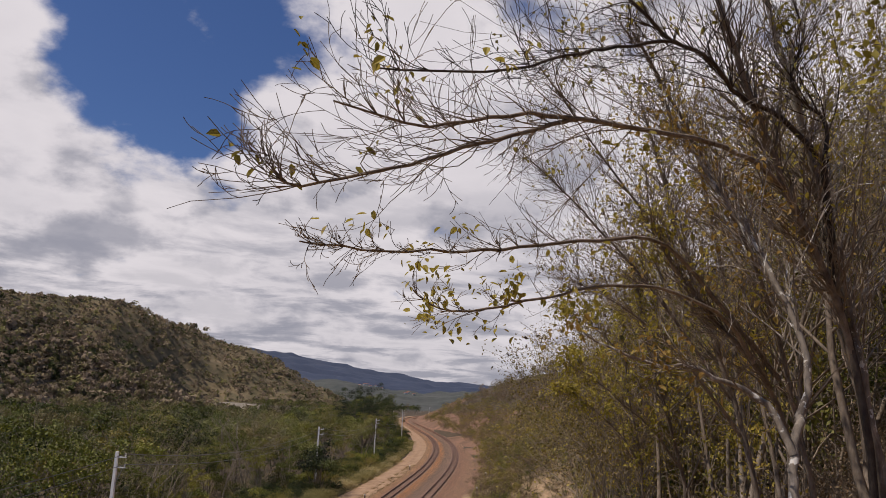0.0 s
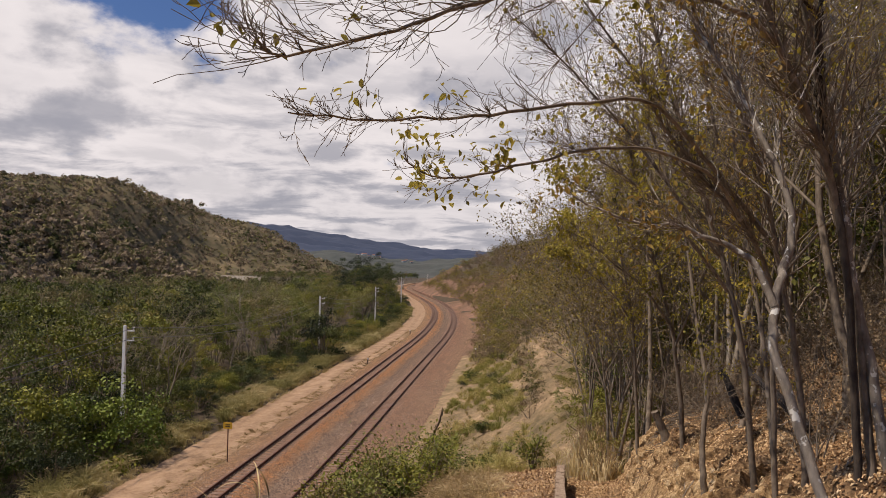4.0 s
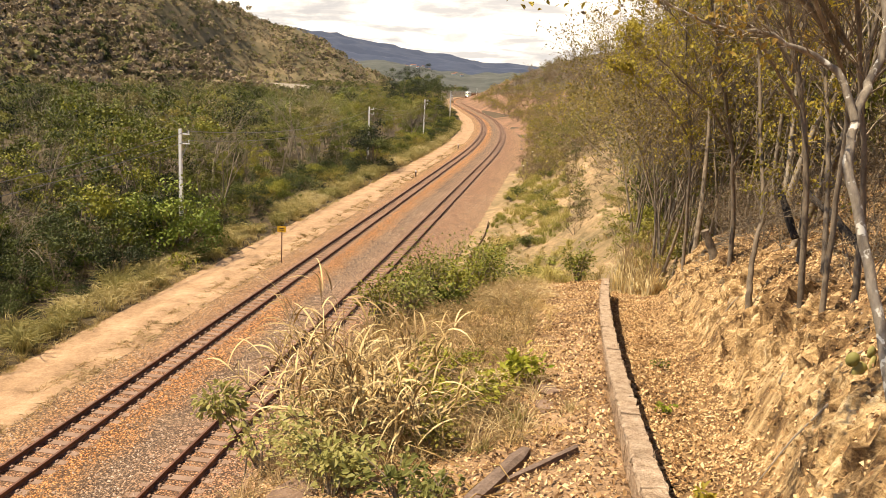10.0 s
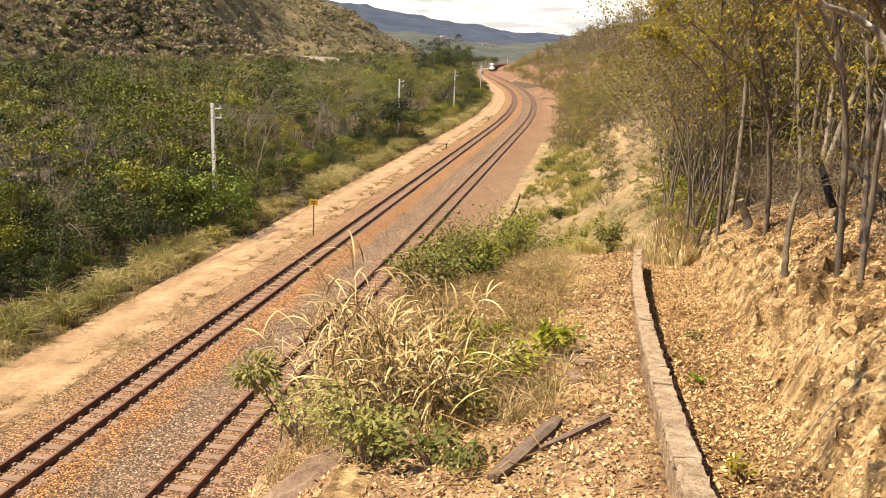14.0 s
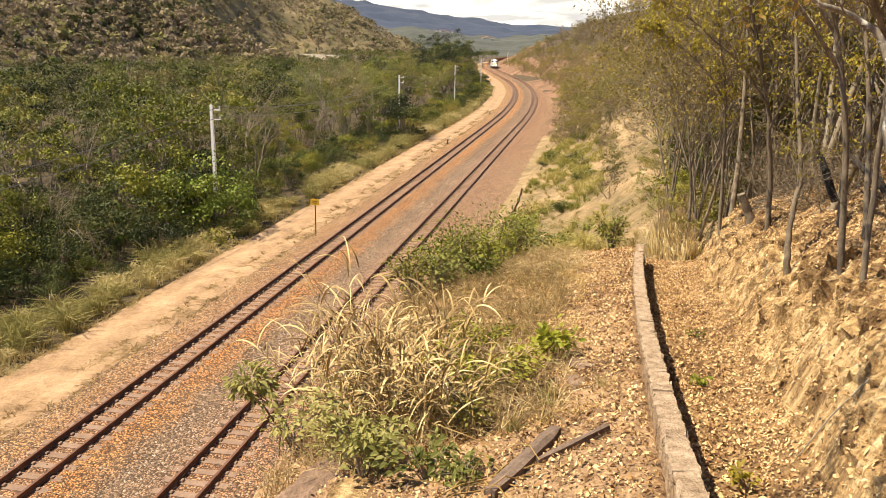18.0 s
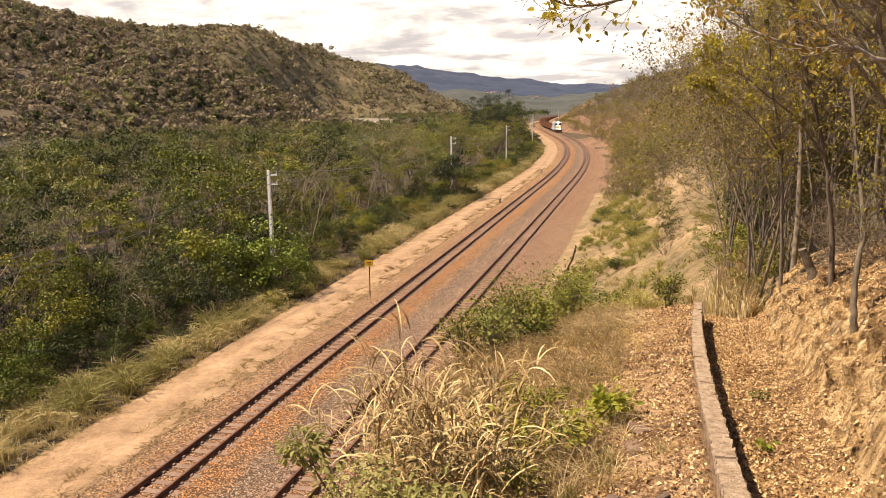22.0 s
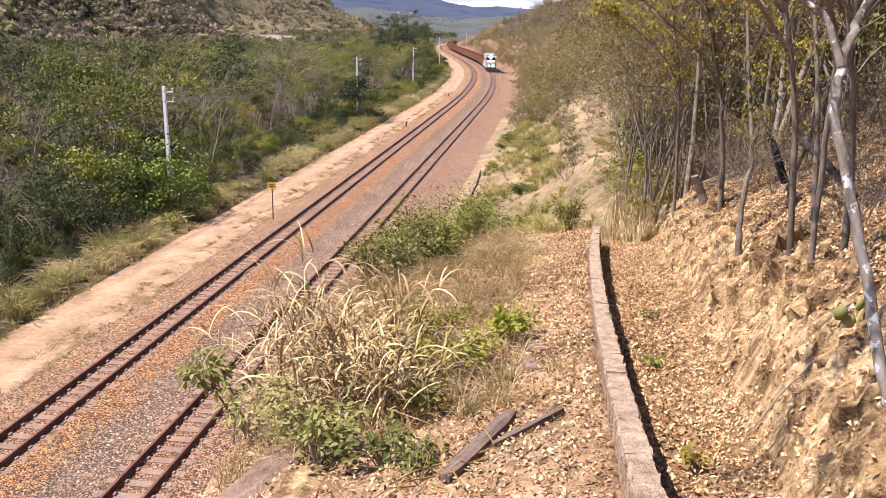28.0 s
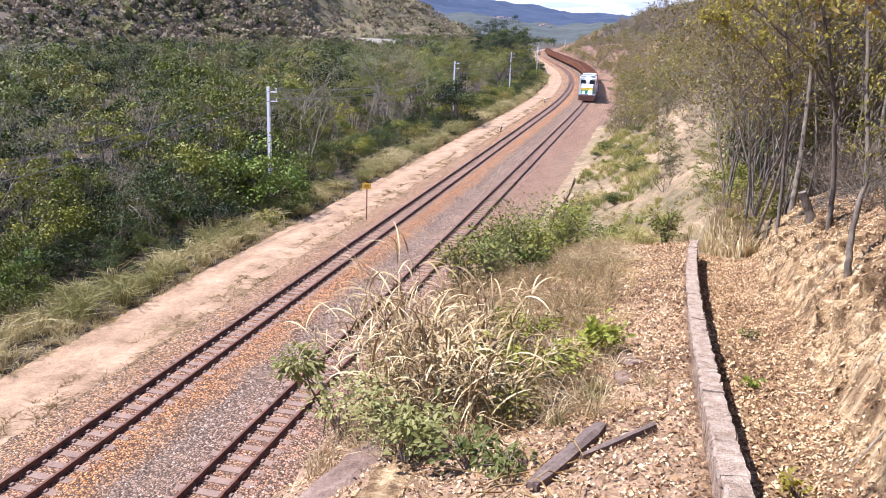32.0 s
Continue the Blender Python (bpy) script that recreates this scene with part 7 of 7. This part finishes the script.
# ---- train ----
def bogie(parent, y, mat):
    b = Geo()
    for x in (-0.62, 0.62):
        b.prism([(y - 1.25, 0.42), (y - 0.9, 0.75), (y + 0.9, 0.75), (y + 1.25, 0.42), (y + 0.5, 0.34), (y - 0.5, 0.34)], "x", x - 0.07, x + 0.07)
    b.box((-0.6, y - 0.2, 0.45), (0.6, y + 0.2, 0.8))
    ob = part("bogie", b, mat, parent)
    for dy in (-0.85, 0.85):
        w = Geo()
        for x in (-0.5, 0.5):
            w.disc((0, y + dy, 0.52), 0.42, "x", x - 0.06, x + 0.06, 18)
        w.disc((0, y + dy, 0.52), 0.08, "x", -0.5, 0.5, 8)
        part("wheelset", w, M["black"], ob)


def locomotive():
    t = thing("locomotive", "white diesel locomotive with green and yellow bands and lit headlights", "locomotive")
    g = Geo()
    g.box((-1.4, 0.6, 0.95), (1.4, 20.4, 1.35), bevel=0.03)
    part("underframe", g, M["grey"], t)
    g = Geo()
    g.prism([(-1.02, 1.35), (1.02, 1.35), (1.02, 3.7), (0.7, 4.05), (-0.7, 4.05), (-1.02, 3.7)], "y", 5.2, 19.6)
    part("hood", g, M["grey"], t, "grey engine hood")
    g = Geo()
    g.prism([(2.1, 1.35), (5.2, 1.35), (5.2, 4.15), (2.5, 4.15), (2.1, 3.9)], "x", -1.42, 1.42)
    cab = part("cab", g, M["loco_white"], t, "white driver's cab")
    for x in (-0.75, 0.75):
        g = Geo()
        g.box((x - 0.42, 2.06, 2.95), (x + 0.42, 2.12, 3.65))
        part("windscreen", g, M["glass"], cab, "dark windscreen")
    for x in (-1.44, 1.40):
        g = Geo()
        g.box((x, 2.8, 2.9), (x + 0.04, 4.4, 3.6))
        part("side_window", g, M["glass"], cab)
    g = Geo()
    g.prism([(0.9, 1.35), (2.1, 1.35), (2.1, 3.0), (1.15, 2.75), (0.9, 2.4)], "x", -0.95, 0.95)
    nose = part("nose", g, M["loco_white"], t, "short white nose")
    for z0, z1, m, n in ((1.42, 1.95, "green", "green band"), (1.97, 2.38, "gold", "yellow band")):
        g = Geo()
        g.box((-0.97, 0.88, z0), (0.97, 1.0, z1))
        part("band", g, M[m], nose, n)
    g = Geo()
    g.prism([(-1.35, 0.25), (1.35, 0.25), (1.35, 1.15), (-1.35, 1.15)], "y", 0.35, 0.6)
    part("pilot", g, M["rust"], t, "rust-brown pilot plate")
    for x, z, r in ((0.0, 3.86, 0.36), (0.55, 1.62, 0.30), (-0.55, 1.62, 0.16)):
        g = Geo()
        g.disc((x, 0, z), r, "y", 1.94 if z > 3 else 0.74, 2.16 if z > 3 else 0.92, 14)
        part("headlight", g, M["lamp"], t, "lit round headlight")
    g = Geo()
    g.prism([(-1.36, 4.12), (1.36, 4.12), (1.05, 4.32), (-1.05, 4.32)], "y", 2.25, 5.3)
    part("cab_roof", g, M["grey"], t, "dark grey cab roof")
    g = Geo()
    g.box((-1.25, 7.5, 4.05), (1.25, 12.0, 4.35), bevel=0.08)
    part("radiator", g, M["grey"], t)
    g = Geo()
    g.box((-1.2, 8.0, 0.35), (1.2, 12.5, 0.95), bevel=0.1)
    part("fuel_tank", g, M["black"], t)
    for x in (-1.36, 1.36):
        g = Geo()
        g.tube([(x, 5.3, 2.3), (x, 19.8, 2.3)], [0.025, 0.025], 5)
        for k in range(9):
            g.tube([(x, 5.4 + k * 1.8, 1.35), (x, 5.4 + k * 1.8, 2.3)], [0.02, 0.02], 4)
        part("handrail", g, M["white"], t)
    for y in (3.4, 5.4, 15.4, 17.4):
        bogie(t, y, M["black"])
    return t


def wagon():
    t = thing("ore_wagon", "empty rust-orange ore wagon with ribbed steel sides", "wagon", "ore train")
    L = 9.6
    for x in (-1.42, 1.36):
        g = Geo()
        g.box((x, 0.2, 1.1), (x + 0.06, L - 0.2, 2.55))
        side = part("side", g, M["wagon"], t)
        for k in range(7):
            r = Geo()
            y = 0.35 + k * (L - 0.7) / 6
            o = -0.1 if x < 0 else 0.06
            r.box((x + o, y - 0.06, 1.1), (x + o + 0.1, y + 0.06, 2.5))
            part("rib", r, M["wagon"], side)
    for y in (0.2, L - 0.26):
        g = Geo()
        g.box((-1.36, y, 1.1), (1.36, y + 0.06, 2.55))
        part("end", g, M["wagon"], t)
    g = Geo()
    g.box((-1.36, 0.2, 0.95), (1.36, L - 0.2, 1.1))
    part("floor_plate", g, M["wagon"], t)
    g = Geo()
    for x in (-1.46, 1.38):
        g.box((x, 0.15, 2.5), (x + 0.1, L - 0.15, 2.62))
    part("top_rail", g, M["rust"], t)
    g = Geo()
    g.box((-0.18, -0.15, 0.75), (0.18, L + 0.15, 0.98))
    part("coupler_beam", g, M["black"], t)
    for y in (1.7, L - 1.7):
        bogie(t, y, M["black"])
    return t


SPEED, S_END = 18.3, 141.5     # metres a second; where the train's nose stands at 32 s


def train_pose(nose, length):
    a, b = nose + 0.2 * length, nose + 0.8 * length
    xa, ya = W(a, 4.45)
    xb, yb = W(b, 4.45)
    h = math.atan2(xb - xa, yb - ya)
    x, y = float(xa) - 0.2 * length * math.sin(h), float(ya) - 0.2 * length * math.cos(h)
    return pose(x, y, 0.0, 0, 0, -math.degrees(h))


engine = locomotive()
wagons = [wagon()]
for k in range(29):
    wagons.append(copy_thing(wagons[0], Matrix.Identity(4)))


def motions():
    for ob, back, length in [(engine, 0.0, 20.8)] + [(w, 21.2 + 9.95 * k, 9.6) for k, w in enumerate(wagons)]:
        walk(ob, [(t, train_pose(S_END + SPEED * (32 - t) + back, length)) for t in range(0, 33)])


motions()
